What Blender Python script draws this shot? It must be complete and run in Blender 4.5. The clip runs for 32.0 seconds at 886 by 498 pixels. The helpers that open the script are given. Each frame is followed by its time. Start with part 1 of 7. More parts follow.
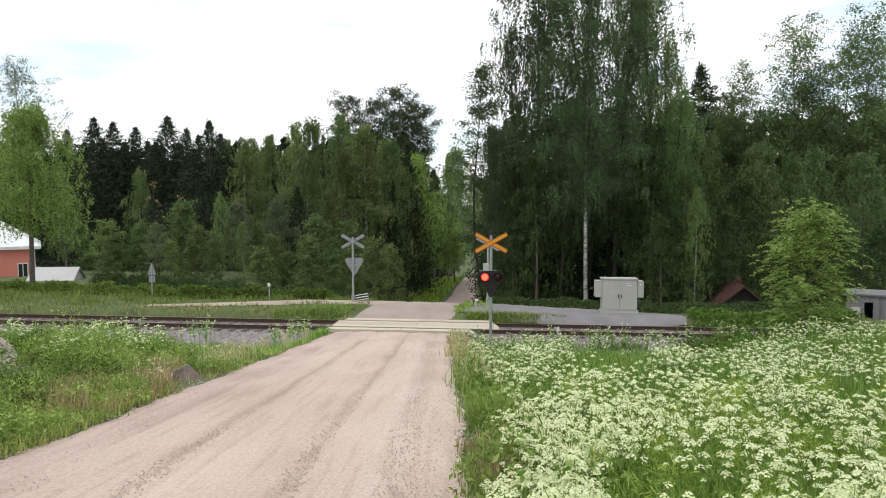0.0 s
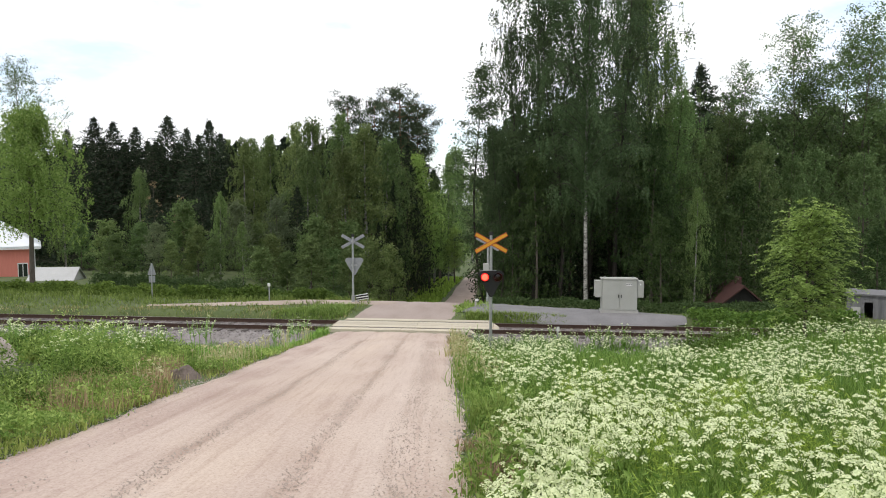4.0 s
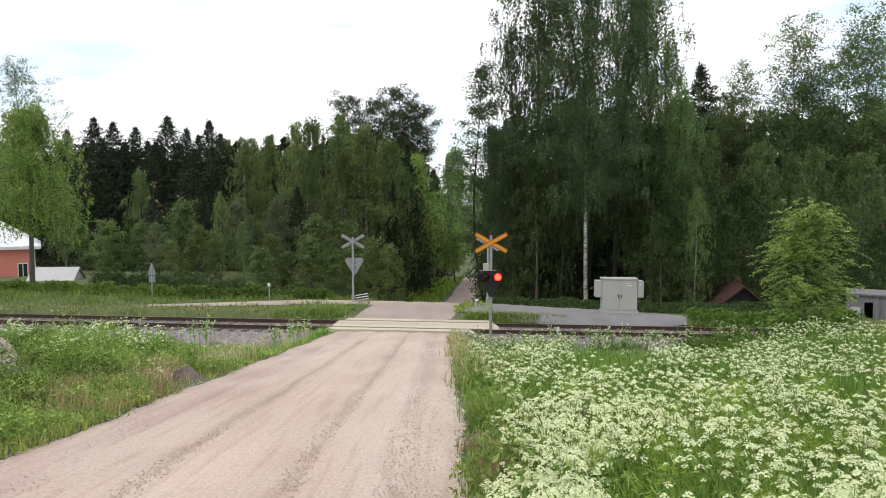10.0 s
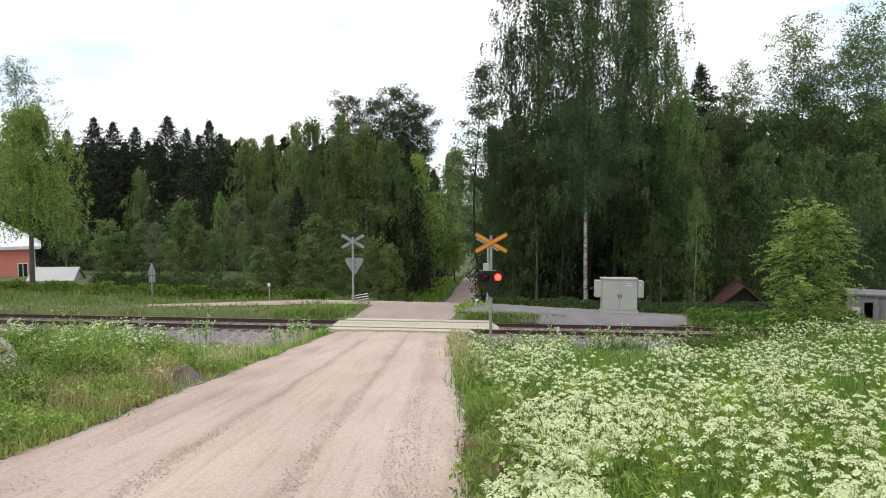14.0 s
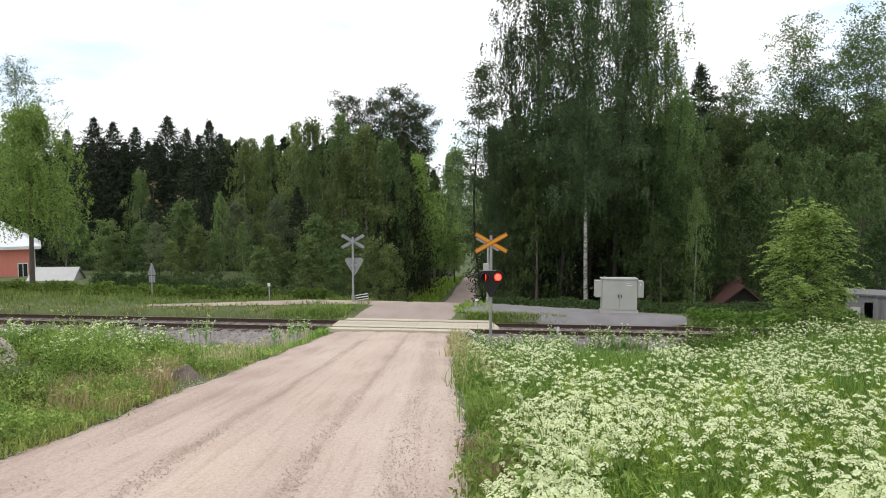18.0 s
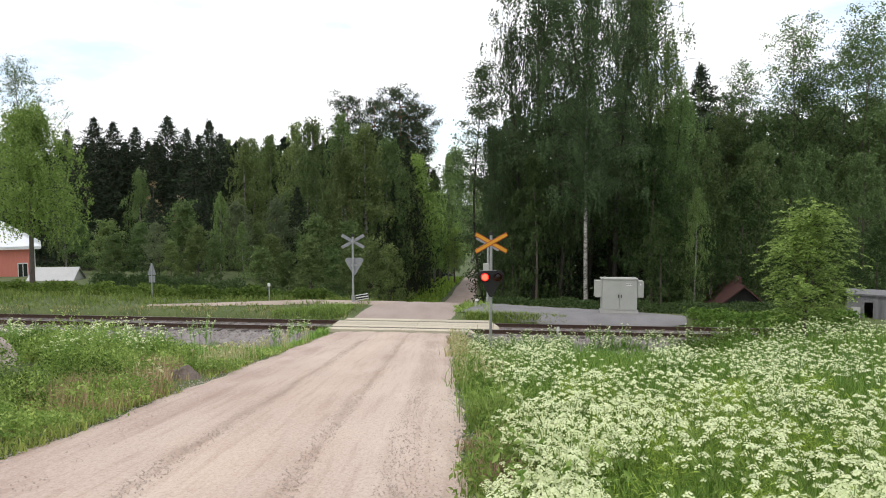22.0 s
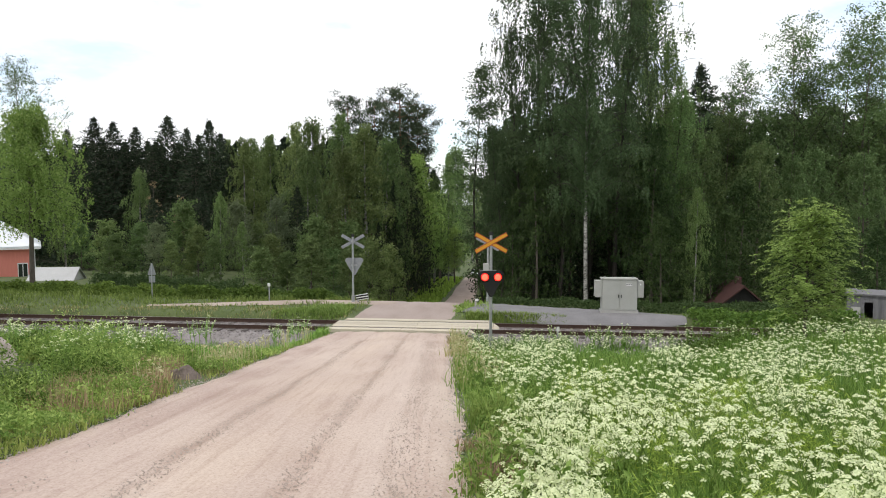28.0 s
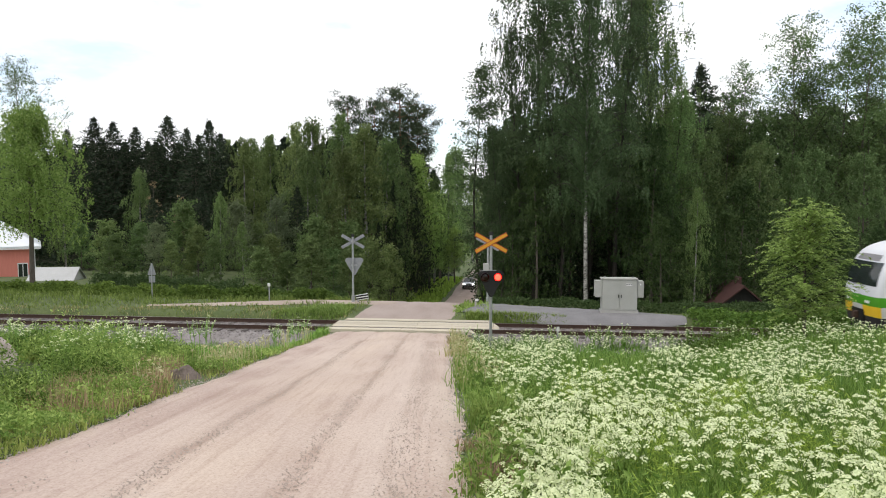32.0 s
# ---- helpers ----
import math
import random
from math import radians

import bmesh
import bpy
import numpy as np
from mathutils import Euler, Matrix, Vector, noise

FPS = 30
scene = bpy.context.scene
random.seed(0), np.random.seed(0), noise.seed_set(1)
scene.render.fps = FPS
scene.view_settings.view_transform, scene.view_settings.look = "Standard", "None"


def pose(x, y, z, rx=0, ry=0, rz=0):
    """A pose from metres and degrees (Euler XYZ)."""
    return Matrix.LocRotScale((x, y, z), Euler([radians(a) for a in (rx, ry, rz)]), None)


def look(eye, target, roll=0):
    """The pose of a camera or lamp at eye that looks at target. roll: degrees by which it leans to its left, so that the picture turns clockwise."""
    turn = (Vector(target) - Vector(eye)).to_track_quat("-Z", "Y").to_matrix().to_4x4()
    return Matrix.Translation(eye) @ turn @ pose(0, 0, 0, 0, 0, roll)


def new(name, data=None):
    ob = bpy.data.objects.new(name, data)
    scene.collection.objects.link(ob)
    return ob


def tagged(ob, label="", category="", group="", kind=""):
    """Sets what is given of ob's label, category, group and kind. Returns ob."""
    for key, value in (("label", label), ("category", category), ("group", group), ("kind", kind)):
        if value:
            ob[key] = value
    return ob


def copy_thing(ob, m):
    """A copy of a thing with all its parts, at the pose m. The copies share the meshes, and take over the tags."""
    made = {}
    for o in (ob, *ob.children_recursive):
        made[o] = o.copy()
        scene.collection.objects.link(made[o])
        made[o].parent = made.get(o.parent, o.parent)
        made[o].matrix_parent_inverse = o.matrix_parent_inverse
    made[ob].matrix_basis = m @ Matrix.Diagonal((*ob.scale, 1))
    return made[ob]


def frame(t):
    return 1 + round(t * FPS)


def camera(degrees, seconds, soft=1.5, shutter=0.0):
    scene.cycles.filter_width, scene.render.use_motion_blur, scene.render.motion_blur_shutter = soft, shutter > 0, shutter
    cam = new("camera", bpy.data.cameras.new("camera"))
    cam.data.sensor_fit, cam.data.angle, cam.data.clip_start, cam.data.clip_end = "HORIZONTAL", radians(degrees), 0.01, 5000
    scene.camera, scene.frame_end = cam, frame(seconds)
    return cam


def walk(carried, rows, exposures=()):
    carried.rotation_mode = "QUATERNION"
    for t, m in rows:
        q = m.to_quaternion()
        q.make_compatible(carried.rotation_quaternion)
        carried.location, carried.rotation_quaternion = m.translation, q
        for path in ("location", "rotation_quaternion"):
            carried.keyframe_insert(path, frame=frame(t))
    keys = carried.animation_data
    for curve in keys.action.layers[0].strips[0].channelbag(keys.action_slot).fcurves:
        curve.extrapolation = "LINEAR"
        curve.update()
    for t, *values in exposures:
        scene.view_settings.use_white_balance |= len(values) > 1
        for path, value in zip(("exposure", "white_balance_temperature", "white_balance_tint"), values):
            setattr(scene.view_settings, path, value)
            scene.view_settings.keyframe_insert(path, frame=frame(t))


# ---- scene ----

# ---------------------------------------------------------------- camera
EYE = (0.0, 0.0, 5.6)
cam = camera(64.19, 32.0, soft=1.0, shutter=0.12)
VIEW = pose(*EYE, 90 - 4.03, 0, 0)
walk(cam, [(0.0, VIEW), (32.0, VIEW)], exposures=[(0.0, 0.17), (28.4, 0.17), (29.0, 0.12), (29.5, 0.08), (30.0, 0.01), (30.5, 0.02), (31.0, 0.06), (31.6, 0.14), (32.0, 0.17)])

# ---------------------------------------------------------------- world and sun
SUN_ELEV, SUN_ROT = radians(62), radians(225)
world = bpy.data.worlds.new("world")
scene.world = world
world.use_nodes = True
wn, wl = world.node_tree.nodes, world.node_tree.links
wn.clear()
sky = wn.new("ShaderNodeTexSky")
sky.sky_type, sky.sun_disc = "NISHITA", False
sky.sun_elevation, sky.sun_rotation = SUN_ELEV, SUN_ROT
sky_gain = wn.new("ShaderNodeVectorMath")
sky_gain.operation = "SCALE"
sky_gain.inputs["Scale"].default_value = 0.22
coord = wn.new("ShaderNodeTexCoord")
flat = wn.new("ShaderNodeMapping")
flat.inputs["Scale"].default_value = (1.0, 1.0, 3.2)
cloud = wn.new("ShaderNodeTexNoise")
cloud.inputs["Scale"].default_value = 2.6
cloud.inputs["Detail"].default_value = 7.0
cloud.inputs["Roughness"].default_value = 0.55
cover = wn.new("ShaderNodeValToRGB")
cover.color_ramp.elements[0].position, cover.color_ramp.elements[0].color = 0.38, (0.40, 0.40, 0.40, 1)
cover.color_ramp.elements[1].position, cover.color_ramp.elements[1].color = 0.49, (1, 1, 1, 1)
veil = wn.new("ShaderNodeMix")
veil.data_type = "RGBA"
veil.inputs["B"].default_value = (1.06, 1.07, 1.09, 1)
back = wn.new("ShaderNodeBackground")
wout = wn.new("ShaderNodeOutputWorld")
wl.new(coord.outputs["Generated"], flat.inputs["Vector"])
wl.new(flat.outputs["Vector"], cloud.inputs["Vector"])
wl.new(cloud.outputs["Fac"], cover.inputs["Fac"])
wl.new(cover.outputs["Color"], veil.inputs["Factor"])
wl.new(sky.outputs["Color"], sky_gain.inputs[0])
wl.new(sky_gain.outputs["Vector"], veil.inputs["A"])
wl.new(veil.outputs["Result"], back.inputs["Color"])
wl.new(back.outputs["Background"], wout.inputs["Surface"])
back.inputs["Strength"].default_value = 1.0

sun = new("sun", bpy.data.lights.new("sun", "SUN"))
sun.data.energy, sun.data.angle, sun.data.color = 1.3, radians(12), (1.0, 0.95, 0.87)
sun_dir = Vector((math.sin(SUN_ROT) * math.cos(SUN_ELEV), math.cos(SUN_ROT) * math.cos(SUN_ELEV), math.sin(SUN_ELEV)))
sun.matrix_world = look(sun_dir * 100, (0, 0, 0))


# ---------------------------------------------------------------- materials
def material(name, a, b=None, rough=0.8, metal=0.0, scale=4.0, bump=0.0, fine=40.0, spec=0.5, vary=0.0, emit=None, power=0.0, mid=0.5, spread=0.2, stretch=(1, 1, 1), coords="Object"):
    """Two colours mixed by coarse and fine noise, with relief; vary shifts the value from object to object."""
    m = bpy.data.materials.new(name)
    m.use_nodes = True
    n, l = m.node_tree.nodes, m.node_tree.links
    p = n["Principled BSDF"]
    p.inputs["Roughness"].default_value, p.inputs["Metallic"].default_value = rough, metal
    p.inputs["Specular IOR Level"].default_value = spec
    b = b or tuple(c * 0.75 for c in a)
    tc = n.new("ShaderNodeTexCoord")
    mp = n.new("ShaderNodeMapping")
    mp.inputs["Scale"].default_value = stretch
    l.new(tc.outputs[coords], mp.inputs["Vector"])
    big, small = n.new("ShaderNodeTexNoise"), n.new("ShaderNodeTexNoise")
    big.inputs["Scale"].default_value, big.inputs["Detail"].default_value = scale, 5
    small.inputs["Scale"].default_value, small.inputs["Detail"].default_value = fine, 3
    for t in (big, small):
        l.new(mp.outputs["Vector"], t.inputs["Vector"])
    mean = n.new("ShaderNodeMath")
    mean.operation = "MULTIPLY_ADD"
    mean.inputs[1].default_value = 0.45
    l.new(small.outputs["Fac"], mean.inputs[0])
    half = n.new("ShaderNodeMath")
    half.operation = "MULTIPLY"
    half.inputs[1].default_value = 0.55
    l.new(big.outputs["Fac"], half.inputs[0])
    l.new(half.outputs[0], mean.inputs[2])
    ramp = n.new("ShaderNodeValToRGB")
    ramp.color_ramp.elements[0].position, ramp.color_ramp.elements[0].color = mid - spread, (*a, 1)
    ramp.color_ramp.elements[1].position, ramp.color_ramp.elements[1].color = mid + spread, (*b, 1)
    l.new(mean.outputs[0], ramp.inputs["Fac"])
    colour = ramp.outputs["Color"]
    if vary:
        info, hsv = n.new("ShaderNodeObjectInfo"), n.new("ShaderNodeHueSaturation")
        rng = n.new("ShaderNodeMapRange")
        rng.inputs["To Min"].default_value, rng.inputs["To Max"].default_value = 1 - vary, 1 + vary
        l.new(info.outputs["Random"], rng.inputs["Value"])
        l.new(rng.outputs["Result"], hsv.inputs["Value"])
        l.new(colour, hsv.inputs["Color"])
        colour = hsv.outputs["Color"]
    l.new(colour, p.inputs["Base Color"])
    if bump:
        bp = n.new("ShaderNodeBump")
        bp.inputs["Strength"].default_value, bp.inputs["Distance"].default_value = min(1.0, bump), 0.02
        l.new(mean.outputs[0], bp.inputs["Height"])
        l.new(bp.outputs["Normal"], p.inputs["Normal"])
    if emit:
        p.inputs["Emission Color"].default_value, p.inputs["Emission Strength"].default_value = (*emit, 1), power
    return m


def foliage(name, a, b, through_leaf=0.35, rough=0.55, vary=0.2, hue=0.014):
    """Leaves: a colour per leaf and per plant, part of the light passing through."""
    m = bpy.data.materials.new(name)
    m.use_nodes = True
    n, l = m.node_tree.nodes, m.node_tree.links
    p, out = n["Principled BSDF"], n["Material Output"]
    p.inputs["Roughness"].default_value, p.inputs["Specular IOR Level"].default_value = rough, 0.14
    geo, info = n.new("ShaderNodeNewGeometry"), n.new("ShaderNodeObjectInfo")
    ramp = n.new("ShaderNodeValToRGB")
    ramp.color_ramp.elements[0].color, ramp.color_ramp.elements[1].color = (*a, 1), (*b, 1)
    l.new(geo.outputs["Random Per Island"], ramp.inputs["Fac"])
    hsv = n.new("ShaderNodeHueSaturation")
    val, hu = n.new("ShaderNodeMapRange"), n.new("ShaderNodeMapRange")
    val.inputs["To Min"].default_value, val.inputs["To Max"].default_value = 1 - vary, 1 + vary
    hu.inputs["To Min"].default_value, hu.inputs["To Max"].default_value = 0.5 - hue, 0.5 + hue
    turn = n.new("ShaderNodeMath")
    turn.operation = "FRACT"
    seven = n.new("ShaderNodeMath")
    seven.operation = "MULTIPLY"
    seven.inputs[1].default_value = 7.31
    l.new(info.outputs["Random"], val.inputs["Value"])
    l.new(info.outputs["Random"], seven.inputs[0])
    l.new(seven.outputs[0], turn.inputs[0])
    l.new(turn.outputs[0], hu.inputs["Value"])
    l.new(val.outputs["Result"], hsv.inputs["Value"])
    l.new(hu.outputs["Result"], hsv.inputs["Hue"])
    l.new(ramp.outputs["Color"], hsv.inputs["Color"])
    l.new(hsv.outputs["Color"], p.inputs["Base Color"])
    tr, mix = n.new("ShaderNodeBsdfTranslucent"), n.new("ShaderNodeMixShader")
    l.new(hsv.outputs["Color"], tr.inputs["Color"])
    mix.inputs["Fac"].default_value = through_leaf
    l.new(p.outputs["BSDF"], mix.inputs[1])
    l.new(tr.outputs["BSDF"], mix.inputs[2])
    l.new(mix.outputs["Shader"], out.inputs["Surface"])
    return m


M_SOIL = material("soil_and_turf", (0.05, 0.075, 0.022), (0.11, 0.135, 0.045), 0.95, scale=0.6, fine=9, bump=0.8)
M_ROAD = material("gravel_road", (0.285, 0.225, 0.185), (0.42, 0.345, 0.29), 0.95, scale=0.55, fine=22, bump=0.7, stretch=(1, 0.35, 1))


# Gravel beyond the crossing, darker and more mauve than the near road.
M_FARROAD = material("dark_forest_gravel", (0.245, 0.190, 0.165), (0.39, 0.318, 0.285), 0.95, scale=0.8, fine=26, bump=0.8, stretch=(1, 0.4, 1))


def road_material():
    """Pale gravel with darker reddish wheel ruts running along the road."""
    m = material("rutted_gravel", (0.40, 0.302, 0.255), (0.56, 0.465, 0.40), 0.95, scale=0.6, fine=30, bump=0.45, stretch=(1, 0.5, 1))
    n, l = m.node_tree.nodes, m.node_tree.links
    p = n["Principled BSDF"]
    plain = p.inputs["Base Color"].links[0].from_socket
    tc, sep = n.new("ShaderNodeTexCoord"), n.new("ShaderNodeSeparateXYZ")
    wob, mp = n.new("ShaderNodeTexNoise"), n.new("ShaderNodeMapping")
    mp.inputs["Scale"].default_value = (1.4, 0.22, 1)
    wob.inputs["Scale"].default_value, wob.inputs["Detail"].default_value = 1.3, 8
    wob.inputs["Roughness"].default_value = 0.62
    add, ramp, mix = n.new("ShaderNodeMath"), n.new("ShaderNodeValToRGB"), n.new("ShaderNodeMix")
    add.operation = "MULTIPLY_ADD"
    add.inputs[1].default_value = 0.42
    rng = n.new("ShaderNodeMapRange")
    rng.inputs["From Min"].default_value, rng.inputs["From Max"].default_value = -4.6 + 0.21, 0.3 + 0.21
    l.new(tc.outputs["Object"], mp.inputs["Vector"])
    l.new(mp.outputs["Vector"], wob.inputs["Vector"])
    l.new(tc.outputs["Object"], sep.inputs["Vector"])
    l.new(wob.outputs["Fac"], add.inputs[0])
    l.new(sep.outputs["X"], add.inputs[2])
    l.new(add.outputs[0], rng.inputs["Value"])
    l.new(rng.outputs["Result"], ramp.inputs["Fac"])
    stops = [(0.0, 0.86), (0.10, 0.90), (0.17, 0.84), (0.20, 0.96), (0.33, 0.99), (0.345, 0.95), (0.364, 0.74), (0.380, 0.96), (0.50, 1.03), (0.60, 0.95), (0.630, 0.94), (0.648, 0.78), (0.662, 0.97), (0.80, 1.06), (0.86, 0.92), (1.0, 0.97)]
    while len(ramp.color_ramp.elements) < len(stops):
        ramp.color_ramp.elements.new(0.5)
    for e, (pos, val) in zip(ramp.color_ramp.elements, stops):
        warm = max(0.0, 1 - abs(pos - 0.5) / 0.32)
        cool = max(0.0, 1 - pos / 0.34)
        e.position, e.color = pos, (val, val ** 1.25 * (1 - 0.015 * warm - 0.012 * cool), val ** 1.4 * (1 - 0.05 * warm + 0.03 * cool), 1)
    mix.data_type, mix.blend_type = "RGBA", "MULTIPLY"
    patch, pmap, prange = n.new("ShaderNodeTexNoise"), n.new("ShaderNodeMapping"), n.new("ShaderNodeMapRange")
    pmap.inputs["Scale"].default_value = (1.6, 0.5, 1)
    patch.inputs["Scale"].default_value, patch.inputs["Detail"].default_value = 1.0, 4
    prange.inputs["From Min"].default_value, prange.inputs["From Max"].default_value = 0.40, 0.60
    prange.inputs["To Min"].default_value = 0.25
    l.new(tc.outputs["Object"], pmap.inputs["Vector"])
    l.new(pmap.outputs["Vector"], patch.inputs["Vector"])
    l.new(patch.outputs["Fac"], prange.inputs["Value"])
    l.new(prange.outputs["Result"], mix.inputs["Factor"])
    l.new(plain, mix.inputs["A"])
    l.new(ramp.outputs["Color"], mix.inputs["B"])
    smp, streak, sramp = n.new("ShaderNodeMapping"), n.new("ShaderNodeTexNoise"), n.new("ShaderNodeValToRGB")
    smp.inputs["Scale"].default_value = (9.0, 0.45, 1)
    streak.inputs["Scale"].default_value, streak.inputs["Detail"].default_value = 1.0, 4
    sramp.color_ramp.elements[0].position, sramp.color_ramp.elements[0].color = 0.32, (0.925, 0.90, 0.885, 1)
    sramp.color_ramp.elements[1].position, sramp.color_ramp.elements[1].color = 0.50, (1.04, 1.04, 1.04, 1)
    l.new(tc.outputs["Object"], smp.inputs["Vector"])
    l.new(smp.outputs["Vector"], streak.inputs["Vector"])
    l.new(streak.outputs["Fac"], sramp.inputs["Fac"])
    mix2 = n.new("ShaderNodeMix")
    mix2.data_type, mix2.blend_type = "RGBA", "MULTIPLY"
    mix2.inputs["Factor"].default_value = 1.0
    l.new(mix.outputs["Result"], mix2.inputs["A"])
    l.new(sramp.outputs["Color"], mix2.inputs["B"])
    grit, gramp, mix3 = n.new("ShaderNodeTexNoise"), n.new("ShaderNodeValToRGB"), n.new("ShaderNodeMix")
    grit.inputs["Scale"].default_value, grit.inputs["Detail"].default_value = 42.0, 3
    gramp.color_ramp.elements[0].position, gramp.color_ramp.elements[0].color = 0.33, (0.82, 0.79, 0.77, 1)
    gramp.color_ramp.elements[1].position, gramp.color_ramp.elements[1].color = 0.47, (1.02, 1.02, 1.02, 1)
    mix3.data_type, mix3.blend_type = "RGBA", "MULTIPLY"
    mix3.inputs["Factor"].default_value = 1.0
    l.new(tc.outputs["Object"], grit.inputs["Vector"])
    l.new(grit.outputs["Fac"], gramp.inputs["Fac"])
    l.new(mix2.outputs["Result"], mix3.inputs["A"])
    l.new(gramp.outputs["Color"], mix3.inputs["B"])
    l.new(mix3.outputs["Result"], p.inputs["Base Color"])
    return m


M_RUTS = road_material()
M_YARD = material("grey_gravel", (0.135, 0.130, 0.134), (0.225, 0.218, 0.222), 0.95, scale=1.2, fine=30, bump=0.8)
M_STONE = material("gravel_stone", (0.22, 0.19, 0.17), (0.48, 0.43, 0.39), 0.9, scale=3, fine=20, vary=0.3)
M_PEBBLE = material("road_pebble", (0.29, 0.24, 0.205), (0.46, 0.39, 0.34), 0.9, scale=3, fine=20)
M_BALLAST = material("ballast_stone", (0.151, 0.132, 0.127), (0.321, 0.292, 0.283), 0.95, scale=2.0, fine=26, bump=1.0)
M_RUST = material("rusty_steel", (0.055, 0.03, 0.022), (0.10, 0.06, 0.045), 0.75, 0.3, scale=5, fine=60)
M_RAILHEAD = material("worn_steel", (0.32, 0.31, 0.31), (0.45, 0.44, 0.44), 0.3, 1.0, scale=5, fine=60)
M_SLEEPER = material("old_sleeper", (0.07, 0.06, 0.055), (0.16, 0.14, 0.13), 0.9, scale=3, fine=40, vary=0.2, bump=0.5)
M_DECK = material("weathered_deck_timber", (0.395, 0.345, 0.268), (0.560, 0.500, 0.395), 0.85, scale=2.0, fine=30, bump=0.4, vary=0.1, stretch=(1, 8, 8))
M_GALV = material("galvanised_steel", (0.33, 0.34, 0.35), (0.47, 0.48, 0.49), 0.45, 0.7, scale=5, fine=50)
M_SIGNBACK = material("grey_sign_back", (0.22, 0.23, 0.245), (0.31, 0.32, 0.335), 0.55, 0.2, scale=6, fine=40)
M_YELLOW = material("sign_yellow", (0.562, 0.244, 0.012), (0.640, 0.311, 0.016), 0.45, scale=7, fine=60)
M_SIGNRED = material("sign_red_border", (0.30, 0.055, 0.018), (0.40, 0.085, 0.02), 0.45, scale=7, fine=60)
M_BLACK = material("black_paint", (0.007, 0.007, 0.008), (0.013, 0.012, 0.012), 0.5, scale=6, fine=60)
M_WHITE = material("white_paint", (0.68, 0.68, 0.68), (0.80, 0.80, 0.79), 0.5, scale=3, fine=40)
M_LENS_ON = material("lit_red_lens", (0.5, 0.01, 0.01), (0.5, 0.02, 0.015), 0.3, emit=(1.0, 0.006, 0.008), power=1.7)
M_LENS_HOT = material("lit_lens_core", (0.5, 0.06, 0.03), (0.5, 0.06, 0.03), 0.3, emit=(1.0, 0.065, 0.035), power=3.6)
M_LENS_OFF = material("dark_red_lens", (0.015, 0.002, 0.002), (0.022, 0.003, 0.003), 0.25, scale=9, fine=60)
M_CABINET = material("cabinet_grey_paint", (0.345, 0.35, 0.322), (0.41, 0.415, 0.385), 0.55, scale=2, fine=30)
M_CONCRETE = material("concrete", (0.34, 0.33, 0.31), (0.46, 0.45, 0.43), 0.9, scale=3, fine=40, bump=0.3)
M_BARK_BIRCH = material("birch_bark", (0.07, 0.062, 0.056), (0.36, 0.345, 0.32), 0.85, scale=1.3, fine=6, mid=0.49, spread=0.07, stretch=(1, 1, 2.5))
M_BARK = material("grey_bark", (0.06, 0.05, 0.04), (0.16, 0.135, 0.11), 0.95, scale=3, fine=18, bump=0.6, stretch=(1, 1, 0.3))
M_TWIG = material("dark_twigs", (0.028, 0.024, 0.020), (0.060, 0.050, 0.042), 0.95, scale=3, fine=18)
M_BARK_PINE = material("pine_bark", (0.10, 0.05, 0.03), (0.26, 0.13, 0.07), 0.95, scale=3, fine=14, bump=0.6, stretch=(1, 1, 0.4))
M_BIRCH = foliage("birch_leaves", (0.092, 0.146, 0.048), (0.190, 0.255, 0.096), 0.42, vary=0.28, hue=0.02)
M_BIRCH_FRESH = foliage("fresh_birch_leaves", (0.125, 0.190, 0.060), (0.250, 0.330, 0.120), 0.42, vary=0.22, hue=0.018)
M_BIRCH_LIGHT = foliage("light_birch_leaves", (0.161, 0.259, 0.052), (0.342, 0.455, 0.135))
# Birch leaves again, darker: the canopy's own shade is put into the colour.
M_BIRCH_SHADE = foliage("shade_dark_birch_leaves", (0.060, 0.095, 0.042), (0.100, 0.144, 0.064), 0.42)
M_BIRCH_MID = foliage("hanging_birch_leaves", (0.108, 0.180, 0.056), (0.215, 0.300, 0.108), 0.42)
# Dark leaf colour that carries the shade under the tall trees.
M_SHADE_LEAVES = foliage("shade_dark_leaves", (0.036, 0.068, 0.022), (0.074, 0.116, 0.040), 0.42)
M_ALDER = foliage("alder_leaves", (0.082, 0.138, 0.048), (0.180, 0.245, 0.098), 0.42)
M_WILLOW = foliage("willow_leaves", (0.095, 0.125, 0.060), (0.20, 0.24, 0.13), 0.3)
M_SPRUCE = foliage("spruce_needles", (0.016, 0.026, 0.0155), (0.043, 0.063, 0.031), 0.1, 0.7)
M_PINE = foliage("pine_needles", (0.030, 0.046, 0.026), (0.075, 0.100, 0.050), 0.15, 0.7)
M_BUSH = foliage("rowan_leaves", (0.125, 0.212, 0.048), (0.295, 0.415, 0.125), 0.42)
M_HEDGE = foliage("hedge_leaves", (0.069, 0.125, 0.022), (0.169, 0.250, 0.050), 0.3)
M_GRASS = foliage("grass_blades", (0.105, 0.205, 0.034), (0.270, 0.420, 0.095), 0.35)
M_LAWN = foliage("rough_lawn_blades", (0.115, 0.190, 0.040), (0.250, 0.345, 0.095), 0.35)
M_BANK = foliage("bank_weed_leaves", (0.20, 0.29, 0.06), (0.47, 0.56, 0.18), 0.40)
M_RUSTY = foliage("withered_stems", (0.27, 0.19, 0.11), (0.44, 0.33, 0.20), 0.3)
M_SEED = foliage("pale_seed_heads", (0.48, 0.43, 0.20), (0.68, 0.64, 0.40), 0.3)
M_DRY = foliage("dry_grass_blades", (0.30, 0.27, 0.12), (0.48, 0.42, 0.22), 0.3)
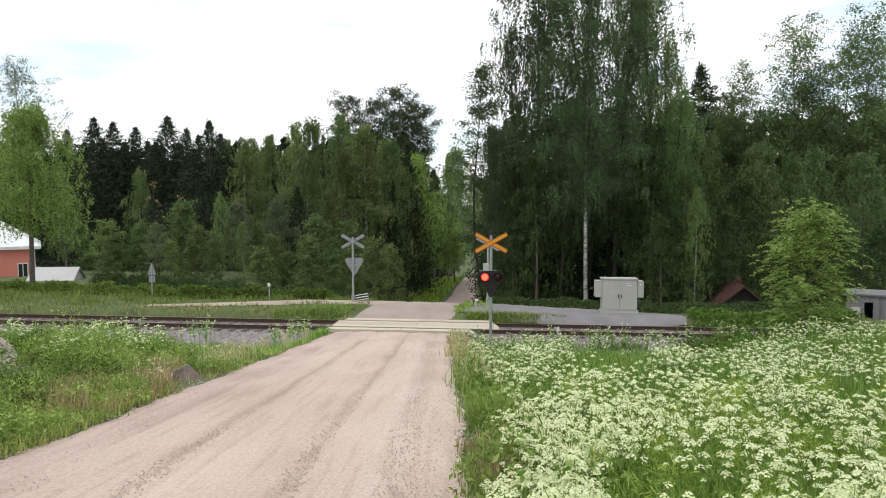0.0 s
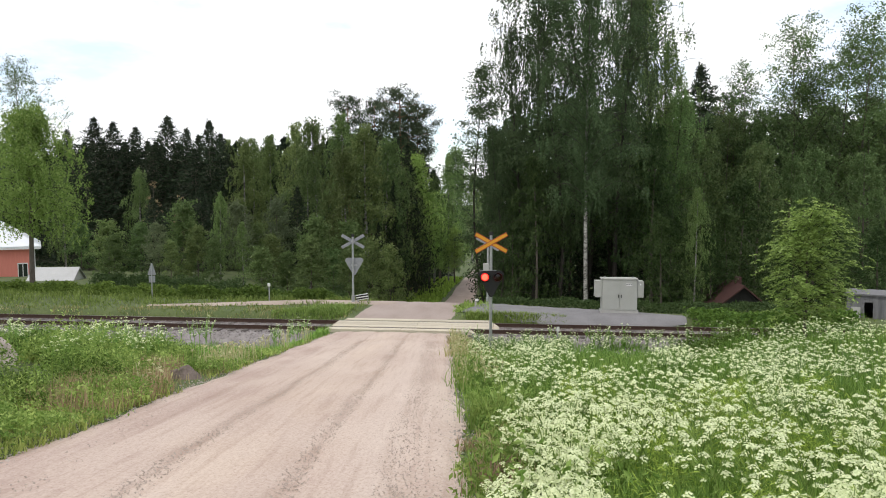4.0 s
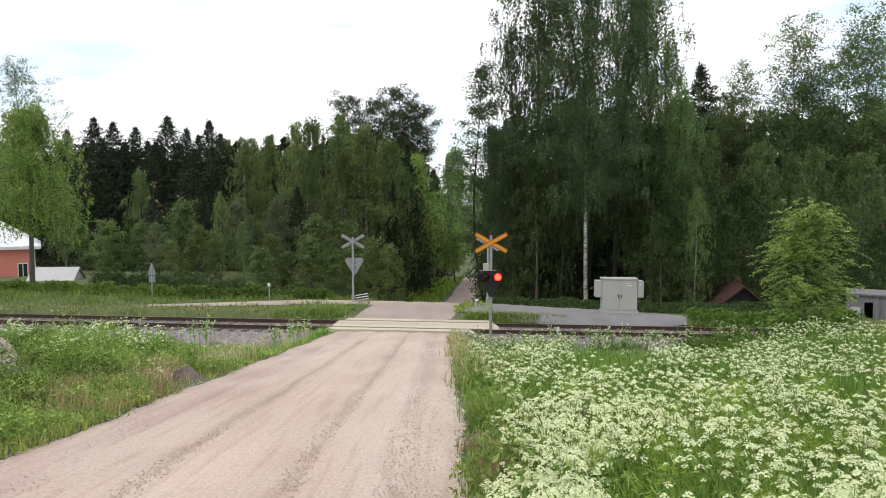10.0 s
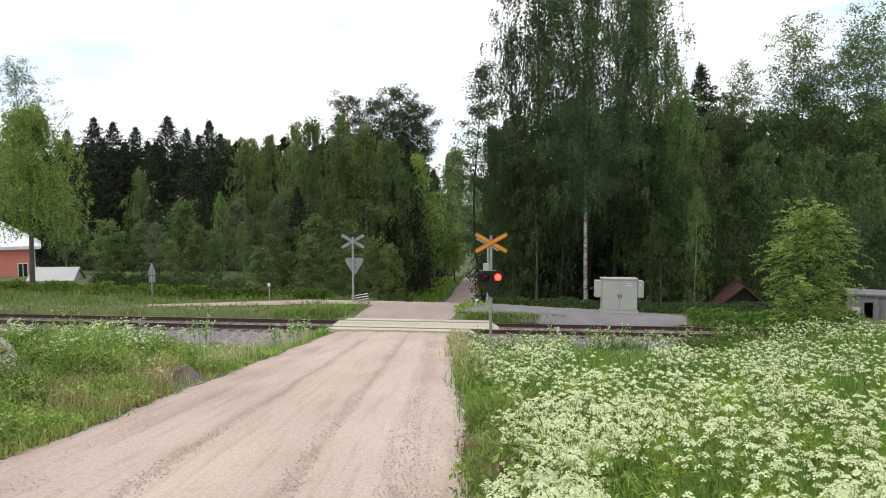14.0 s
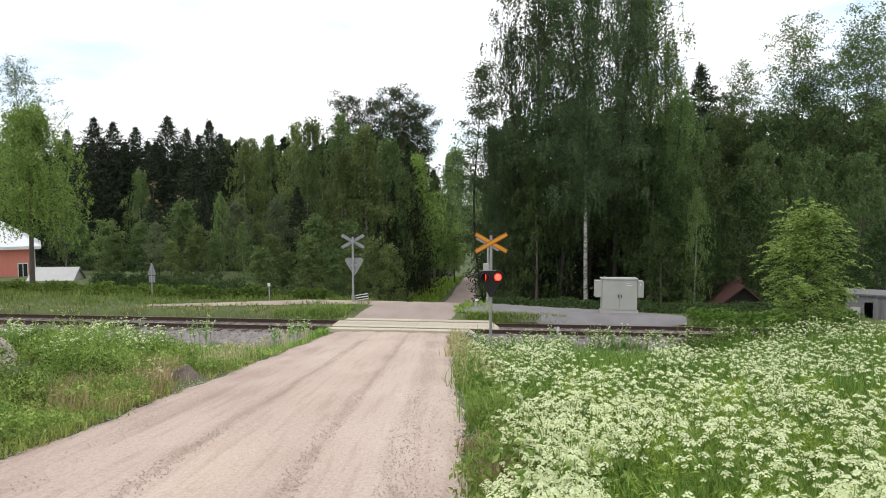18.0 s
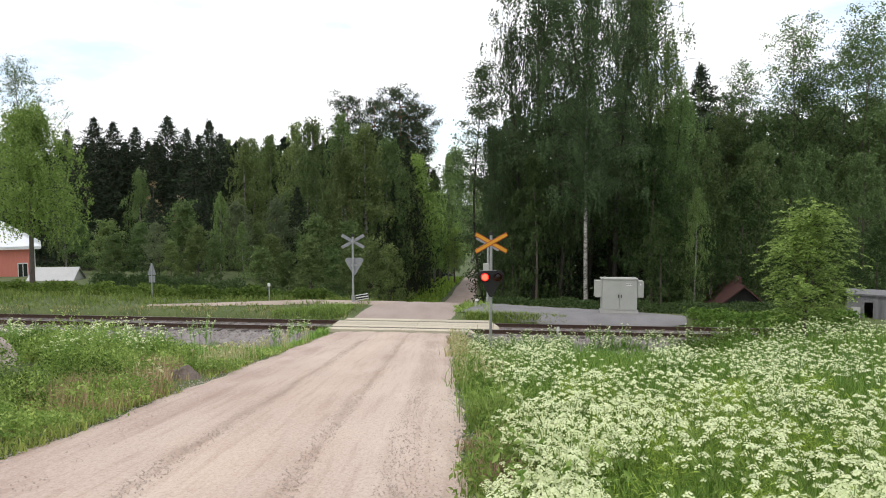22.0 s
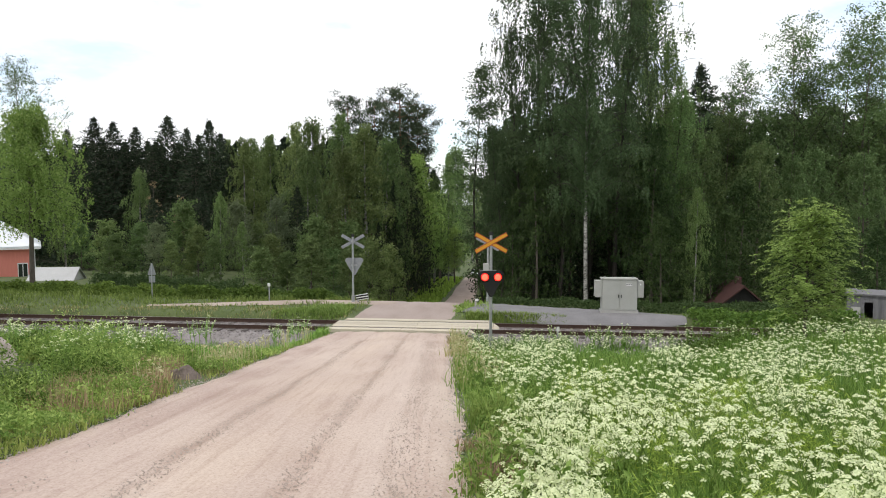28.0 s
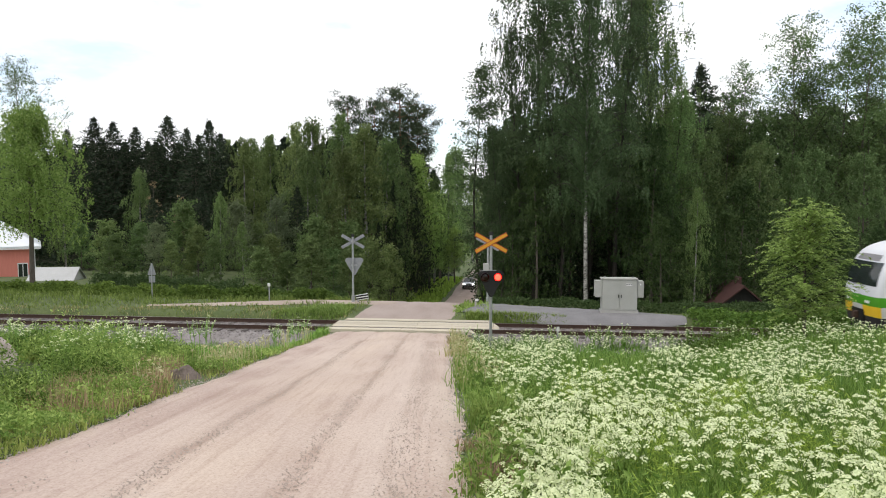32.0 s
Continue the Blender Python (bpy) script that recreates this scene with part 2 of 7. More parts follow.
M_WEED = foliage("weed_leaves", (0.135, 0.230, 0.042), (0.33, 0.44, 0.12), 0.38)
M_FRESH = foliage("fresh_feathery_leaves", (0.190, 0.310, 0.045), (0.400, 0.530, 0.110), 0.45)
M_UMBEL = foliage("white_umbels", (0.58, 0.65, 0.35), (0.82, 0.86, 0.58), 0.3, 0.8, 0.04, 0.0)
M_STALK = foliage("green_stalks", (0.150, 0.255, 0.060), (0.270, 0.390, 0.105), 0.2)
M_TRAIN_WHITE = material("train_white_paint", (0.62, 0.625, 0.665), (0.70, 0.705, 0.745), 0.3, scale=1.2, fine=20)
M_TRAIN_GREEN = material("train_green_paint", (0.06, 0.27, 0.015), (0.085, 0.33, 0.022), 0.3, scale=1.2, fine=20)
M_TRAIN_LIME = material("train_pale_green_paint", (0.202, 0.440, 0.140), (0.245, 0.510, 0.180), 0.3, scale=1.5, fine=12)
M_TRAIN_MID = material("train_mid_green_print", (0.12, 0.38, 0.06), (0.20, 0.46, 0.11), 0.3, scale=1.6, fine=8)
M_TRAIN_PINE = material("train_dark_green_print", (0.018, 0.12, 0.055), (0.03, 0.17, 0.08), 0.3, scale=3, fine=20)
M_TRAIN_ROOF = material("train_grey_roof", (0.165, 0.16, 0.172), (0.245, 0.238, 0.25), 0.5, scale=1.0, fine=20)
M_TRAIN_SKIRT = material("dirty_dark_skirt", (0.012, 0.011, 0.011), (0.030, 0.027, 0.026), 0.8, scale=2, fine=20)
M_TRAIN_YELLOW = material("train_yellow_paint", (0.74, 0.46, 0.02), (0.82, 0.54, 0.03), 0.35, scale=3, fine=20)
M_TRAIN_GRIME = material("grimy_white_paint", (0.484, 0.475, 0.458), (0.598, 0.594, 0.590), 0.45, scale=1.0, fine=12, stretch=(0.4, 1, 3))
M_HATCH = material("mid_grey_hatch", (0.085, 0.085, 0.09), (0.12, 0.12, 0.125), 0.6, scale=2, fine=20)
# Near-black, with the shadow beneath the train put into the paint.
M_UNDERSIDE = material("shadow_black_underside", (0.004, 0.004, 0.004), (0.012, 0.011, 0.010), 0.9, scale=2, fine=20)
M_ROOF_UNIT = material("pale_roof_unit", (0.34, 0.345, 0.35), (0.46, 0.465, 0.47), 0.5, 0.2, scale=1.4, fine=14)
M_GLASS = material("dark_window_glass", (0.012, 0.016, 0.016), (0.03, 0.04, 0.036), 0.08, scale=1.1, fine=6, spec=0.6)
M_RUBBER = material("black_rubber", (0.015, 0.015, 0.016), (0.03, 0.03, 0.03), 0.7)
M_REDWALL = material("red_house_paint", (0.66, 0.215, 0.165), (0.76, 0.27, 0.215), 0.8, scale=1.5, fine=25, stretch=(6, 6, 0.6))
M_SHEETROOF = material("pale_sheet_roof", (0.64, 0.66, 0.69), (0.76, 0.78, 0.80), 0.45, 0.1, scale=1.2, fine=12)
M_GREYWOOD = material("grey_weathered_boards", (0.095, 0.093, 0.098), (0.20, 0.197, 0.205), 0.9, scale=2, fine=25, vary=0.15, stretch=(6, 6, 0.6))
M_GREYROOF = material("grey_sheet_roof", (0.36, 0.36, 0.36), (0.46, 0.46, 0.46), 0.55, 0.1, scale=1.2, fine=12)
# Near-black boards for the hut walls.
M_BLACK_BOARDS = material("near_black_boards", (0.006, 0.0055, 0.0055), (0.018, 0.016, 0.016), 0.9, scale=2, fine=25, stretch=(6, 6, 0.6))
# Red roofing with the shade of overhanging trees mixed into its colour.
M_REDTILE = material("shade_dark_red_roof", (0.032, 0.012, 0.010), (0.064, 0.021, 0.017), 0.8, scale=2, fine=20, bump=0.3)
M_ROCK = material("granite_boulder", (0.105, 0.080, 0.070), (0.255, 0.205, 0.182), 0.9, scale=3, fine=24, bump=0.8)
M_CARPAINT = material("silver_car_paint", (0.55, 0.56, 0.58), (0.62, 0.63, 0.65), 0.3, 0.4, scale=2, fine=20)
M_HEADLAMP = material("lit_headlamp", (0.9, 0.9, 0.85), (0.9, 0.9, 0.85), 0.2, emit=(1.0, 0.97, 0.9), power=6.0)


# ---------------------------------------------------------------- mesh helpers
def part(name, bm, mat, parent=None, label="", at=None):
    """One bmesh as one object, under a thing or part where parent is given."""
    me = bpy.data.meshes.new(name)
    bm.to_mesh(me)
    bm.free()
    for m in (mat if isinstance(mat, (list, tuple)) else [mat]):
        me.materials.append(m)
    ob = new(name, me)
    if parent:
        ob.parent = parent
    if at is not None:
        ob.matrix_basis = at
    if label:
        ob["label"] = label
    return ob


def sheet(name, verts, faces, mat, parent=None, smooth=False, index=None):
    """A mesh from arrays: quads or triangles."""
    verts, faces = np.asarray(verts, np.float32).reshape(-1, 3), np.asarray(faces, np.int32)
    me = bpy.data.meshes.new(name)
    k = faces.shape[1]
    me.vertices.add(len(verts))
    me.vertices.foreach_set("co", verts.ravel())
    me.loops.add(faces.size)
    me.loops.foreach_set("vertex_index", faces.ravel())
    me.polygons.add(len(faces))
    me.polygons.foreach_set("loop_start", np.arange(0, faces.size, k, dtype=np.int32))
    me.polygons.foreach_set("loop_total", np.full(len(faces), k, np.int32))
    for m in (mat if isinstance(mat, (list, tuple)) else [mat]):
        me.materials.append(m)
    if index is not None:
        me.polygons.foreach_set("material_index", np.asarray(index, np.int32))
    me.polygons.foreach_set("use_smooth", np.full(len(faces), smooth, bool))
    me.update(calc_edges=True)
    ob = new(name, me)
    if parent:
        ob.parent = parent
    return ob


def empty(name, m=None):
    ob = new(name)
    if m is not None:
        ob.matrix_basis = m
    return ob


def box(bm, x0, x1, y0, y1, z0, z1, bevel=0.0):
    r = bmesh.ops.create_cube(bm, size=1.0, matrix=Matrix.LocRotScale(((x0 + x1) / 2, (y0 + y1) / 2, (z0 + z1) / 2), None, (abs(x1 - x0), abs(y1 - y0), abs(z1 - z0))))
    if bevel:
        edges = {e for v in r["verts"] for e in v.link_edges}
        bmesh.ops.bevel(bm, geom=list(edges), offset=bevel, segments=2, affect="EDGES", clamp_overlap=True)
    return bm


def boxm(x0, x1, y0, y1, z0, z1, bevel=0.0):
    return box(bmesh.new(), x0, x1, y0, y1, z0, z1, bevel)


def tube(bm, p, q, r0, r1=None, n=10, caps=True):
    p, q = Vector(p), Vector(q)
    d = q - p
    m = Matrix.Translation((p + q) / 2) @ d.to_track_quat("Z", "Y").to_matrix().to_4x4()
    bmesh.ops.create_cone(bm, cap_ends=caps, segments=n, radius1=r0, radius2=r0 if r1 is None else r1, depth=d.length, matrix=m)
    return bm


def tubem(p, q, r0, r1=None, n=10):
    return tube(bmesh.new(), p, q, r0, r1, n)


def plate(bm, outline, y0, y1):
    """A flat plate from an outline in x and z, between two depths."""
    a = [bm.verts.new((x, y0, z)) for x, z in outline]
    b = [bm.verts.new((x, y1, z)) for x, z in outline]
    bm.faces.new(a), bm.faces.new(b[::-1])
    for i in range(len(a)):
        j = (i + 1) % len(a)
        bm.faces.new((a[j], a[i], b[i], b[j]))
    bmesh.ops.recalc_face_normals(bm, faces=bm.faces)
    return bm


def platem(outline, y0, y1):
    return plate(bmesh.new(), outline, y0, y1)


def rounded(x0, x1, z0, z1, r, n=4):
    pts = []
    for cx, cz, a0 in ((x1 - r, z1 - r, 0), (x0 + r, z1 - r, 90), (x0 + r, z0 + r, 180), (x1 - r, z0 + r, 270)):
        for i in range(n + 1):
            a = radians(a0 + 90 * i / n)
            pts.append((cx + r * math.cos(a), cz + r * math.sin(a)))
    return pts


# ---------------------------------------------------------------- ground
TRACK_Y, TRACK_SLANT, TRACK_FALL = 31.2, 0.075, 0.0063
TRACK_TURN = math.degrees(math.atan(TRACK_SLANT))


def sstep(a, b, v):
    t = np.clip((v - a) / (b - a), 0, 1)
    return t * t * (3 - 2 * t)


def track_place(u, v=0.0, z=0.0):
    """A pose u metres along the track to the east and v across it, away from the eye."""
    c, s = math.cos(radians(TRACK_TURN)), math.sin(radians(TRACK_TURN))
    x, y = u * c + v * s, TRACK_Y - u * s + v * c
    return pose(x, y, z - TRACK_FALL * (max(-60.0, min(60.0, x)) + 2), 0, math.degrees(TRACK_FALL) if abs(x) < 60 else 0, -TRACK_TURN)


FAR_ROAD_Y = np.array([33.0, 39, 55, 72, 102, 156, 200, 230, 260, 400])
FAR_ROAD_X = np.array([-2.0, -1.3, 0.15, 1.4, 3.4, 7.0, 10.6, 14.0, 19.0, 60.0])


def road_x(y):
    return np.where(y < 33, -2.15, np.interp(y, FAR_ROAD_Y, FAR_ROAD_X))


def lumps(x, y, s):
    return np.sin(x * 1.7 * s + 0.6 * np.sin(y * 1.1 * s)) * np.sin(y * 1.3 * s + 1.1 + 0.8 * np.sin(x * 0.7 * s))


def ground_z(x, y):
    x, y = np.asarray(x, float), np.asarray(y, float)
    d = (TRACK_Y - TRACK_SLANT * x - y) * 0.9972
    fall = -TRACK_FALL * (np.clip(x, -60, 60) + 2)
    slope = -0.28 + 0.13 * np.clip(d, 0, 60)
    ditch = np.interp(d, [1.75, 2.9, 3.5, 4.8, 7.0, 9.0, 12.0, 17.0], [-0.45, -0.88, -0.70, -0.60, -0.15, 0.38, 1.02, 1.93])
    field = np.where(d > 17, slope, ditch) + 0.06 * lumps(x, y, 0.9) * sstep(4, 7, d)
    field = field + 0.55 * sstep(-11, -17, x) * sstep(4.5, 8, d) * (1 - sstep(14, 20, d))
    field = field + 0.95 * sstep(8.0, 12, x) * sstep(2.2, 4.5, d) * (1 - sstep(7, 20, d)) * (1 - 0.85 * sstep(13.2, 16, x))
    on_road = 1 - sstep(2.35, 4.2, np.abs(x - road_x(y)))
    near = field * (1 - on_road) + np.maximum(slope, -0.06) * on_road
    e = -d
    drop = np.interp(e, [1.75, 2.5, 3.2, 7.5, 20, 40, 60, 72, 170, 260], [-0.45, -0.64, -0.08, -0.10, -2.5, -5.4, -7.0, -7.6, -15.0, -18.0])
    mild = np.interp(e, [1.75, 2.5, 3.2, 7.5, 30, 60, 170, 260], [-0.45, -0.66, -0.10, -0.16, -1.5, -4.0, -12.0, -18.0])
    w = sstep(-9, -18, x)
    far = drop * (1 - w) + mild * w + 0.10 * lumps(x, y, 0.5) * sstep(8, 14, e)
    on_far = (1 - sstep(2.4, 4.4, np.abs(x - road_x(y))))
    far = np.where(e < 3.2, far * (1 - on_far) - 0.06 * on_far, far)
    bed = np.where(np.abs(d) < 1.75, -0.45 * (1 - on_road) - 0.10 * on_road, np.where(d > 0, near, far))
    return bed + fall


def grid_sheet(name, xs, ys, mat, lift=0.0, zfun=None):
    gx, gy = np.meshgrid(xs, ys)
    gz = (ground_z(gx, gy) if zfun is None else zfun(gx, gy)) + lift
    nx, ny = len(xs), len(ys)
    i = np.arange((ny - 1) * (nx - 1))
    a = (i // (nx - 1)) * nx + i % (nx - 1)
    return sheet(name, np.stack([gx, gy, gz], -1), np.stack([a, a + 1, a + nx + 1, a + nx], -1), mat, smooth=True)


def spaced(*runs):
    out = []
    for a, b, s in runs:
        out += list(np.arange(a, b, s))
    return np.array(out)


ground = grid_sheet("ground", spaced((-2500, -300, 200), (-300, -80, 20), (-80, -30, 3), (-30, 30, 0.5), (30, 80, 3), (80, 300, 20), (300, 2501, 200)),
                    spaced((-400, -40, 30), (-40, 0, 4), (0, 48, 0.4), (48, 110, 2), (110, 300, 10), (300, 3000, 150)), M_SOIL)
tagged(ground, "grassy hillside falling away to the forest", "ground", kind="structure")


def strip_road(name, ys, centre, half, mat, lift, ruts=False, across=13):
    """A gravel strip that follows a centre line over the ground, with ragged edges."""
    k = np.linspace(-1, 1, across)
    gy = np.repeat(ys[:, None], across, 1)
    ragged = 1 + 0.022 * np.sin(gy * 1.3 + k) + 0.012 * np.sin(gy * 5.3 + 2 * np.sign(k))
    wide = half(ys)[:, None] if callable(half) else half
    gx = centre(ys)[:, None] + k * wide * np.where(np.abs(k) > 0.9, ragged, 1)
    gz = ground_z(gx, gy) + lift - 0.05 * np.abs(k) ** 6 + 0.004 * np.maximum(gy - 48, 0)
    if ruts:
        for c in (-0.66, -0.25, 0.31, 0.70):
            gz = gz - 0.030 * np.exp(-((k - c - 0.03 * np.sin(gy * 0.5)) / 0.07) ** 2)
    n = across
    i = np.arange((len(ys) - 1) * (n - 1))
    a = (i // (n - 1)) * n + i % (n - 1)
    return sheet(name, np.stack([gx, gy, gz], -1), np.stack([a, a + 1, a + n + 1, a + n], -1), mat, smooth=True)


road = strip_road("road_near", np.arange(-8, 29.75, 0.2), lambda y: road_x(y), 2.42, M_RUTS, 0.05, True, 61)
tagged(road, "rutted pinkish gravel road sloping to the crossing", "gravel road", kind="structure")
road_far = strip_road("road_far", np.concatenate([np.arange(32.9, 60, 0.4), np.arange(60, 300, 4.0)]), lambda y: road_x(y), lambda y: np.interp(y, [40, 55, 300], [2.35, 1.6, 1.5]), M_FARROAD, 0.05, True, 25)
tagged(road_far, "gravel road running on into the forest", "gravel road", kind="structure")


def side_strip(name, pts, half, mat, lift, taper=0.0, blunt=1.0):
    """A gravel strip along a bent line in plan."""
    pts = [Vector((*p, 0)) for p in pts]
    rows = []
    for i in range(len(pts) - 1):
        for t in np.linspace(0, 1, 12, endpoint=False):
            rows.append(pts[i].lerp(pts[i + 1], t))
    rows.append(pts[-1])
    v, n = [], 7
    for i, p in enumerate(rows):
        d = (rows[min(i + 1, len(rows) - 1)] - rows[max(i - 1, 0)]).normalized()
        nrm = Vector((-d.y, d.x, 0))
        for k in np.linspace(-1, 1, n):
            q = p + nrm * k * half * (1 - taper * i / len(rows)) * min(1.0, 0.25 + (len(rows) - i) / blunt) * (1 + 0.06 * math.sin(i * 1.3 + k * 2))
            v.append((q.x, q.y, float(ground_z(q.x, q.y)) + lift - 0.04 * abs(k) ** 6))
    f = [(i * n + j, i * n + j + 1, (i + 1) * n + j + 1, (i + 1) * n + j) for i in range(len(rows) - 1) for j in range(n - 1)]
    return sheet(name, v, f, mat, smooth=True)


side_road = side_strip("road_side", [(-2.5, 38.9), (-6.0, 39.0), (-11.0, 37.8), (-13.5, 37.35), (-15.6, 37.1)], 1.25, M_ROAD, 0.062, 0.86)
tagged(side_road, "pale gravel lane beside the railway", "gravel road", kind="structure")
yard = side_strip("gravel_yard", [(1.6, 36.75), (4.0, 35.6), (8.0, 34.4), (11.7, 33.8)], 1.75, M_YARD, 0.11, 0.0, 16.0)
tagged(yard, "grey gravel yard round the relay cabinet", "gravel yard", kind="structure")

# ---------------------------------------------------------------- railway
def rail_profile(bm, u0, u1, v):
    for a, b, y0, y1 in ((-0.172, -0.158, -0.062, 0.062), (-0.158, -0.04, -0.010, 0.010)):
        box(bm, u0, u1, v + y0, v + y1, a, b)
    return bm


for v in (-0.79, 0.79):
    rail = tagged(empty("rail", track_place(0)), "rusty steel rail with a worn bright top", "rail", "running rails")
    part("web", rail_profile(bmesh.new(), -61, 61, v), M_RUST, rail, "rust-brown web and foot")
    part("head", boxm(-61, 61, v - 0.036, v + 0.036, -0.04, 0.0, 0.008), [M_RUST], rail)
    part("running_surface", boxm(-61, 61, v - 0.022, v + 0.022, -0.002, 0.003), M_RAILHEAD, rail, "bright worn running surface")

bed = tagged(empty("track_bed"), "grey stone ballast with dark sleepers under the rails", "track bed", kind="structure")
sleeper_bm = boxm(-0.125, 0.125, -1.3, 1.3, -0.33, -0.165, 0.02)
sleeper = part("sleeper", sleeper_bm, M_SLEEPER, bed)
sleeper.matrix_basis = track_place(-30)
for i in range(1, 100):
    u = -30 + i * 0.61
    if not -5.3 < u < 2.5:
        s = new("sleeper", sleeper.data)
        s.parent, s.matrix_basis = bed, track_place(u)


def ballast_z(x, y):
    v = -(TRACK_Y - TRACK_SLANT * x - y) * 0.9972
    return np.interp(v, [-3.25, -1.8, 0, 1.8, 2.6], [-0.70, -0.24, -0.178, -0.24, -0.46]) - TRACK_FALL * (x + 2)


def stones(name, n, place, size, mat, seed, kind_label, category, lift=0.0, zfun=ground_z):
    """Loose angular stones as one object: a squashed, jittered octahedron each."""
    rng = np.random.default_rng(seed)
    xy = place(rng, n)
    n = len(xy)
    z = zfun(xy[:, 0], xy[:, 1]) + lift
    o = np.array([(1, 0, 0), (0, 1, 0), (-1, 0, 0), (0, -1, 0), (0, 0, 0.8), (0, 0, -0.8)], float)
    r = size * rng.uniform(0.5, 1.4, (n, 1, 1))
    v = o[None] * r * rng.uniform(0.7, 1.3, (n, 6, 3))
    a = rng.uniform(0, 6.28, n)
    c, s = np.cos(a)[:, None], np.sin(a)[:, None]
    vx, vy = v[..., 0] * c - v[..., 1] * s, v[..., 0] * s + v[..., 1] * c
    v = np.stack([vx + xy[:, :1], vy + xy[:, 1:2], v[..., 2] + (z + 0.2 * size)[:, None]], -1)
    f = np.array([(0, 1, 4), (1, 2, 4), (2, 3, 4), (3, 0, 4), (1, 0, 5), (2, 1, 5), (3, 2, 5), (0, 3, 5)])
    f = (np.arange(n)[:, None, None] * 6 + f[None]).reshape(-1, 3)
    ob = sheet(name, v, f, mat)
    return tagged(ob, kind_label, category, kind="stuff")


def along_track(u0, u1, v0, v1, gap=True):
    def place(rng, n):
        u, v = rng.uniform(u0, u1, n), rng.uniform(v0, v1, n)
        x = u * 0.9972 + v * 0.0748
        y = TRACK_Y - u * 0.0748 + v * 0.9972
        keep = ~((np.abs(x - road_x(y)) < 3.2) & gap)
        return np.stack([x, y], -1)[keep]
    return place


stones("ballast_stones", 13000, along_track(-24, 22, -3.3, 2.5), 0.045, M_BALLAST, 3, "loose grey ballast stones along the track", "ballast", 0.0, ballast_z)
bv, bf, us = [], [], list(np.arange(-60, -5.2, 1.0)) + [-5.2] + [1.4] + list(np.arange(2.0, 60.5, 1.0))
for u in us:
    for v, z in ((-3.25, -0.70), (-1.8, -0.24), (0.0, -0.178), (1.8, -0.24), (2.5, -0.46)):
        bv.append(track_place(u, v, z).translation[:])
for i in range(len(us) - 1):
    if us[i] != -5.2:
        for j in range(4):
            bf.append((i * 5 + j, (i + 1) * 5 + j, (i + 1) * 5 + j + 1, i * 5 + j + 1))
sheet("ballast_bed", bv, bf, M_BALLAST, bed)

deck = tagged(empty("crossing_deck", track_place(0)), "pale weathered timber deck of a level crossing", "crossing deck")
for v0, v1, u0, u1 in ((-1.42, -0.93, -4.95, 1.25), (-0.71, 0.71, -4.85, 2.25), (0.93, 1.45, -4.6, 2.05)):
    n = 3 if v1 - v0 > 1 else 1
    for k in range(n):
        a, b = v0 + (v1 - v0) * k / n, v0 + (v1 - v0) * (k + 1) / n - 0.006
        cut = (u0 + (u1 - u0) * 0.52)
        part("plank", boxm(u0, cut - 0.006, a, b, -0.15, 0.012, 0.012), M_DECK, deck)
        part("plank", boxm(cut, u1, a, b, -0.15, 0.010, 0.012), M_DECK, deck)
    end = 0.25
    part("ramp", platem([(u0 - end, -0.15), (u0 - 0.01, -0.15), (u0 - 0.01, 0.008)], v0, v1), M_DECK, deck)
    part("ramp", platem([(u1 + end, -0.15), (u1 + 0.01, 0.008), (u1 + 0.01, -0.15)], v0, v1), M_DECK, deck)


# ---------------------------------------------------------------- crossing signals
def cross_bars(parent, z, y, length, wide, face, edge):
    for turn in (29, -29):
        m = pose(0, y, z, 0, turn, 0)
        bar = part("cross_bar", boxm(-length / 2, length / 2, -0.008, 0.008, -wide / 2, wide / 2, 0.004), edge, parent, at=m)
        y -= 0.02
        if face is not edge:
            part("bar_face", boxm(-length / 2 + 0.02, length / 2 - 0.02, -0.012, -0.0085, -wide / 2 + 0.032, wide / 2 - 0.032), face, bar, "yellow reflective face")


def shield(w0, w1, h, n=6):
    """A triangle on its tip with rounded corners, centred at its top edge."""
    pts = []
    for cx, cz, r, a0, a1 in ((w0 / 2 - 0.15 * w0, -0.15 * w0, 0.15 * w0, -20, 90), (-w0 / 2 + 0.15 * w0, -0.15 * w0, 0.15 * w0, 90, 200), (0, -h + w1, w1, 200, 340)):
        for i in range(n + 1):
            a = radians(a0 + (a1 - a0) * i / n)
            pts.append((cx + r * math.cos(a), cz + r * math.sin(a)))
    return pts


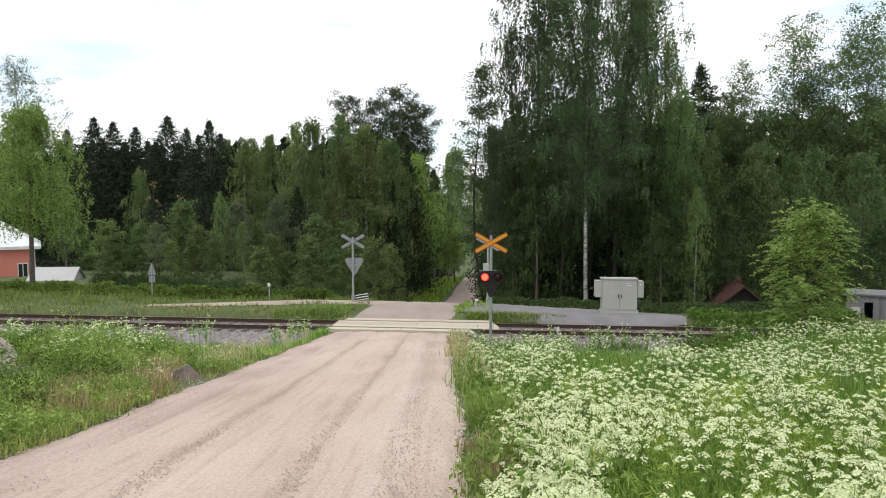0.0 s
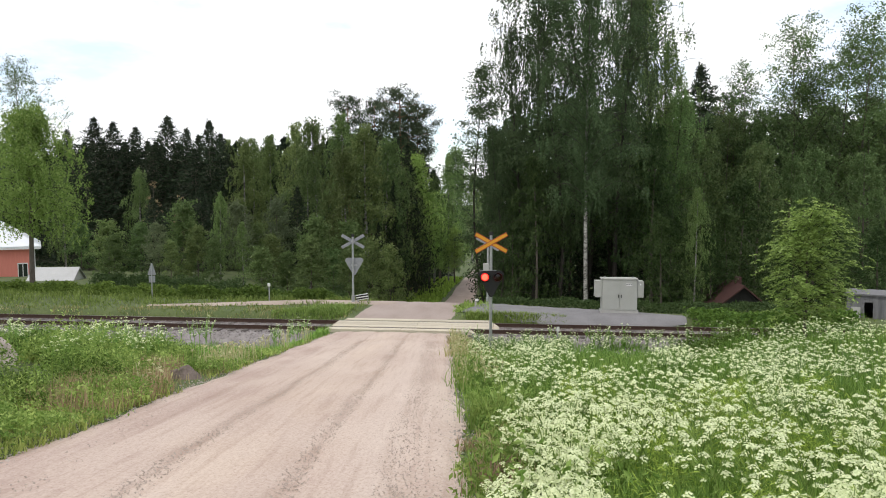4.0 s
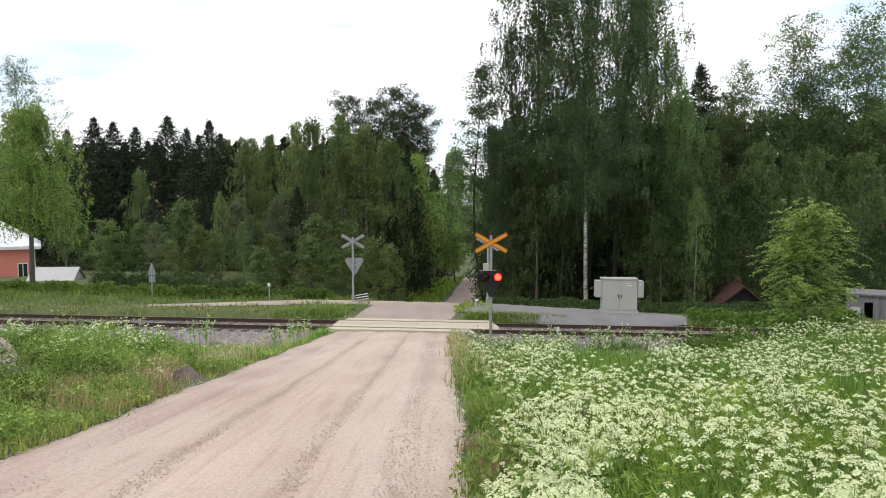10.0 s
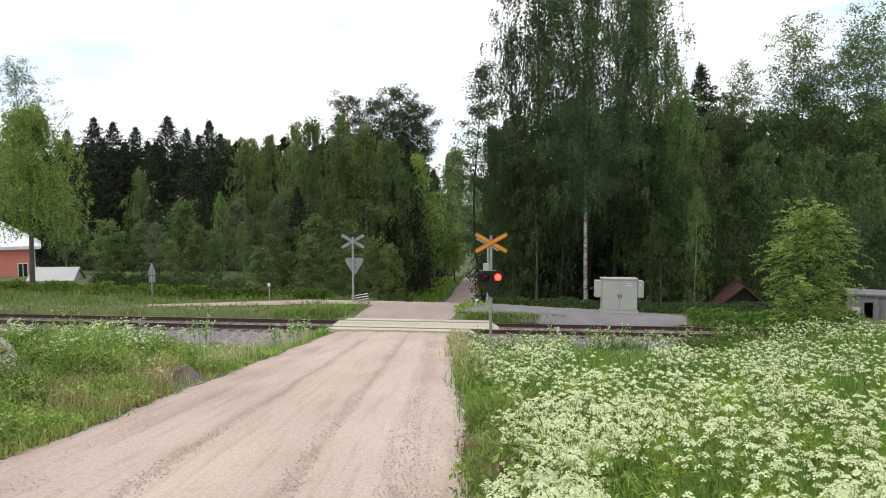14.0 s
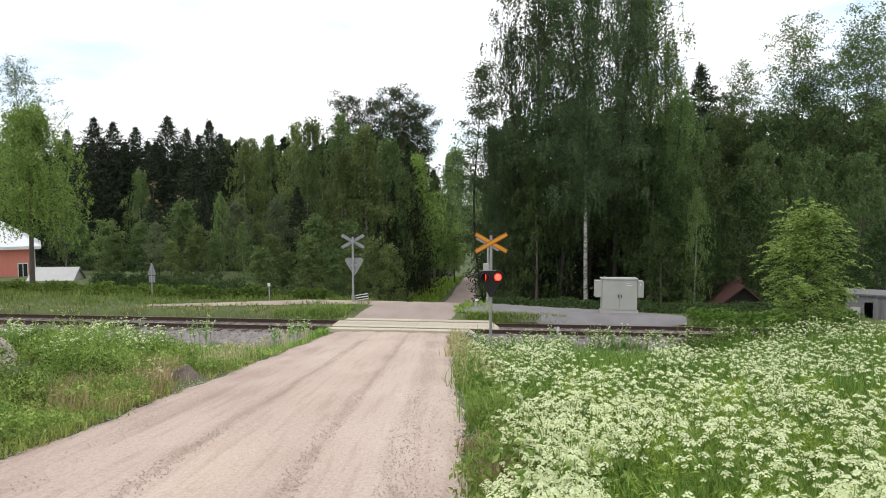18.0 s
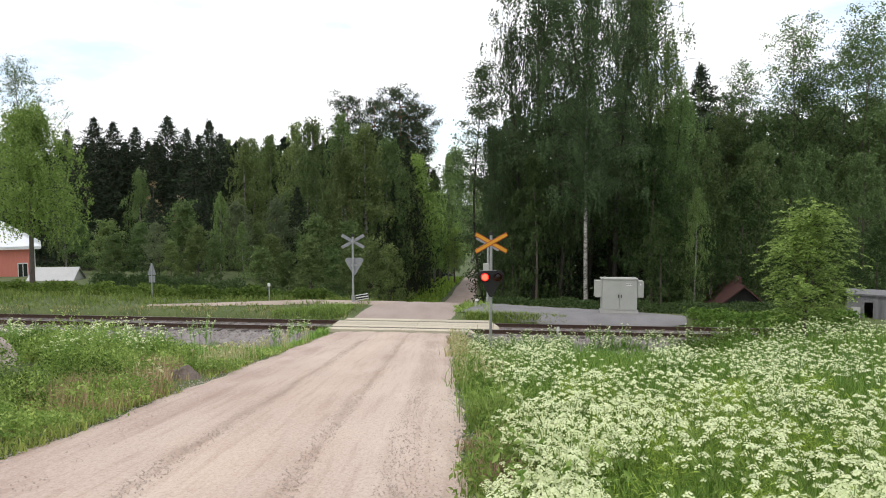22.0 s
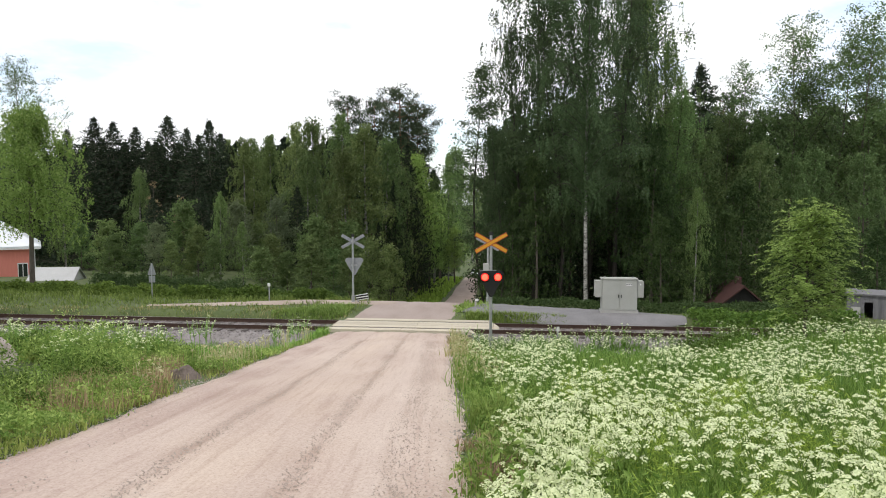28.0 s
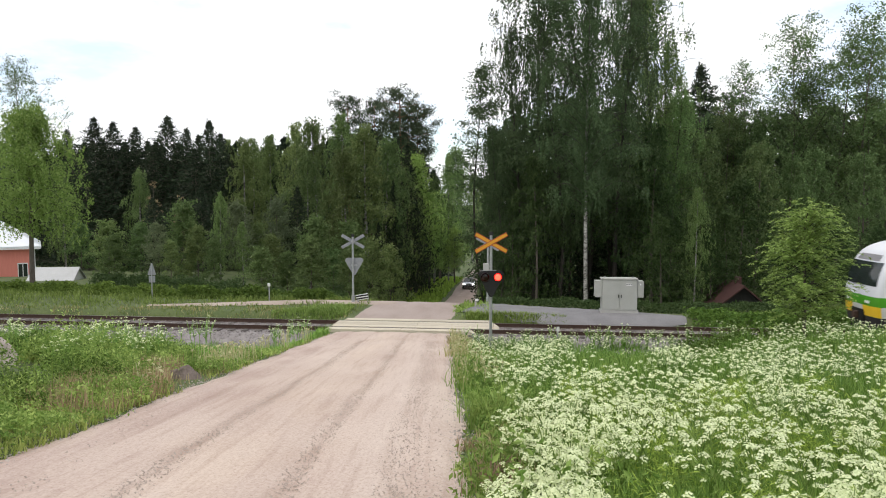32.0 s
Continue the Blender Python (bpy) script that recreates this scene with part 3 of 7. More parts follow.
def signal_head(post, z, facing):
    """The black backing board with two lamp housings; returns the two turning lamps."""
    head = part("signal_head", platem(shield(0.98, 0.10, 1.02), -0.02, 0.02), M_BLACK, post, "matt black backing board")
    head.matrix_basis = pose(0, -0.10 * facing, z + 0.24)
    lamps = []
    for x in (-0.25, 0.25):
        bm = bmesh.new()
        tube(bm, (x, -0.021 * facing, -0.24), (x, -0.12 * facing, -0.24), 0.17, 0.175, 20, caps=False)
        part("lamp_housing", bm, M_BLACK, head)
        hood = bmesh.new()
        for i in range(14):
            a, b = radians(-10 + 200 * i / 14), radians(-10 + 200 * (i + 1) / 14)
            q = [(x + 0.178 * math.cos(t), yy * facing, -0.24 + 0.178 * math.sin(t)) for t, yy in ((a, -0.10), (b, -0.10), (b, -0.26), (a, -0.26))]
            hood.faces.new([hood.verts.new(p) for p in q])
        bmesh.ops.solidify(hood, geom=hood.faces[:], thickness=0.006)
        part("lamp_hood", hood, M_BLACK, head)
        lens = bmesh.new()
        for side in (1, -1):
            rings = [[lens.verts.new((r * math.cos(k * math.tau / 20), -side * (0.018 + 0.03 * (1 - (r / 0.15) ** 2)), r * math.sin(k * math.tau / 20))) for k in range(20)] for r in (0.15, 0.125, 0.075)]
            tip = lens.verts.new((0, -side * 0.048, 0))
            for r0, r1 in zip(rings, rings[1:]):
                for k in range(20):
                    f = lens.faces.new((r0[k], r0[(k + 1) % 20], r1[(k + 1) % 20], r1[k]))
                    f.material_index = 1 if side == -1 else (0 if r0 is rings[0] else 2)
            for k in range(20):
                f = lens.faces.new((rings[-1][k], rings[-1][(k + 1) % 20], tip))
                f.material_index = 2 if side == 1 else 1
            if side == 1:
                first = rings[0]
            else:
                for k in range(20):
                    lens.faces.new((first[k], first[(k + 1) % 20], rings[0][(k + 1) % 20], rings[0][k])).material_index = 1
        bmesh.ops.recalc_face_normals(lens, faces=lens.faces)
        lamp = part("lamp", lens, [M_LENS_ON, M_LENS_OFF, M_LENS_HOT], head, "red signal lamp, flashing")
        lamp.matrix_basis = pose(x, -0.085 * facing, -0.24)
        lamps.append(lamp)
    return lamps


def signal_post(m, height, facing, face, edge, cross_z, bar=1.40):
    """A crossing signal; facing 1 shows its front to the eye's side, -1 its back."""
    post = tagged(empty("crossing_signal", m), "", "crossing signal", "level crossing signals")
    part("pole", tubem((0, 0, -0.5), (0, 0, height), 0.062, 0.055, 14), M_GALV, post)
    part("pole_cap", tubem((0, 0, height), (0, 0, height + 0.13), 0.085, 0.085, 14), M_BLACK, post)
    part("base_collar", tubem((0, 0, -0.02), (0, 0, 0.35), 0.10, 0.09, 14), M_GALV, post)
    cross_bars(post, cross_z, -0.085 * facing, bar, 0.175, face, edge)
    part("bracket", boxm(-0.10, 0.10, -0.08, 0.08, cross_z - 0.05, cross_z + 0.05, 0.01), M_GALV, post)
    return post


near_signal = signal_post(pose(1.86, 27.3, -0.15, 0, 0, 2), 4.36, 1, M_YELLOW, M_SIGNRED, 4.07)
tagged(near_signal, "galvanised crossing signal with yellow cross and flashing red lamps")
LAMPS = signal_head(near_signal, 2.75, 1)
for x, cz, hz in ((-4.93, 3.30, 2.40), (2.45, 3.16, 1.72)):
    base = 0.0 if x < 0 else -0.12
    back = signal_post(pose(x, 38.5, base), cz - base + 0.26, -1, M_SIGNBACK, M_SIGNBACK, cz - base)
    tagged(back, "back of a grey crossing signal across the track")
    hd = part("signal_head", platem(shield(0.98, 0.10, 0.95), -0.02, 0.02), M_SIGNBACK, back, "grey back of the lamp board", at=pose(0.06, 0.10, hz - base))
    part("head_bracket", boxm(-0.16, 0.16, -0.035, -0.02, -0.46, -0.36, 0.005), M_GALV, hd)
    if x > 0:
        part("terminal_box", boxm(-0.26, 0.05, -0.32, -0.08, 1.78, 2.24, 0.02), M_CABINET, back, "pale grey terminal box")


# ---------------------------------------------------------------- small trackside things
def striped_guard(m, length, label):
    g = tagged(empty("guard_rail", m), label, "guard rail", "culvert guard rails")
    for x in (0.08, length - 0.08):
        part("post", boxm(x - 0.03, x + 0.03, 0.02, 0.08, -0.7, 0.30, 0.006), M_GALV, g)
    beam = part("beam", boxm(0, length, -0.02, 0.02, 0.06, 0.36, 0.012), M_WHITE, g, "white beam with black stripes", at=pose(0, 0, 0, 0, -9, 0))
    for z in (0.10, 0.24):
        part("stripe", boxm(0.01, length - 0.01, -0.026, -0.022, z, z + 0.08), M_BLACK, beam)
    return g


striped_guard(pose(-4.72, 38.3, 0.02), 0.68, "short black and white striped guard rail by the lane")


def marker(m, label, tilt=0):
    g = tagged(empty("marker_post", m), label, "marker post", "white marker posts")
    part("stake", boxm(-0.05, 0.05, -0.04, 0.04, -0.4, 0.36, 0.01), M_CONCRETE, g)
    part("cap", boxm(-0.09, 0.09, -0.07, 0.07, 0.36, 0.46, 0.015), M_WHITE, g, "white painted cap", at=pose(0, 0, 0, 0, tilt, 0))
    return g


marker(pose(1.70, 36.6, -0.05), "short white-topped marker post by the gravel yard", 8)
near_mark = tagged(empty("guard_rail", pose(1.22, 28.6, -0.22, 0, 0, 15)), "bent white guard rail in the weeds", "guard rail", "culvert guard rails")
part("post", boxm(-0.04, 0.04, -0.03, 0.03, -0.3, 0.34, 0.006), M_GALV, near_mark)
part("post", boxm(0.16, 0.22, -0.03, 0.03, -0.3, 0.16, 0.006), M_GALV, near_mark)
part("beam", boxm(-0.10, 0.16, -0.05, -0.03, 0.16, 0.28, 0.01), M_WHITE, near_mark, at=pose(0, 0, 0, 0, 52, 0))
stake = tagged(empty("track_marker", pose(4.75, 28.9, -0.35)), "thin grey track marker with a white top", "marker post")
part("stake", boxm(-0.035, 0.035, -0.03, 0.03, -0.3, 0.55, 0.006), M_GALV, stake)
part("plate", boxm(-0.06, 0.06, -0.04, -0.03, 0.50, 0.70, 0.01), M_WHITE, stake)

sign = tagged(empty("warning_sign", pose(-17.0, 41.0, float(ground_z(-17.0, 41.0)), 0, 0, -8)), "grey back of a triangular road sign with a plate", "road sign")
part("pole", tubem((0, 0, -0.4), (0, 0, 2.0), 0.035, 0.035, 10), M_GALV, sign)
part("triangle", platem([(-0.27, 1.32), (0.27, 1.32), (0.04, 2.0), (-0.04, 2.0)], 0.04, 0.06), M_SIGNBACK, sign, at=pose(0, -0.02, 0))
part("plate", boxm(-0.20, 0.20, 0.02, 0.04, 0.88, 1.28, 0.01), M_SIGNBACK, sign)
wp = tagged(empty("marker_post", pose(-9.65, 38.95, float(ground_z(-9.65, 38.95)))), "thin post with a small white plate by the lane", "marker post", "white marker posts")
part("stake", tubem((0, 0, -0.3), (0, 0, 0.98), 0.03, 0.03, 8), M_GALV, wp)
part("cap", boxm(-0.08, 0.08, -0.045, -0.025, 0.82, 1.02, 0.01), M_WHITE, wp)

# ---------------------------------------------------------------- relay cabinet
cab = tagged(empty("relay_cabinet", pose(8.80, 35.15, 0.0, 0, 0, -TRACK_TURN)), "pale grey steel relay cabinet with two doors", "relay cabinet")
part("plinth", boxm(-0.92, 0.92, -0.36, 0.36, -0.35, 0.08, 0.01), M_CONCRETE, cab)
part("body", boxm(-0.86, 0.86, -0.33, 0.33, 0.08, 1.62, 0.015), M_CABINET, cab)
part("roof", boxm(-0.90, 0.90, -0.38, 0.38, 1.62, 1.68, 0.012), M_CABINET, cab)
for s in (-1, 1):
    part("side_box", boxm(s * 0.86, s * 1.19, -0.26, 0.26, 0.72, 1.55, 0.02), M_CABINET, cab)
    door = part("door", boxm(s * 0.01, s * 0.84, -0.352, -0.331, 0.12, 1.58, 0.006), M_CABINET, cab)
    part("handle", boxm(s * 0.05, s * 0.085, -0.385, -0.353, 0.72, 0.88, 0.006), M_BLACK, door, "black handle")
    part("lifting_eye", tubem((s * 0.7, 0, 1.68), (s * 0.7, 0, 1.74), 0.03, 0.03, 8), M_GALV, cab)
part("label_plate", boxm(0.28, 0.60, -0.358, -0.3535, 1.33, 1.43), M_WHITE, cab, "white label plate")
for x in (0.30, 0.41, 0.52):
    part("label_bar", boxm(x, x + 0.07, -0.362, -0.3595, 1.355, 1.405), M_BLACK, cab)
part("label_plate", boxm(1.0, 1.05, -0.266, -0.2615, 1.34, 1.42), M_WHITE, cab)


# ---------------------------------------------------------------- trees
def leaf_quads(c, long, wide, rng, hang=0.0):
    """Folded diamond leaves round the given centres; hang turns them to point down."""
    n = len(c)
    a = rng.normal(size=(n, 3))
    a[:, 2] = a[:, 2] * (1 - hang) - 2.2 * hang
    a /= np.linalg.norm(a, axis=1, keepdims=True)
    b = np.cross(a, rng.normal(size=(n, 3)))
    b /= np.linalg.norm(b, axis=1, keepdims=True)
    k = np.cross(a, b)
    s = rng.uniform(0.6, 1.35, (n, 1))
    a, b, k = a * long * s, b * wide * s, k * wide * 0.35 * s
    v = np.stack([c - a, c + b + k, c + a, c - b + k], 1)
    return v.reshape(-1, 3), np.arange(4 * n).reshape(n, 4)


def limb_tube(path, r0, r1, n=6):
    path = np.asarray(path, float)
    m = len(path)
    d = np.gradient(path, axis=0)
    d /= np.linalg.norm(d, axis=1, keepdims=True) + 1e-9
    ref = np.where(np.abs(d[:, 2:3]) > 0.9, [[1.0, 0, 0]], [[0, 0, 1.0]])
    p = np.cross(d, ref)
    p /= np.linalg.norm(p, axis=1, keepdims=True) + 1e-9
    q = np.cross(d, p)
    r = np.linspace(r0, r1, m)[:, None, None]
    a = np.arange(n) * math.tau / n
    ring = path[:, None] + r * (np.cos(a)[None, :, None] * p[:, None] + np.sin(a)[None, :, None] * q[:, None])
    f = [(i * n + j, i * n + (j + 1) % n, (i + 1) * n + (j + 1) % n, (i + 1) * n + j) for i in range(m - 1) for j in range(n)]
    return ring.reshape(-1, 3), np.array(f)


def joined(pieces):
    vs, fs, o = [], [], 0
    for v, f in pieces:
        vs.append(v), fs.append(f + o)
        o += len(v)
    return np.concatenate(vs), np.concatenate(fs)


def trunk_path(h, rng, sway=0.02, n=12):
    t = np.linspace(0, 1, n)
    w = rng.normal(size=4) * h * sway
    return np.stack([w[0] * np.sin(2.2 * t) * t + w[1] * np.sin(5 * t) * 0.4, w[2] * np.sin(2.0 * t) * t + w[3] * np.sin(4.4 * t) * 0.4, h * t - 0.4 * (1 - t)], -1)


def broadleaf(name, h, r, base, leaves, leaf, bark, seed, long=0.17, wide=0.10, droop=0.0, limbs=34, shape=0.8, girth=None, fill=1.0, rise=1.0, ragged=0.0):
    """A tapered trunk, rising limbs and a crown of leaves in clumps or hanging strands."""
    rng = np.random.default_rng(seed)
    tree = empty(name)
    tp = trunk_path(h * 0.97, rng, 0.02)
    g = girth or h * 0.011
    wood = [limb_tube(tp, g, g * 0.12, 9)]
    ends = []
    for i in range(limbs):
        q = base + (0.97 - base) * ((i + rng.uniform(0, 0.9)) / limbs) ** 0.9
        s = (q - base) / (1 - base)
        reach = r * (math.sin(math.pi * min(1, (0.12 + 0.88 * s)) ** shape) * 0.95 + 0.10) * rng.uniform(0.65 - 0.5 * ragged, 1.15 + 0.5 * ragged)
        a = i * 2.4 + rng.uniform(-0.5, 0.5)
        p0 = np.array([np.interp(q * h, tp[:, 2], tp[:, k]) for k in range(3)])
        t = np.linspace(0, 1, 6)[:, None]
        lift = rng.uniform(0.35, 0.75) * reach * rise
        path = p0 + np.concatenate([math.cos(a) * reach * t, math.sin(a) * reach * t, lift * t - (0.25 + droop) * reach * t ** 2.5], 1)
        wood.append(limb_tube(path, g * (0.13 if droop > 0.2 else 0.24) * (1 - 0.6 * s), 0.008, 5))
        ends.append(path)
    ends = np.array(ends)
    if droop > 0.2:
        per = 11
        n = leaves // per
        li, lt = rng.integers(0, limbs, n), rng.uniform(0.12, 1.0, n) * 4.99
        k = lt.astype(int)
        p = ends[li, k] + (ends[li, k + 1] - ends[li, k]) * (lt - k)[:, None] + rng.normal(size=(n, 3)) * r * 0.075
        down = np.arange(per)[None, :, None] * np.array([0, 0, -1.0]) * (rng.uniform(0.3, 1.0, (n, 1, 1)) * droop * h * 0.020)
        c = (p[:, None] + down + rng.normal(size=(n, per, 3)) * 0.07).reshape(-1, 3)
        c[:, 2] = np.maximum(c[:, 2], h * 0.05)
        v, f = leaf_quads(c, long, wide, rng, 0.62)
    else:
        clumps = max(40, leaves // 26)
        li, lt = rng.integers(0, limbs, clumps), (rng.uniform(0.12, 1.0, clumps) ** 0.7) * 4.99
        k = lt.astype(int)
        p = ends[li, k] + (ends[li, k + 1] - ends[li, k]) * (lt - k)[:, None] + rng.normal(size=(clumps, 3)) * r * 0.10
        c = (p[:, None] + rng.normal(size=(clumps, 26, 3)) * np.array([1, 1, 0.7]) * r * 0.085 * fill).reshape(-1, 3)
        v, f = leaf_quads(c, long, wide, rng, 0.15)
    sheet("trunk", *wood[0], bark, tree, smooth=True)
    sheet("branchwork", *joined(wood[1:]), M_TWIG, tree, smooth=True)["kind"] = "stuff"
    sheet("crown", v, f, leaf, tree)
    return tree


def weeper(name, h, r, base, leaf, bark, seed, limbs=60, curtains=6, girth=None, long=0.105, wide=0.046, shoots=260):
    """A weeping birch: arching limbs that carry bunches of hanging twigs, with gaps between the bunches."""
    rng = np.random.default_rng(seed)
    tree = empty(name)
    tp = trunk_path(h * 0.97, rng, 0.022)
    g = girth or h * 0.008
    wood, cs = [limb_tube(tp, g, g * 0.12, 9)], []
    on_trunk = lambda z: np.stack([np.interp(z, tp[:, 2], tp[:, k]) for k in range(3)], -1)
    for i in range(limbs):
        s = ((i + rng.uniform(0, 0.9)) / limbs) ** 0.92
        q = base + (0.97 - base) * s
        reach = r * float(np.interp(s, [0, 0.12, 0.5, 0.8, 1.0], [0.75, 1.0, 0.92, 0.62, 0.12])) * rng.uniform(0.55, 1.15)
        a = i * 2.4 + rng.uniform(-0.5, 0.5)
        t = np.linspace(0, 1, 7)[:, None]
        rise = reach * (rng.uniform(0.75, 1.15) * t - rng.uniform(0.55, 0.95) * t ** 2.4)
        path = on_trunk(np.array(q * h)) + np.concatenate([math.cos(a) * reach * t, math.sin(a) * reach * t, rise], 1)
        wood.append(limb_tube(path, g * 0.15 * (1 - 0.5 * s) + 0.006, 0.006, 4))
        for _ in range(curtains if s < 0.30 else curtains - 2):
            u = (rng.uniform(0.06, 1.0) ** 0.75) * 5.99
            k = int(u)
            top = path[k] + (path[k + 1] - path[k]) * (u - k) + rng.normal(size=3) * np.array([0.30, 0.30, 0.22])
            n, m = rng.integers(4, 9), 11
            foot = top + rng.normal(size=(n, 3)) * np.array([0.26, 0.26, 0.16])
            fall = rng.uniform(0.35, 1.0, (n, 1)) * rng.uniform(0.9, 2.5)
            down = (np.arange(m)[None] + rng.uniform(0, 1, (n, m))) / m * fall
            bow = rng.normal(size=(n, 1, 2)) * 0.10 * (down[..., None] ** 1.5)
            c = np.stack([foot[:, None, 0] + bow[..., 0], foot[:, None, 1] + bow[..., 1], foot[:, None, 2] - down], -1)
            cs.append((c + rng.normal(size=c.shape) * 0.045).reshape(-1, 3))
    z = rng.uniform(0.24, 0.95, shoots) * h
    stem = on_trunk(z) + rng.normal(size=(shoots, 3)) * np.array([0.38, 0.38, 0.1])
    cs.append((stem[:, None] - np.arange(8)[None, :, None] * np.array([0, 0, 0.13]) + rng.normal(size=(shoots, 8, 3)) * 0.08).reshape(-1, 3))
    c = np.concatenate(cs)
    c = c[c[:, 2] > 0.03 * h]
    v, f = leaf_quads(c, long, wide, rng, 0.55)
    sheet("trunk", *wood[0], bark, tree, smooth=True)
    sheet("branchwork", *joined(wood[1:]), M_TWIG, tree, smooth=True)["kind"] = "stuff"
    sheet("crown", v, f, leaf, tree)
    return tree


def conifer(name, h, r, base, leaf, bark, seed, whorls=48, per=9, long=0.32, wide=0.085, tufts=8, sag=0.25):
    """A straight trunk with whorls of sagging branches, each a fan of needle sprays."""
    rng = np.random.default_rng(seed)
    tree = empty(name)
    tp = trunk_path(h, rng, 0.004)
    wood, cs, sz = [limb_tube(tp, h * 0.010, 0.012, 8)], [], []
    for i in range(whorls):
        q = base + (0.99 - base) * ((i + rng.uniform(0, 0.8)) / whorls) ** 0.72
        reach = r * (1 - (q - base) / (1 - base)) ** 0.86 * rng.uniform(0.80, 1.15) + 0.04
        for j in range(per):
            a = j * math.tau / per + rng.uniform(-0.35, 0.35) + i
            L = reach * rng.uniform(0.6, 1.15)
            t = np.linspace(0.1, 1, 5)[:, None]
            z = q * h + L * (0.10 - sag * np.sin(t * 2.2) + 0.12 * t ** 2)
            path = np.concatenate([np.cos(a) * L * t, np.sin(a) * L * t, z], 1)
            if j % 3 == 0:
                wood.append(limb_tube(path[::2], 0.035, 0.01, 3))
            m = max(6, int(tufts * (0.5 + L / r * 1.6)))
            u = rng.uniform(0.15, 1, m) * 3.99
            k = u.astype(int)
            p = path[k] + (path[k + 1] - path[k]) * (u - k)[:, None]
            side = np.stack([-np.sin(a) * np.ones(m), np.cos(a) * np.ones(m), np.zeros(m)], -1) * rng.normal(size=(m, 1)) * 0.26 * L
            cs.append(p + side + rng.normal(size=(m, 3)) * [0.06, 0.06, 0.16] - np.array([0, 0, 0.05]))
            sz.append(np.full(m, 0.62 + 0.48 * min(1.0, L / (0.45 * r))))
    wv, wf = joined(wood)
    k = np.concatenate(sz)[:, None]
    v, f = leaf_quads(np.concatenate(cs), long * k, wide * k, rng, 0.30)
    sheet("trunk", wv, wf, bark, tree, smooth=True)
    sheet("crown", v, f, leaf, tree)
    return tree


def pine_tree(name, h, r, seed):
    """A bare reddish trunk under a broken crown of needle tufts."""
    rng = np.random.default_rng(seed)
    tree = empty(name)
    tp = trunk_path(h * 0.95, rng, 0.012)
    wood, cs = [limb_tube(tp, h * 0.010, 0.04, 8)], []
    for i in range(26):
        q = 0.52 + 0.44 * i / 26 + rng.uniform(0, 0.02)
        a, L = i * 2.4 + rng.uniform(-0.4, 0.4), r * rng.uniform(0.35, 1.2) * (1.05 - 0.70 * (max(q - 0.6, 0.0) / 0.4) ** 2.2)
        t = np.linspace(0, 1, 5)[:, None]
        p0 = np.array([np.interp(q * h, tp[:, 2], tp[:, k]) for k in range(3)])
        path = p0 + np.concatenate([np.cos(a) * L * t, np.sin(a) * L * t, 0.22 * L * t ** 1.6], 1)
        wood.append(limb_tube(path, 0.06, 0.015, 5))
        for e in range(6):
            c = path[4 - e % 3] + rng.normal(size=3) * [0.42, 0.42, 0.30] + [0, 0, 0.15]
            cs.append(c + rng.normal(size=(40, 3)) * [0.32, 0.32, 0.22])
    wv, wf = joined(wood)
    v, f = leaf_quads(np.concatenate(cs), 0.22, 0.036, rng, -0.25)
    sheet("trunk", wv, wf, M_BARK_PINE, tree, smooth=True)
    sheet("crown", v, f, M_PINE, tree)
    return tree


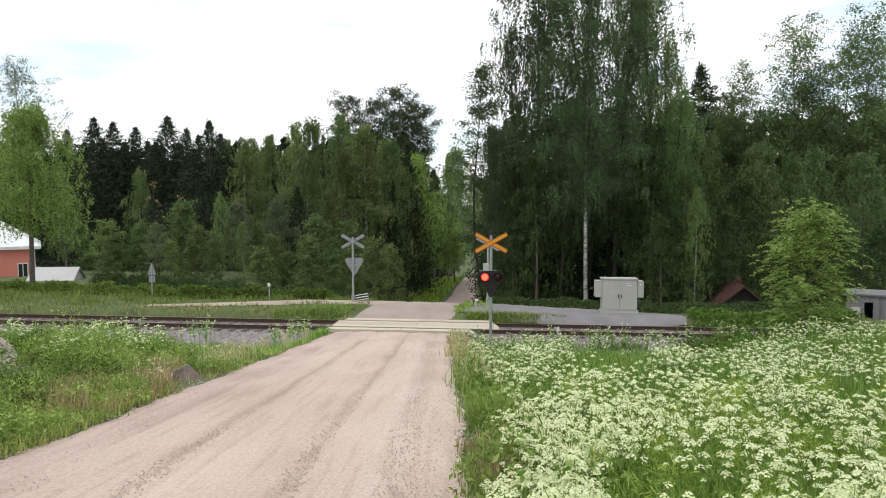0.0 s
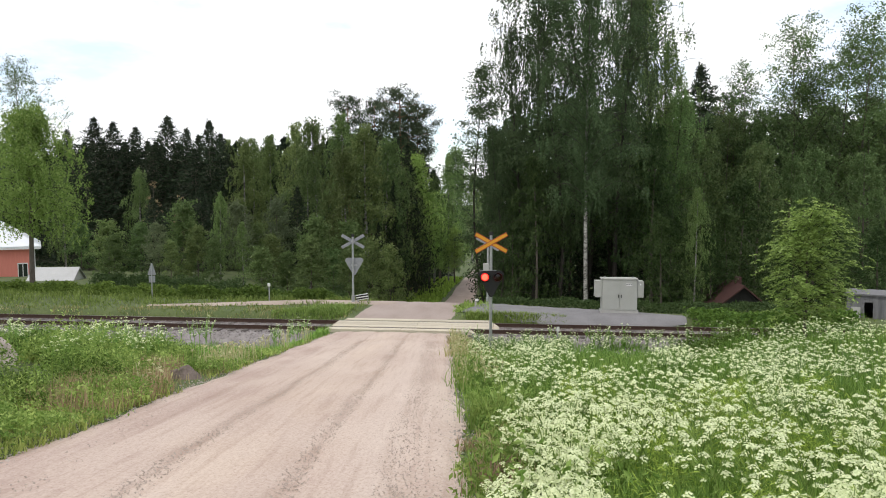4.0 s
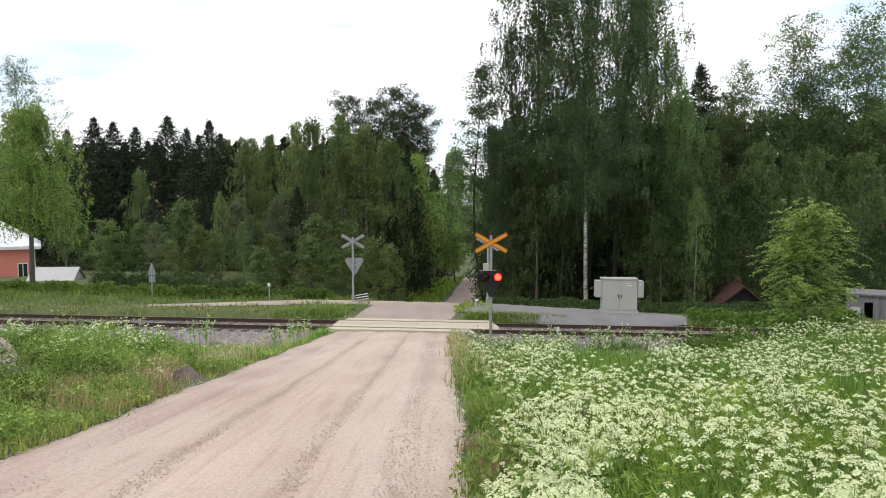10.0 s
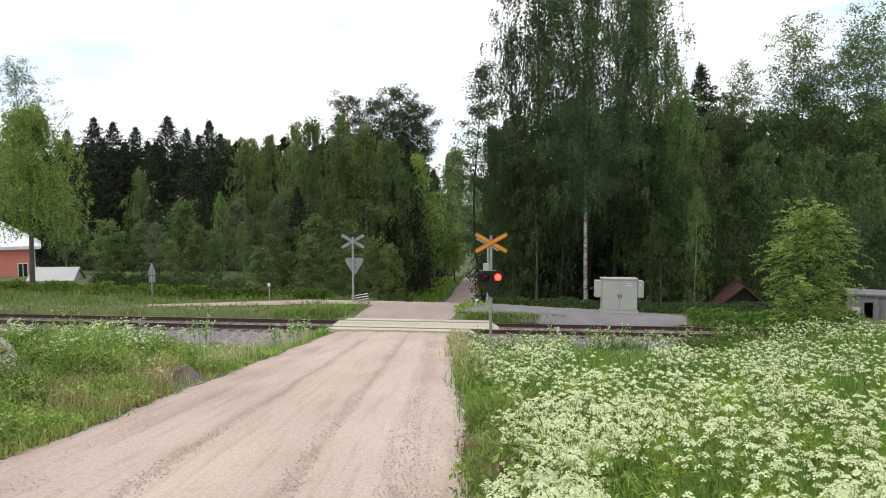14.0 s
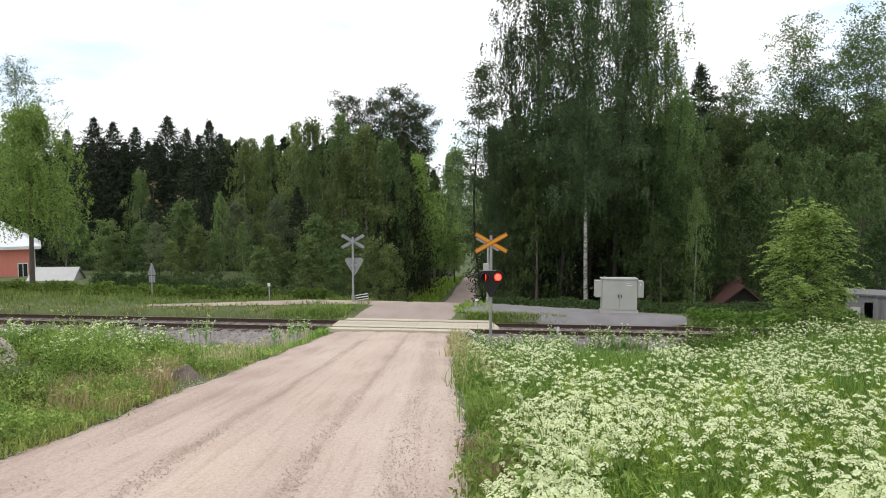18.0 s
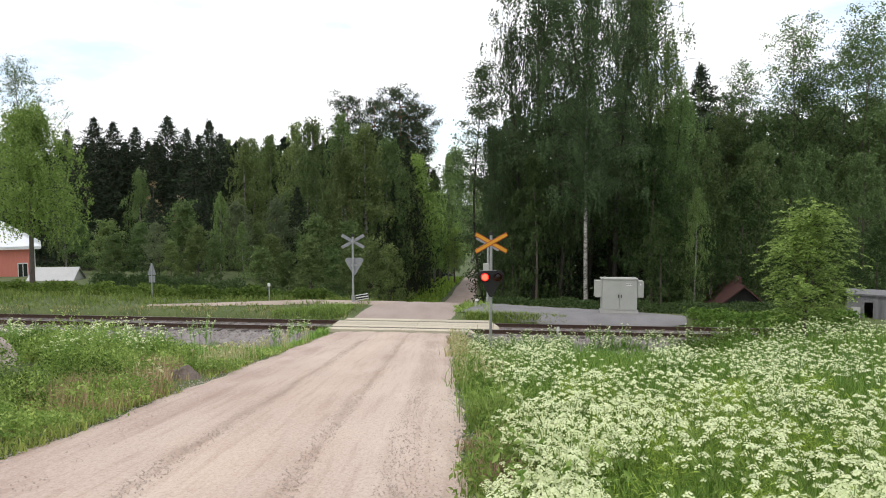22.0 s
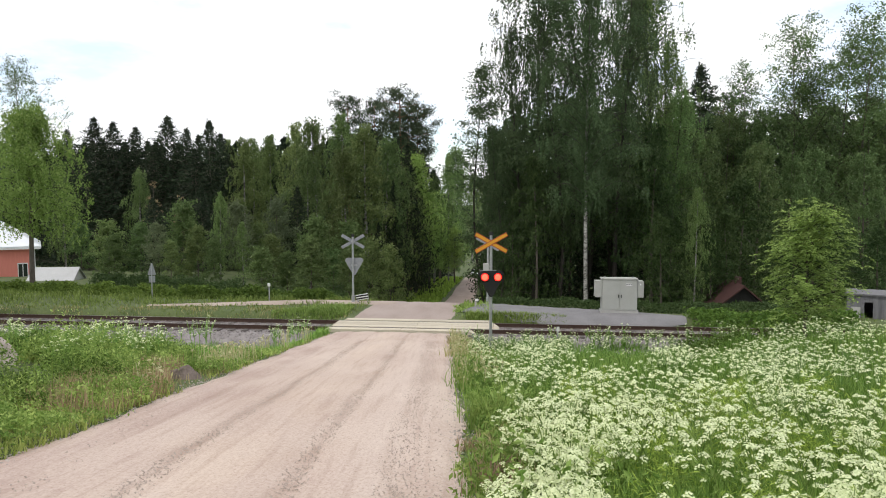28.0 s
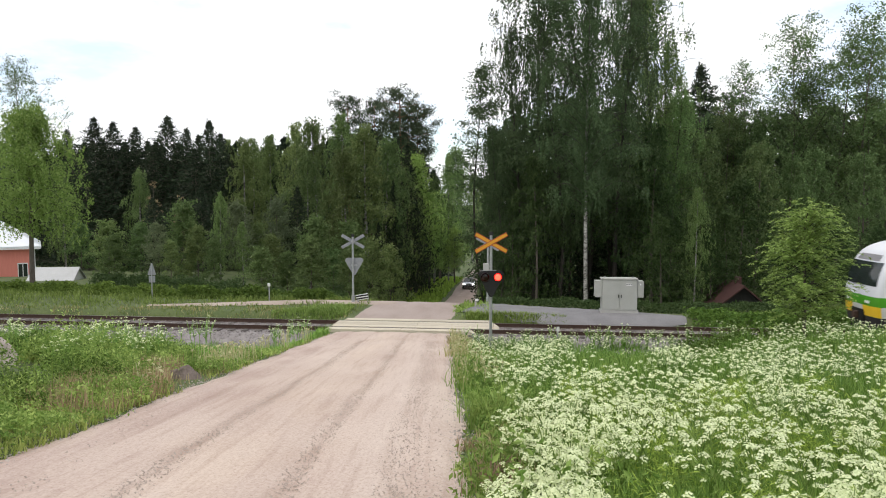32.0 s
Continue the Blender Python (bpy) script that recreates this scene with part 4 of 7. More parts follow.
KINDS = {
    "birch": (broadleaf("birch_tree", 16, 3.5, 0.16, 9500, M_BIRCH, M_BARK_BIRCH, 11, 0.12, 0.055, 0.42, 40), 16, "birch with green hanging foliage at the forest edge", "birch tree"),
    "fresh": (broadleaf("birch_tree", 16, 3.3, 0.10, 9000, M_BIRCH_FRESH, M_BARK_BIRCH, 36, 0.11, 0.055, 0.30, 46, 0.66), 16, "leafy birch in fresh mid-green leaf", "birch tree"),
    "light": (broadleaf("birch_tree", 14, 3.6, 0.20, 9500, M_BIRCH_LIGHT, M_BARK, 12, 0.12, 0.07, 0.0, 60, 0.62, 0.22, fill=1.15), 14, "leafy birch with fresh light green leaves", "birch tree"),
    "garden": (broadleaf("birch_tree", 14, 4.9, 0.30, 30000, M_BIRCH_LIGHT, M_BARK, 24, 0.085, 0.050, 0.30, 96, 0.62, 0.22), 14, "broad garden birch in fresh yellow-green leaf", "birch tree"),
    "snag": (broadleaf("dead_tree", 12, 1.7, 0.18, 700, M_RUSTY, M_BARK, 29, 0.09, 0.03, 0.0, 70, 0.9), 12, "half-dead grey tree with bare branches", "dead tree"),
    "weeping": (weeper("weeping_birch", 26, 4.4, 0.20, M_BIRCH_SHADE, M_TWIG, 13, 72, 5), 26, "tall weeping birch with long hanging twigs, coloured dark for shade", "birch tree"),
    "great": (weeper("weeping_birch", 36, 6.2, 0.22, M_BIRCH_SHADE, M_BARK_BIRCH, 33, 100, 6, 0.19, shoots=1700), 36, "great white-barked weeping birch behind the cabinet", "birch tree"),
    # Aspen given the dark birch leaves to paint in a backlit crown.
    "slim": (broadleaf("aspen_tree", 20, 1.7, 0.08, 8600, M_BIRCH_SHADE, M_TWIG, 26, 0.075, 0.046, 0.0, 40, girth=0.085, rise=2.0, fill=1.5, ragged=0.4), 20, "slim aspen, coloured dark as if backlit, beside the forest road", "aspen tree"),
    "hanging": (weeper("weeping_birch", 26, 4.4, 0.12, M_BIRCH_MID, M_TWIG, 23, 66, 5), 26, "tall weeping birch with lighter green hanging twigs", "birch tree"),
    "airy": (broadleaf("aspen_tree", 20, 3.4, 0.22, 8600, M_ALDER, M_BARK, 14, 0.070, 0.044, 0.0, 46, 0.7, 0.12, fill=0.80, rise=2.3, ragged=0.5), 20, "slender airy aspen with sparse leaves", "aspen tree"),
    "alder": (broadleaf("alder_tree", 20, 4.0, 0.10, 10000, M_ALDER, M_BARK, 15, 0.115, 0.07, 0.30, 60), 20, "green alder in dense summer leaf", "alder tree"),
    # Ordinary small tree; its dark leaves have the wood's shade painted in.
    "cherry": (broadleaf("bird_cherry", 8, 2.4, 0.05, 6000, M_SHADE_LEAVES, M_BARK, 27, 0.075, 0.036, 0.25, 40, 0.6), 8, "small tree, leaves coloured dark for the wood's shade", "bird cherry"),
    "willow": (broadleaf("willow_tree", 7, 2.2, 0.08, 7000, M_WILLOW, M_BARK, 16, 0.11, 0.04, 0.0, 34, 0.6), 7, "grey-green willow bush by the lane", "willow"),
    "low": (broadleaf("young_tree", 6, 2.0, 0.06, 4000, M_BIRCH, M_BARK, 17, 0.11, 0.06, 0.0, 34, 0.6, fill=1.2), 6, "young broadleaf tree at the forest edge", "young tree"),
    "spruce": (conifer("spruce_tree", 20, 9.4, 0.05, M_SPRUCE, M_BARK, 18, 60, 10, tufts=8), 20, "dark pointed spruce at the forest edge", "spruce tree"),
    "thin": (conifer("spruce_tree", 18, 6.8, 0.10, M_SPRUCE, M_BARK, 19, 46, 9, tufts=8), 18, "thin dark spruce among the birches", "spruce tree"),
    "pine": (pine_tree("pine_tree", 22, 2.5, 20), 22, "tall pine with a broken blue-green crown", "pine tree"),
}
USED = set()


def plant(kind, x, y, height, turn=0.0, girth=1.0):
    proto, h, label, category = KINDS[kind]
    s = height / h
    z = float(ground_z(x, y))
    m = Matrix.LocRotScale((x, y, z), Euler((0, 0, radians(turn))), (s * girth, s * girth, s))
    if kind in USED:
        tree = copy_thing(proto, m)
    else:
        USED.add(kind)
        proto.matrix_basis = m
        tree = proto
        tagged(tree, label, category)
        return tree
    tree.matrix_basis = m
    return tagged(tree, label, category)

LEFT_TREES = [
    ("garden", -26.6, 45.5, 11.9, 1.0),
    ("airy", -45.5, 76, 22.5, 1),
    ("snag", -28.6, 70, 9.2, 1.0),
    ("snag", -26.3, 71, 8.0, 1.1),
    ("light", -52.0, 78, 16.5, 1),
    ("birch", -34.4, 80, 12.0, 0.9),
    ("fresh", -23.6, 84, 16.1, 1),
    ("fresh", -22.0, 90, 17.6, 1),
    ("fresh", -30.1, 100, 18.5, 1),
    ("fresh", -24.8, 92, 17.4, 1),
    ("fresh", -18.0, 88, 18.9, 1),
    ("birch", -15.1, 85, 19.7, 1),
    ("fresh", -12.2, 84, 21.4, 1),
    ("fresh", -7.6, 72, 18.9, 1.2),
    ("birch", -1.4, 118, 19.5, 1.0),
    ("birch", 2.0, 152, 29.0, 1.0),
    ("light", -0.6, 136, 17.0, 1.0),
    ("birch", -6.0, 76, 18.4, 1),
    ("birch", -14.3, 74, 14.4, 1),
    ("light", -3.6, 92, 18.4, 0.8),
    ("birch", -5.3, 84, 16.5, 1),
    ("birch", -9.7, 70, 16.1, 1),
    ("birch", -37.5, 70, 10.3, 1),
]
CONIFERS = [
    ("spruce", -44.8, 94, 16.9, 1),
    ("spruce", -41.6, 93, 16.5, 1),
    ("spruce", -40.6, 98, 17.7, 1),
    ("spruce", -36.5, 98, 17.6, 1),
    ("thin", -33.6, 98, 18.6, 1),
    ("spruce", -47.0, 92, 15.6, 1),
    ("thin", -28.5, 96, 16.4, 1),
    ("spruce", 7.3, 96, 14.6, 0.7),
    ("spruce", -43.1, 88, 18.9, 1),
    ("spruce", -42.1, 91, 19.0, 1),
    ("thin", -50.1, 95, 18.6, 1),
    ("spruce", -41.4, 96, 19.3, 1),
    ("spruce", -35.5, 92, 20.1, 1.1),
    ("thin", -34.2, 95, 19.0, 1),
    ("thin", -29.5, 90, 19.1, 1),
    ("spruce", -30.3, 97, 18.8, 1),
    ("spruce", -30.0, 86, 15.0, 1),
    ("pine", -13.0, 100, 26.6, 1),
    ("pine", -10.6, 106, 28.3, 0.9),
    ("pine", -5.4, 95, 28.1, 1.1),
    ("pine", -3.6, 101, 26.9, 1),
    ("spruce", -4.2, 84, 18.5, 0.55),
    ("thin", -3.4, 92, 13.0, 0.5),
    ("spruce", -5.8, 86, 20.3, 0.6),
    ("spruce", -5.2, 74, 13.3, 0.45),
    ("spruce", -6.4, 70, 8.4, 0.5),
    ("thin", -27.9, 68, 7.4, 1.2),
    ("spruce", -36.3, 90, 16.4, 1),
    ("spruce", -42.3, 84, 15.4, 1),
    ("thin", -14.4, 70, 10.0, 1),
    ("spruce", -24.6, 72, 9.0, 1),
    ("spruce", -27.3, 98, 17.4, 1),
    ("pine", -4.6, 99, 25.6, 1.1),
]
UNDERGROWTH = [
    ("low", -28.5, 60, 4.7, 1.2),
    ("low", -25.6, 55, 3.6, 1.1),
    ("willow", -22.6, 56, 4.6, 0.9),
    ("fresh", -19.0, 60, 7.6, 0.9),
    ("fresh", -15.6, 55, 5.2, 1.0),
    ("low", -13.2, 51, 3.6, 1.2),
    ("fresh", -10.2, 54, 5.6, 1.0),
    ("low", -7.0, 52, 4.2, 1.1),
    ("willow", -15.8, 67, 8.0, 0.8),
    ("low", -23.5, 64, 6.5, 1.1),
    ("willow", -18.0, 62, 6.6, 1),
    ("low", -19.8, 57, 4.3, 1.1),
    ("low", -9.4, 50, 4.7, 1.2),
    ("low", -8.9, 57, 4.6, 1),
    ("low", -26.5, 62, 4.6, 1),
    ("low", -14.1, 58, 4.4, 1.1),
    ("low", -16.8, 64, 4.8, 1),
    ("low", -5.8, 58, 5.4, 1),
    ("low", -34.5, 67, 4.6, 1.1),
    ("low", -11.7, 53, 3.8, 1),
    ("low", -4.7, 62, 5.3, 1),
    ("low", -8.7, 66, 7.6, 1),
    ("low", -17.5, 54, 3.4, 1),
    ("low", -20.9, 54, 3.2, 1),
    ("low", -11.5, 64, 7.4, 1.1),
    ("low", -4.0, 112, 6.9, 1.2),
    ("low", -4.6, 96, 6.1, 1.1),
]
TALL_BIRCHES = [
    ("weeping", 7.7, 60, 31.5, 1.12),
    ("great", 10.6, 52, 32.5, 0.95),
    ("weeping", 12.6, 63, 36.0, 1.0),
    ("weeping", 15.6, 64, 35.0, 1.0),
    ("hanging", 17.6, 62, 32.0, 1),
    ("weeping", 6.0, 58, 23.9, 0.8),
    ("hanging", 20.4, 66, 26.0, 1.0),
    ("weeping", 4.7, 57, 15.5, 0.85),
    ("weeping", 14.0, 57, 25.5, 1.0),
    ("slim", 3.85, 64, 22.6, 1.35),
    ("slim", 4.6, 66, 17.5, 1.3),
    # The cherry rows fill shaded gaps with shade-coloured leaves.
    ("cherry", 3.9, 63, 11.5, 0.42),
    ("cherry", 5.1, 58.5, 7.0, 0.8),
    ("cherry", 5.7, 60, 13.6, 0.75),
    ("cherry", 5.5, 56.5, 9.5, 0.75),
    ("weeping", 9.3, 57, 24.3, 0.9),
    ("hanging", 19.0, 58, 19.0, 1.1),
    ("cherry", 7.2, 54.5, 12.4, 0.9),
    ("cherry", 16.4, 55, 15.0, 0.9),
]
RIGHT_WOOD = [
    ("thin", 28.1, 78, 26.7, 1),
    ("alder", 29.2, 72, 20.5, 1),
    ("alder", 31.3, 70, 20.9, 1),
    ("airy", 32.6, 68, 27.8, 1.1),
    ("alder", 37.2, 72, 20.4, 1),
    ("airy", 38.0, 68, 25.9, 1.2),
    ("alder", 39.4, 66, 21, 1.1),
    ("airy", 38.7, 64, 27.3, 1.1),
    ("alder", 42.8, 66, 21.2, 1),
    ("pine", 32.9, 84, 25.2, 1),
    ("alder", 23.6, 64, 17.1, 1),
    ("alder", 20.3, 60, 14.6, 0.9),
    ("alder", 26.5, 60, 15.2, 1),
    ("alder", 31.7, 60, 14.7, 1),
    ("alder", 34.3, 58, 14, 1),
    ("alder", 31.3, 64, 15.3, 1),
    # Shaded understory of the right wood, its shade put into the leaf colour.
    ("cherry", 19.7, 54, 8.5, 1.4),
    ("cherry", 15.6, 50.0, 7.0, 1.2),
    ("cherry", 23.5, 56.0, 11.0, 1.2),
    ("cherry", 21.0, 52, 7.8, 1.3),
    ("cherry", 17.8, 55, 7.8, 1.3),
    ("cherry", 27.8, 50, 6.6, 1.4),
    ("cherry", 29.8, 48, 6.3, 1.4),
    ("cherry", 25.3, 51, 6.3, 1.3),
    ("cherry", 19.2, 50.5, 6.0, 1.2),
    # Added birch whose brighter leaf colour stands in for a sunlit patch.
    ("fresh", 17.9, 50.0, 9.2, 0.75),
    ("spruce", 7.6, 66, 13.5, 0.9),
    ("spruce", 12.3, 68, 16, 1),
    ("spruce", 17.2, 68, 15, 1),
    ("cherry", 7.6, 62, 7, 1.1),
    ("airy", 30.4, 71, 24.5, 1),
    ("airy", 34.2, 69, 23.0, 1.25),
    ("airy", 44.2, 71, 22.5, 1.25),
    ("airy", 28.6, 70, 20.0, 1.25),
    ("airy", 35.6, 70, 24.0, 1.1),
    ("airy", 42.0, 68, 26.5, 1.1),
    ("birch", 10.2, 246, 32.0, 0.9),
    ("birch", 6.4, 240, 34.0, 0.9),
    ("birch", 14.0, 262, 31.0, 1.0),
    ("birch", 3.0, 205, 18.0, 1.2),
    ("light", -1.0, 150, 14.0, 1.0),
    ("low", 2.0, 165, 9.0, 1.3),
    ("birch", 2.6, 190, 29.0, 0.9),
    ("light", 2.0, 118, 9.5, 1.0),
    ("light", -2.0, 100, 14.0, 0.7),
    ("fresh", 1.0, 125, 23.0, 0.6),
]
for row, (kind, x, y, height, girth) in enumerate(LEFT_TREES + CONIFERS + UNDERGROWTH + TALL_BIRCHES + RIGHT_WOOD):
    plant(kind, x, y, height, row * 137.5, girth)


def far_woods():
    """The dense forest behind, joined into one: cones and ovals of leaf sprays; then added backings fitted to the
    camera's view.
    """
    rng = np.random.default_rng(31)
    cs = []
    for i in range(150):
        y = rng.uniform(108, 150)
        x = rng.uniform(-0.75, 0.75) * y
        if abs(x - float(road_x(np.array(y)))) < 4.5:
            continue
        top = np.interp(x / y, [-0.7, -0.4, -0.1, 0.06, 0.3, 0.7], [21, 21, 24, 14, 30, 32]) * y / 125 * rng.uniform(0.8, 1.02)
        n = 340
        q = rng.uniform(0, 1, n) ** 1.2
        r = 3.4 * (1 - q) ** 0.7 * np.sqrt(rng.uniform(0.1, 1, n)) + 0.15
        a = rng.uniform(0, 6.28, n)
        cs.append(np.stack([x + r * np.cos(a), y + r * np.sin(a), float(ground_z(x, y)) + q * top], -1))
    c = np.concatenate(cs)
    east = c[:, 0] > 0.30 * c[:, 1]
    for name, side, mat, label in (("far_woods", ~east, M_SPRUCE, "dark mixed forest filling the background"), ("leafy_woods", east, M_ALDER, "green leafy forest filling the background")):
        v, f = leaf_quads(c[side], 0.85, 0.40, rng, 0.3)
        tagged(sheet(name, v, f, mat), label, "forest", kind="stuff")
    # Added backing of loose sprays, filled up to sight lines from the eye.
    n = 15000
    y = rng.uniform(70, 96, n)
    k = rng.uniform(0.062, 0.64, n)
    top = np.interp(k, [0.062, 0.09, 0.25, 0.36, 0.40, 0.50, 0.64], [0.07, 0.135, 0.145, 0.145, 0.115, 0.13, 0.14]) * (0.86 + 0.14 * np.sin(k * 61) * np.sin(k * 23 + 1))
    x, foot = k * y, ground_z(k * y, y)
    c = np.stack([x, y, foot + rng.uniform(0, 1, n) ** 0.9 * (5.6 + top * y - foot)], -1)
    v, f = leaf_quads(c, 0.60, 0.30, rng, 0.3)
    # A second added backing on the left, topped by the eye's sight lines.
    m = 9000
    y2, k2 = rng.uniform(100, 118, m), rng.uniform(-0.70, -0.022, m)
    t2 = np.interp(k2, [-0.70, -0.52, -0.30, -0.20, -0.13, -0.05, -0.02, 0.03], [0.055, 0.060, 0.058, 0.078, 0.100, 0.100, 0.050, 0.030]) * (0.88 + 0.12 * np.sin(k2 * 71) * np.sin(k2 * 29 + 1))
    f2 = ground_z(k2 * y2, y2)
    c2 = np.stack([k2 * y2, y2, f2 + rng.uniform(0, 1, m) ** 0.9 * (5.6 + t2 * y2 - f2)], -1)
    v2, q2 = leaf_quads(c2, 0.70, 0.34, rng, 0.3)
    tagged(sheet("shady_conifers", v2, q2, M_SPRUCE), "added conifer-coloured backing that closes sky gaps in the forest edge", "forest", kind="stuff")
    tagged(sheet("shady_woods", v, f, M_BIRCH_SHADE), "added dark leaf backing that closes sky gaps behind the tall birches", "forest", kind="stuff")


far_woods()

# ---------------------------------------------------------------- bushes and hedges
def rowan(h, r, seed):
    """A bushy sapling: arching branches with drooping fans of small paired leaflets."""
    rng = np.random.default_rng(seed)
    tree = empty("rowan_bush")
    wood, cs, ax = [limb_tube(trunk_path(h * 0.9, rng, 0.012), 0.085, 0.012, 8)], [], []
    for i in range(64):
        s = (i + rng.uniform(0, 0.8)) / 64
        q = 0.15 + 0.80 * s
        reach = r * float(np.interp(s, [0, 0.10, 0.45, 0.75, 1.0], [0.85, 1.0, 1.0, 0.74, 0.26])) * rng.uniform(0.55, 1.18)
        a = i * 2.4 + rng.uniform(-0.4, 0.4)
        t = np.linspace(0, 1, 6)[:, None]
        out = np.array([math.cos(a), math.sin(a), 0.0])
        path = np.array([0, 0, q * h]) + out * reach * t + np.array([0, 0, 1.0]) * reach * (rng.uniform(0.55, 1.45) * t - 0.50 * t ** 2)
        wood.append(limb_tube(path, 0.016, 0.004, 4))
        for _ in range(19):
            u = rng.uniform(0.15, 1.0) ** 0.75 * 4.99
            k = int(u)
            p = path[k] + (path[k + 1] - path[k]) * (u - k) + rng.normal(size=3) * 0.24
            b = a + rng.normal() * 0.9
            d = np.array([math.cos(b), math.sin(b), rng.uniform(-0.15, 0.30)])
            side = np.array([-math.sin(b), math.cos(b), 0.0])
            m = 18
            w = np.linspace(0.05, 1, m)[:, None] * rng.uniform(0.26, 0.46)
            lean = np.where(np.arange(m) % 2 == 0, 1.0, -1.0)[:, None] * side
            cs.append(p + d * w - np.array([0, 0, 1.0]) * w ** 2 * 0.9 + lean * 0.045 + rng.normal(size=(m, 3)) * 0.018)
            ax.append(lean * 0.8 + d * 0.6 + rng.normal(size=(m, 3)) * 0.25 - np.array([0, 0, 0.25]))
    c, a = np.concatenate(cs), np.concatenate(ax)
    a /= np.linalg.norm(a, axis=1, keepdims=True)
    up = np.array([0, 0, 1.0]) + rng.normal(size=c.shape) * 0.35
    b = np.cross(a, up)
    b /= np.linalg.norm(b, axis=1, keepdims=True)
    k = rng.uniform(0.75, 1.3, (len(c), 1))
    v = np.stack([c - a * 0.055 * k, c + b * 0.024 * k, c + a * 0.055 * k, c - b * 0.024 * k], 1).reshape(-1, 3)
    sheet("trunk", *wood[0], M_BARK, tree, smooth=True)
    sheet("branchwork", *joined(wood[1:]), M_TWIG, tree, smooth=True)["kind"] = "stuff"
    sheet("crown", v, np.arange(len(v)).reshape(-1, 4), M_BUSH, tree)
    return tree


bush = rowan(5.0, 1.45, 41)
bush.matrix_basis = pose(13.25, 25.6, float(ground_z(13.25, 25.6)))
tagged(bush, "bushy rowan sapling with bright green leaves", "rowan bush")


def hedge(name, pts, width, height, n, seed, label, mat=None):
    rng = np.random.default_rng(seed)
    pts = np.array(pts, float)
    seg = np.linalg.norm(np.diff(pts, axis=0), axis=1)
    at = np.concatenate([[0], np.cumsum(seg)])
    s = rng.uniform(0, at[-1], n)
    x, y = np.interp(s, at, pts[:, 0]), np.interp(s, at, pts[:, 1])
    hh = height * (0.8 + 0.16 * np.sin(s * 1.9) + 0.12 * np.sin(s * 4.7 + 1))
    a = rng.uniform(0, math.pi, n)
    rad = np.sqrt(rng.uniform(0.25, 1.0, n))
    px, py = x + rng.normal(size=n) * 0.15, y + np.cos(a) * rad * width
    pz = ground_z(px, py) + np.sin(a) * rad * hh
    v, f = leaf_quads(np.stack([px, py, pz], -1), 0.085, 0.045, rng, 0.1)
    return tagged(sheet(name, v, f, mat or M_HEDGE), label, "hedge")


hedge("hedge", [(-31, 45.8), (-24, 43.8), (-15.8, 41.6)], 0.9, 0.78, 13000, 51, "clipped green hedge beside the garden")
hedge("hedge", [(-15.2, 41.0), (-11, 40.9), (-6.4, 41.6)], 0.7, 0.9, 9000, 52, "low bright green bushes along the lane")
# The thicket's dark leaves paint in the shadow along the forest edge.
hedge("thicket", [(-24.5, 50.0), (-18, 48.0), (-6.5, 47.5)], 1.8, 1.1, 12000, 55, "thicket coloured dark for the shade below the trees", M_SHADE_LEAVES)
# Added strip behind the yard; dark leaves stand in for the shade there.
hedge("bushes", [(2.9, 39.7), (8, 37.5), (12, 36.6), (18.5, 37.0)], 1.4, 0.44, 9000, 53, "added undergrowth coloured dark for shade behind the yard", M_SHADE_LEAVES)
hedge("bushes", [(12.0, 33.4), (15, 32.9), (17.6, 32.9), (19.6, 32.9)], 1.0, 0.66, 7500, 54, "tall green weeds beside the track", M_HEDGE)


# ---------------------------------------------------------------- meadow
def scatter(n, x0, x1, y0, y1, seed, keep):
    """Points over the ground in the given stretch, thinning out with distance."""
    rng = np.random.default_rng(seed)
    t = rng.uniform(0, 1, n)
    y = y0 * (y1 / y0) ** (t ** 0.8)
    x = rng.uniform(x0, x1, n) * np.maximum(y, 3) if x1 <= 1.0 and x0 >= -1.0 else rng.uniform(x0, x1, n)
    ok = keep(x, y)
    return x[ok], y[ok], rng


def blades(name, x, y, rng, height, width, mat, label, lean=0.45):
    """Bent grass blades, three faces each, as one object."""
    n = len(x)
    z = ground_z(x, y) - 0.02
    far = np.sqrt(np.maximum(y, 4) / 7.0)
    h = height * rng.uniform(0.45, 1.25, n)
    w = width * far * rng.uniform(0.7, 1.3, n)
    a = rng.uniform(0, 6.28, n)
    d = np.stack([np.cos(a), np.sin(a), np.zeros(n)], -1)
    s = np.stack([-np.sin(a), np.cos(a), np.zeros(n)], -1) * w[:, None]
    p = np.stack([x, y, z], -1)
    l = lean * rng.uniform(0.2, 1.0, n)
    m = p + np.array([0, 0, 1.0]) * (h * 0.55)[:, None] + d * (h * l * 0.35)[:, None]
    t = p + np.array([0, 0, 1.0]) * (h * (1 - 0.3 * l))[:, None] + d * (h * l)[:, None]
    v = np.stack([p - s, p + s, m + s * 0.8, m - s * 0.8, t], 1).reshape(-1, 3)
    k = np.arange(n)[:, None] * 5
    f = np.concatenate([k + [[0, 1, 2]], k + [[0, 2, 3]], k + [[3, 2, 4]]])
    return tagged(sheet(name, v, f, mat), label, "grass", kind="stuff")


def track_d(x, y):
    return (TRACK_Y - TRACK_SLANT * x - y) * 0.9972


def left_of_road(x, y):
    # Plants are cleared along the eye's lines to both boulders, so they show.
    sightline = ((np.abs(x + 0.367 * y) < 0.34) & (y > 12.0) & (y < 14.3)) | ((np.abs(x + 0.612 * y) < 0.75) & (y > 11.0) & (y < 16.8))
    return ~sightline & (x < -4.54 + 0.07 * np.sin(y * 1.7)) & (track_d(x, y) > 3.0) & (x > -0.72 * y - 2)


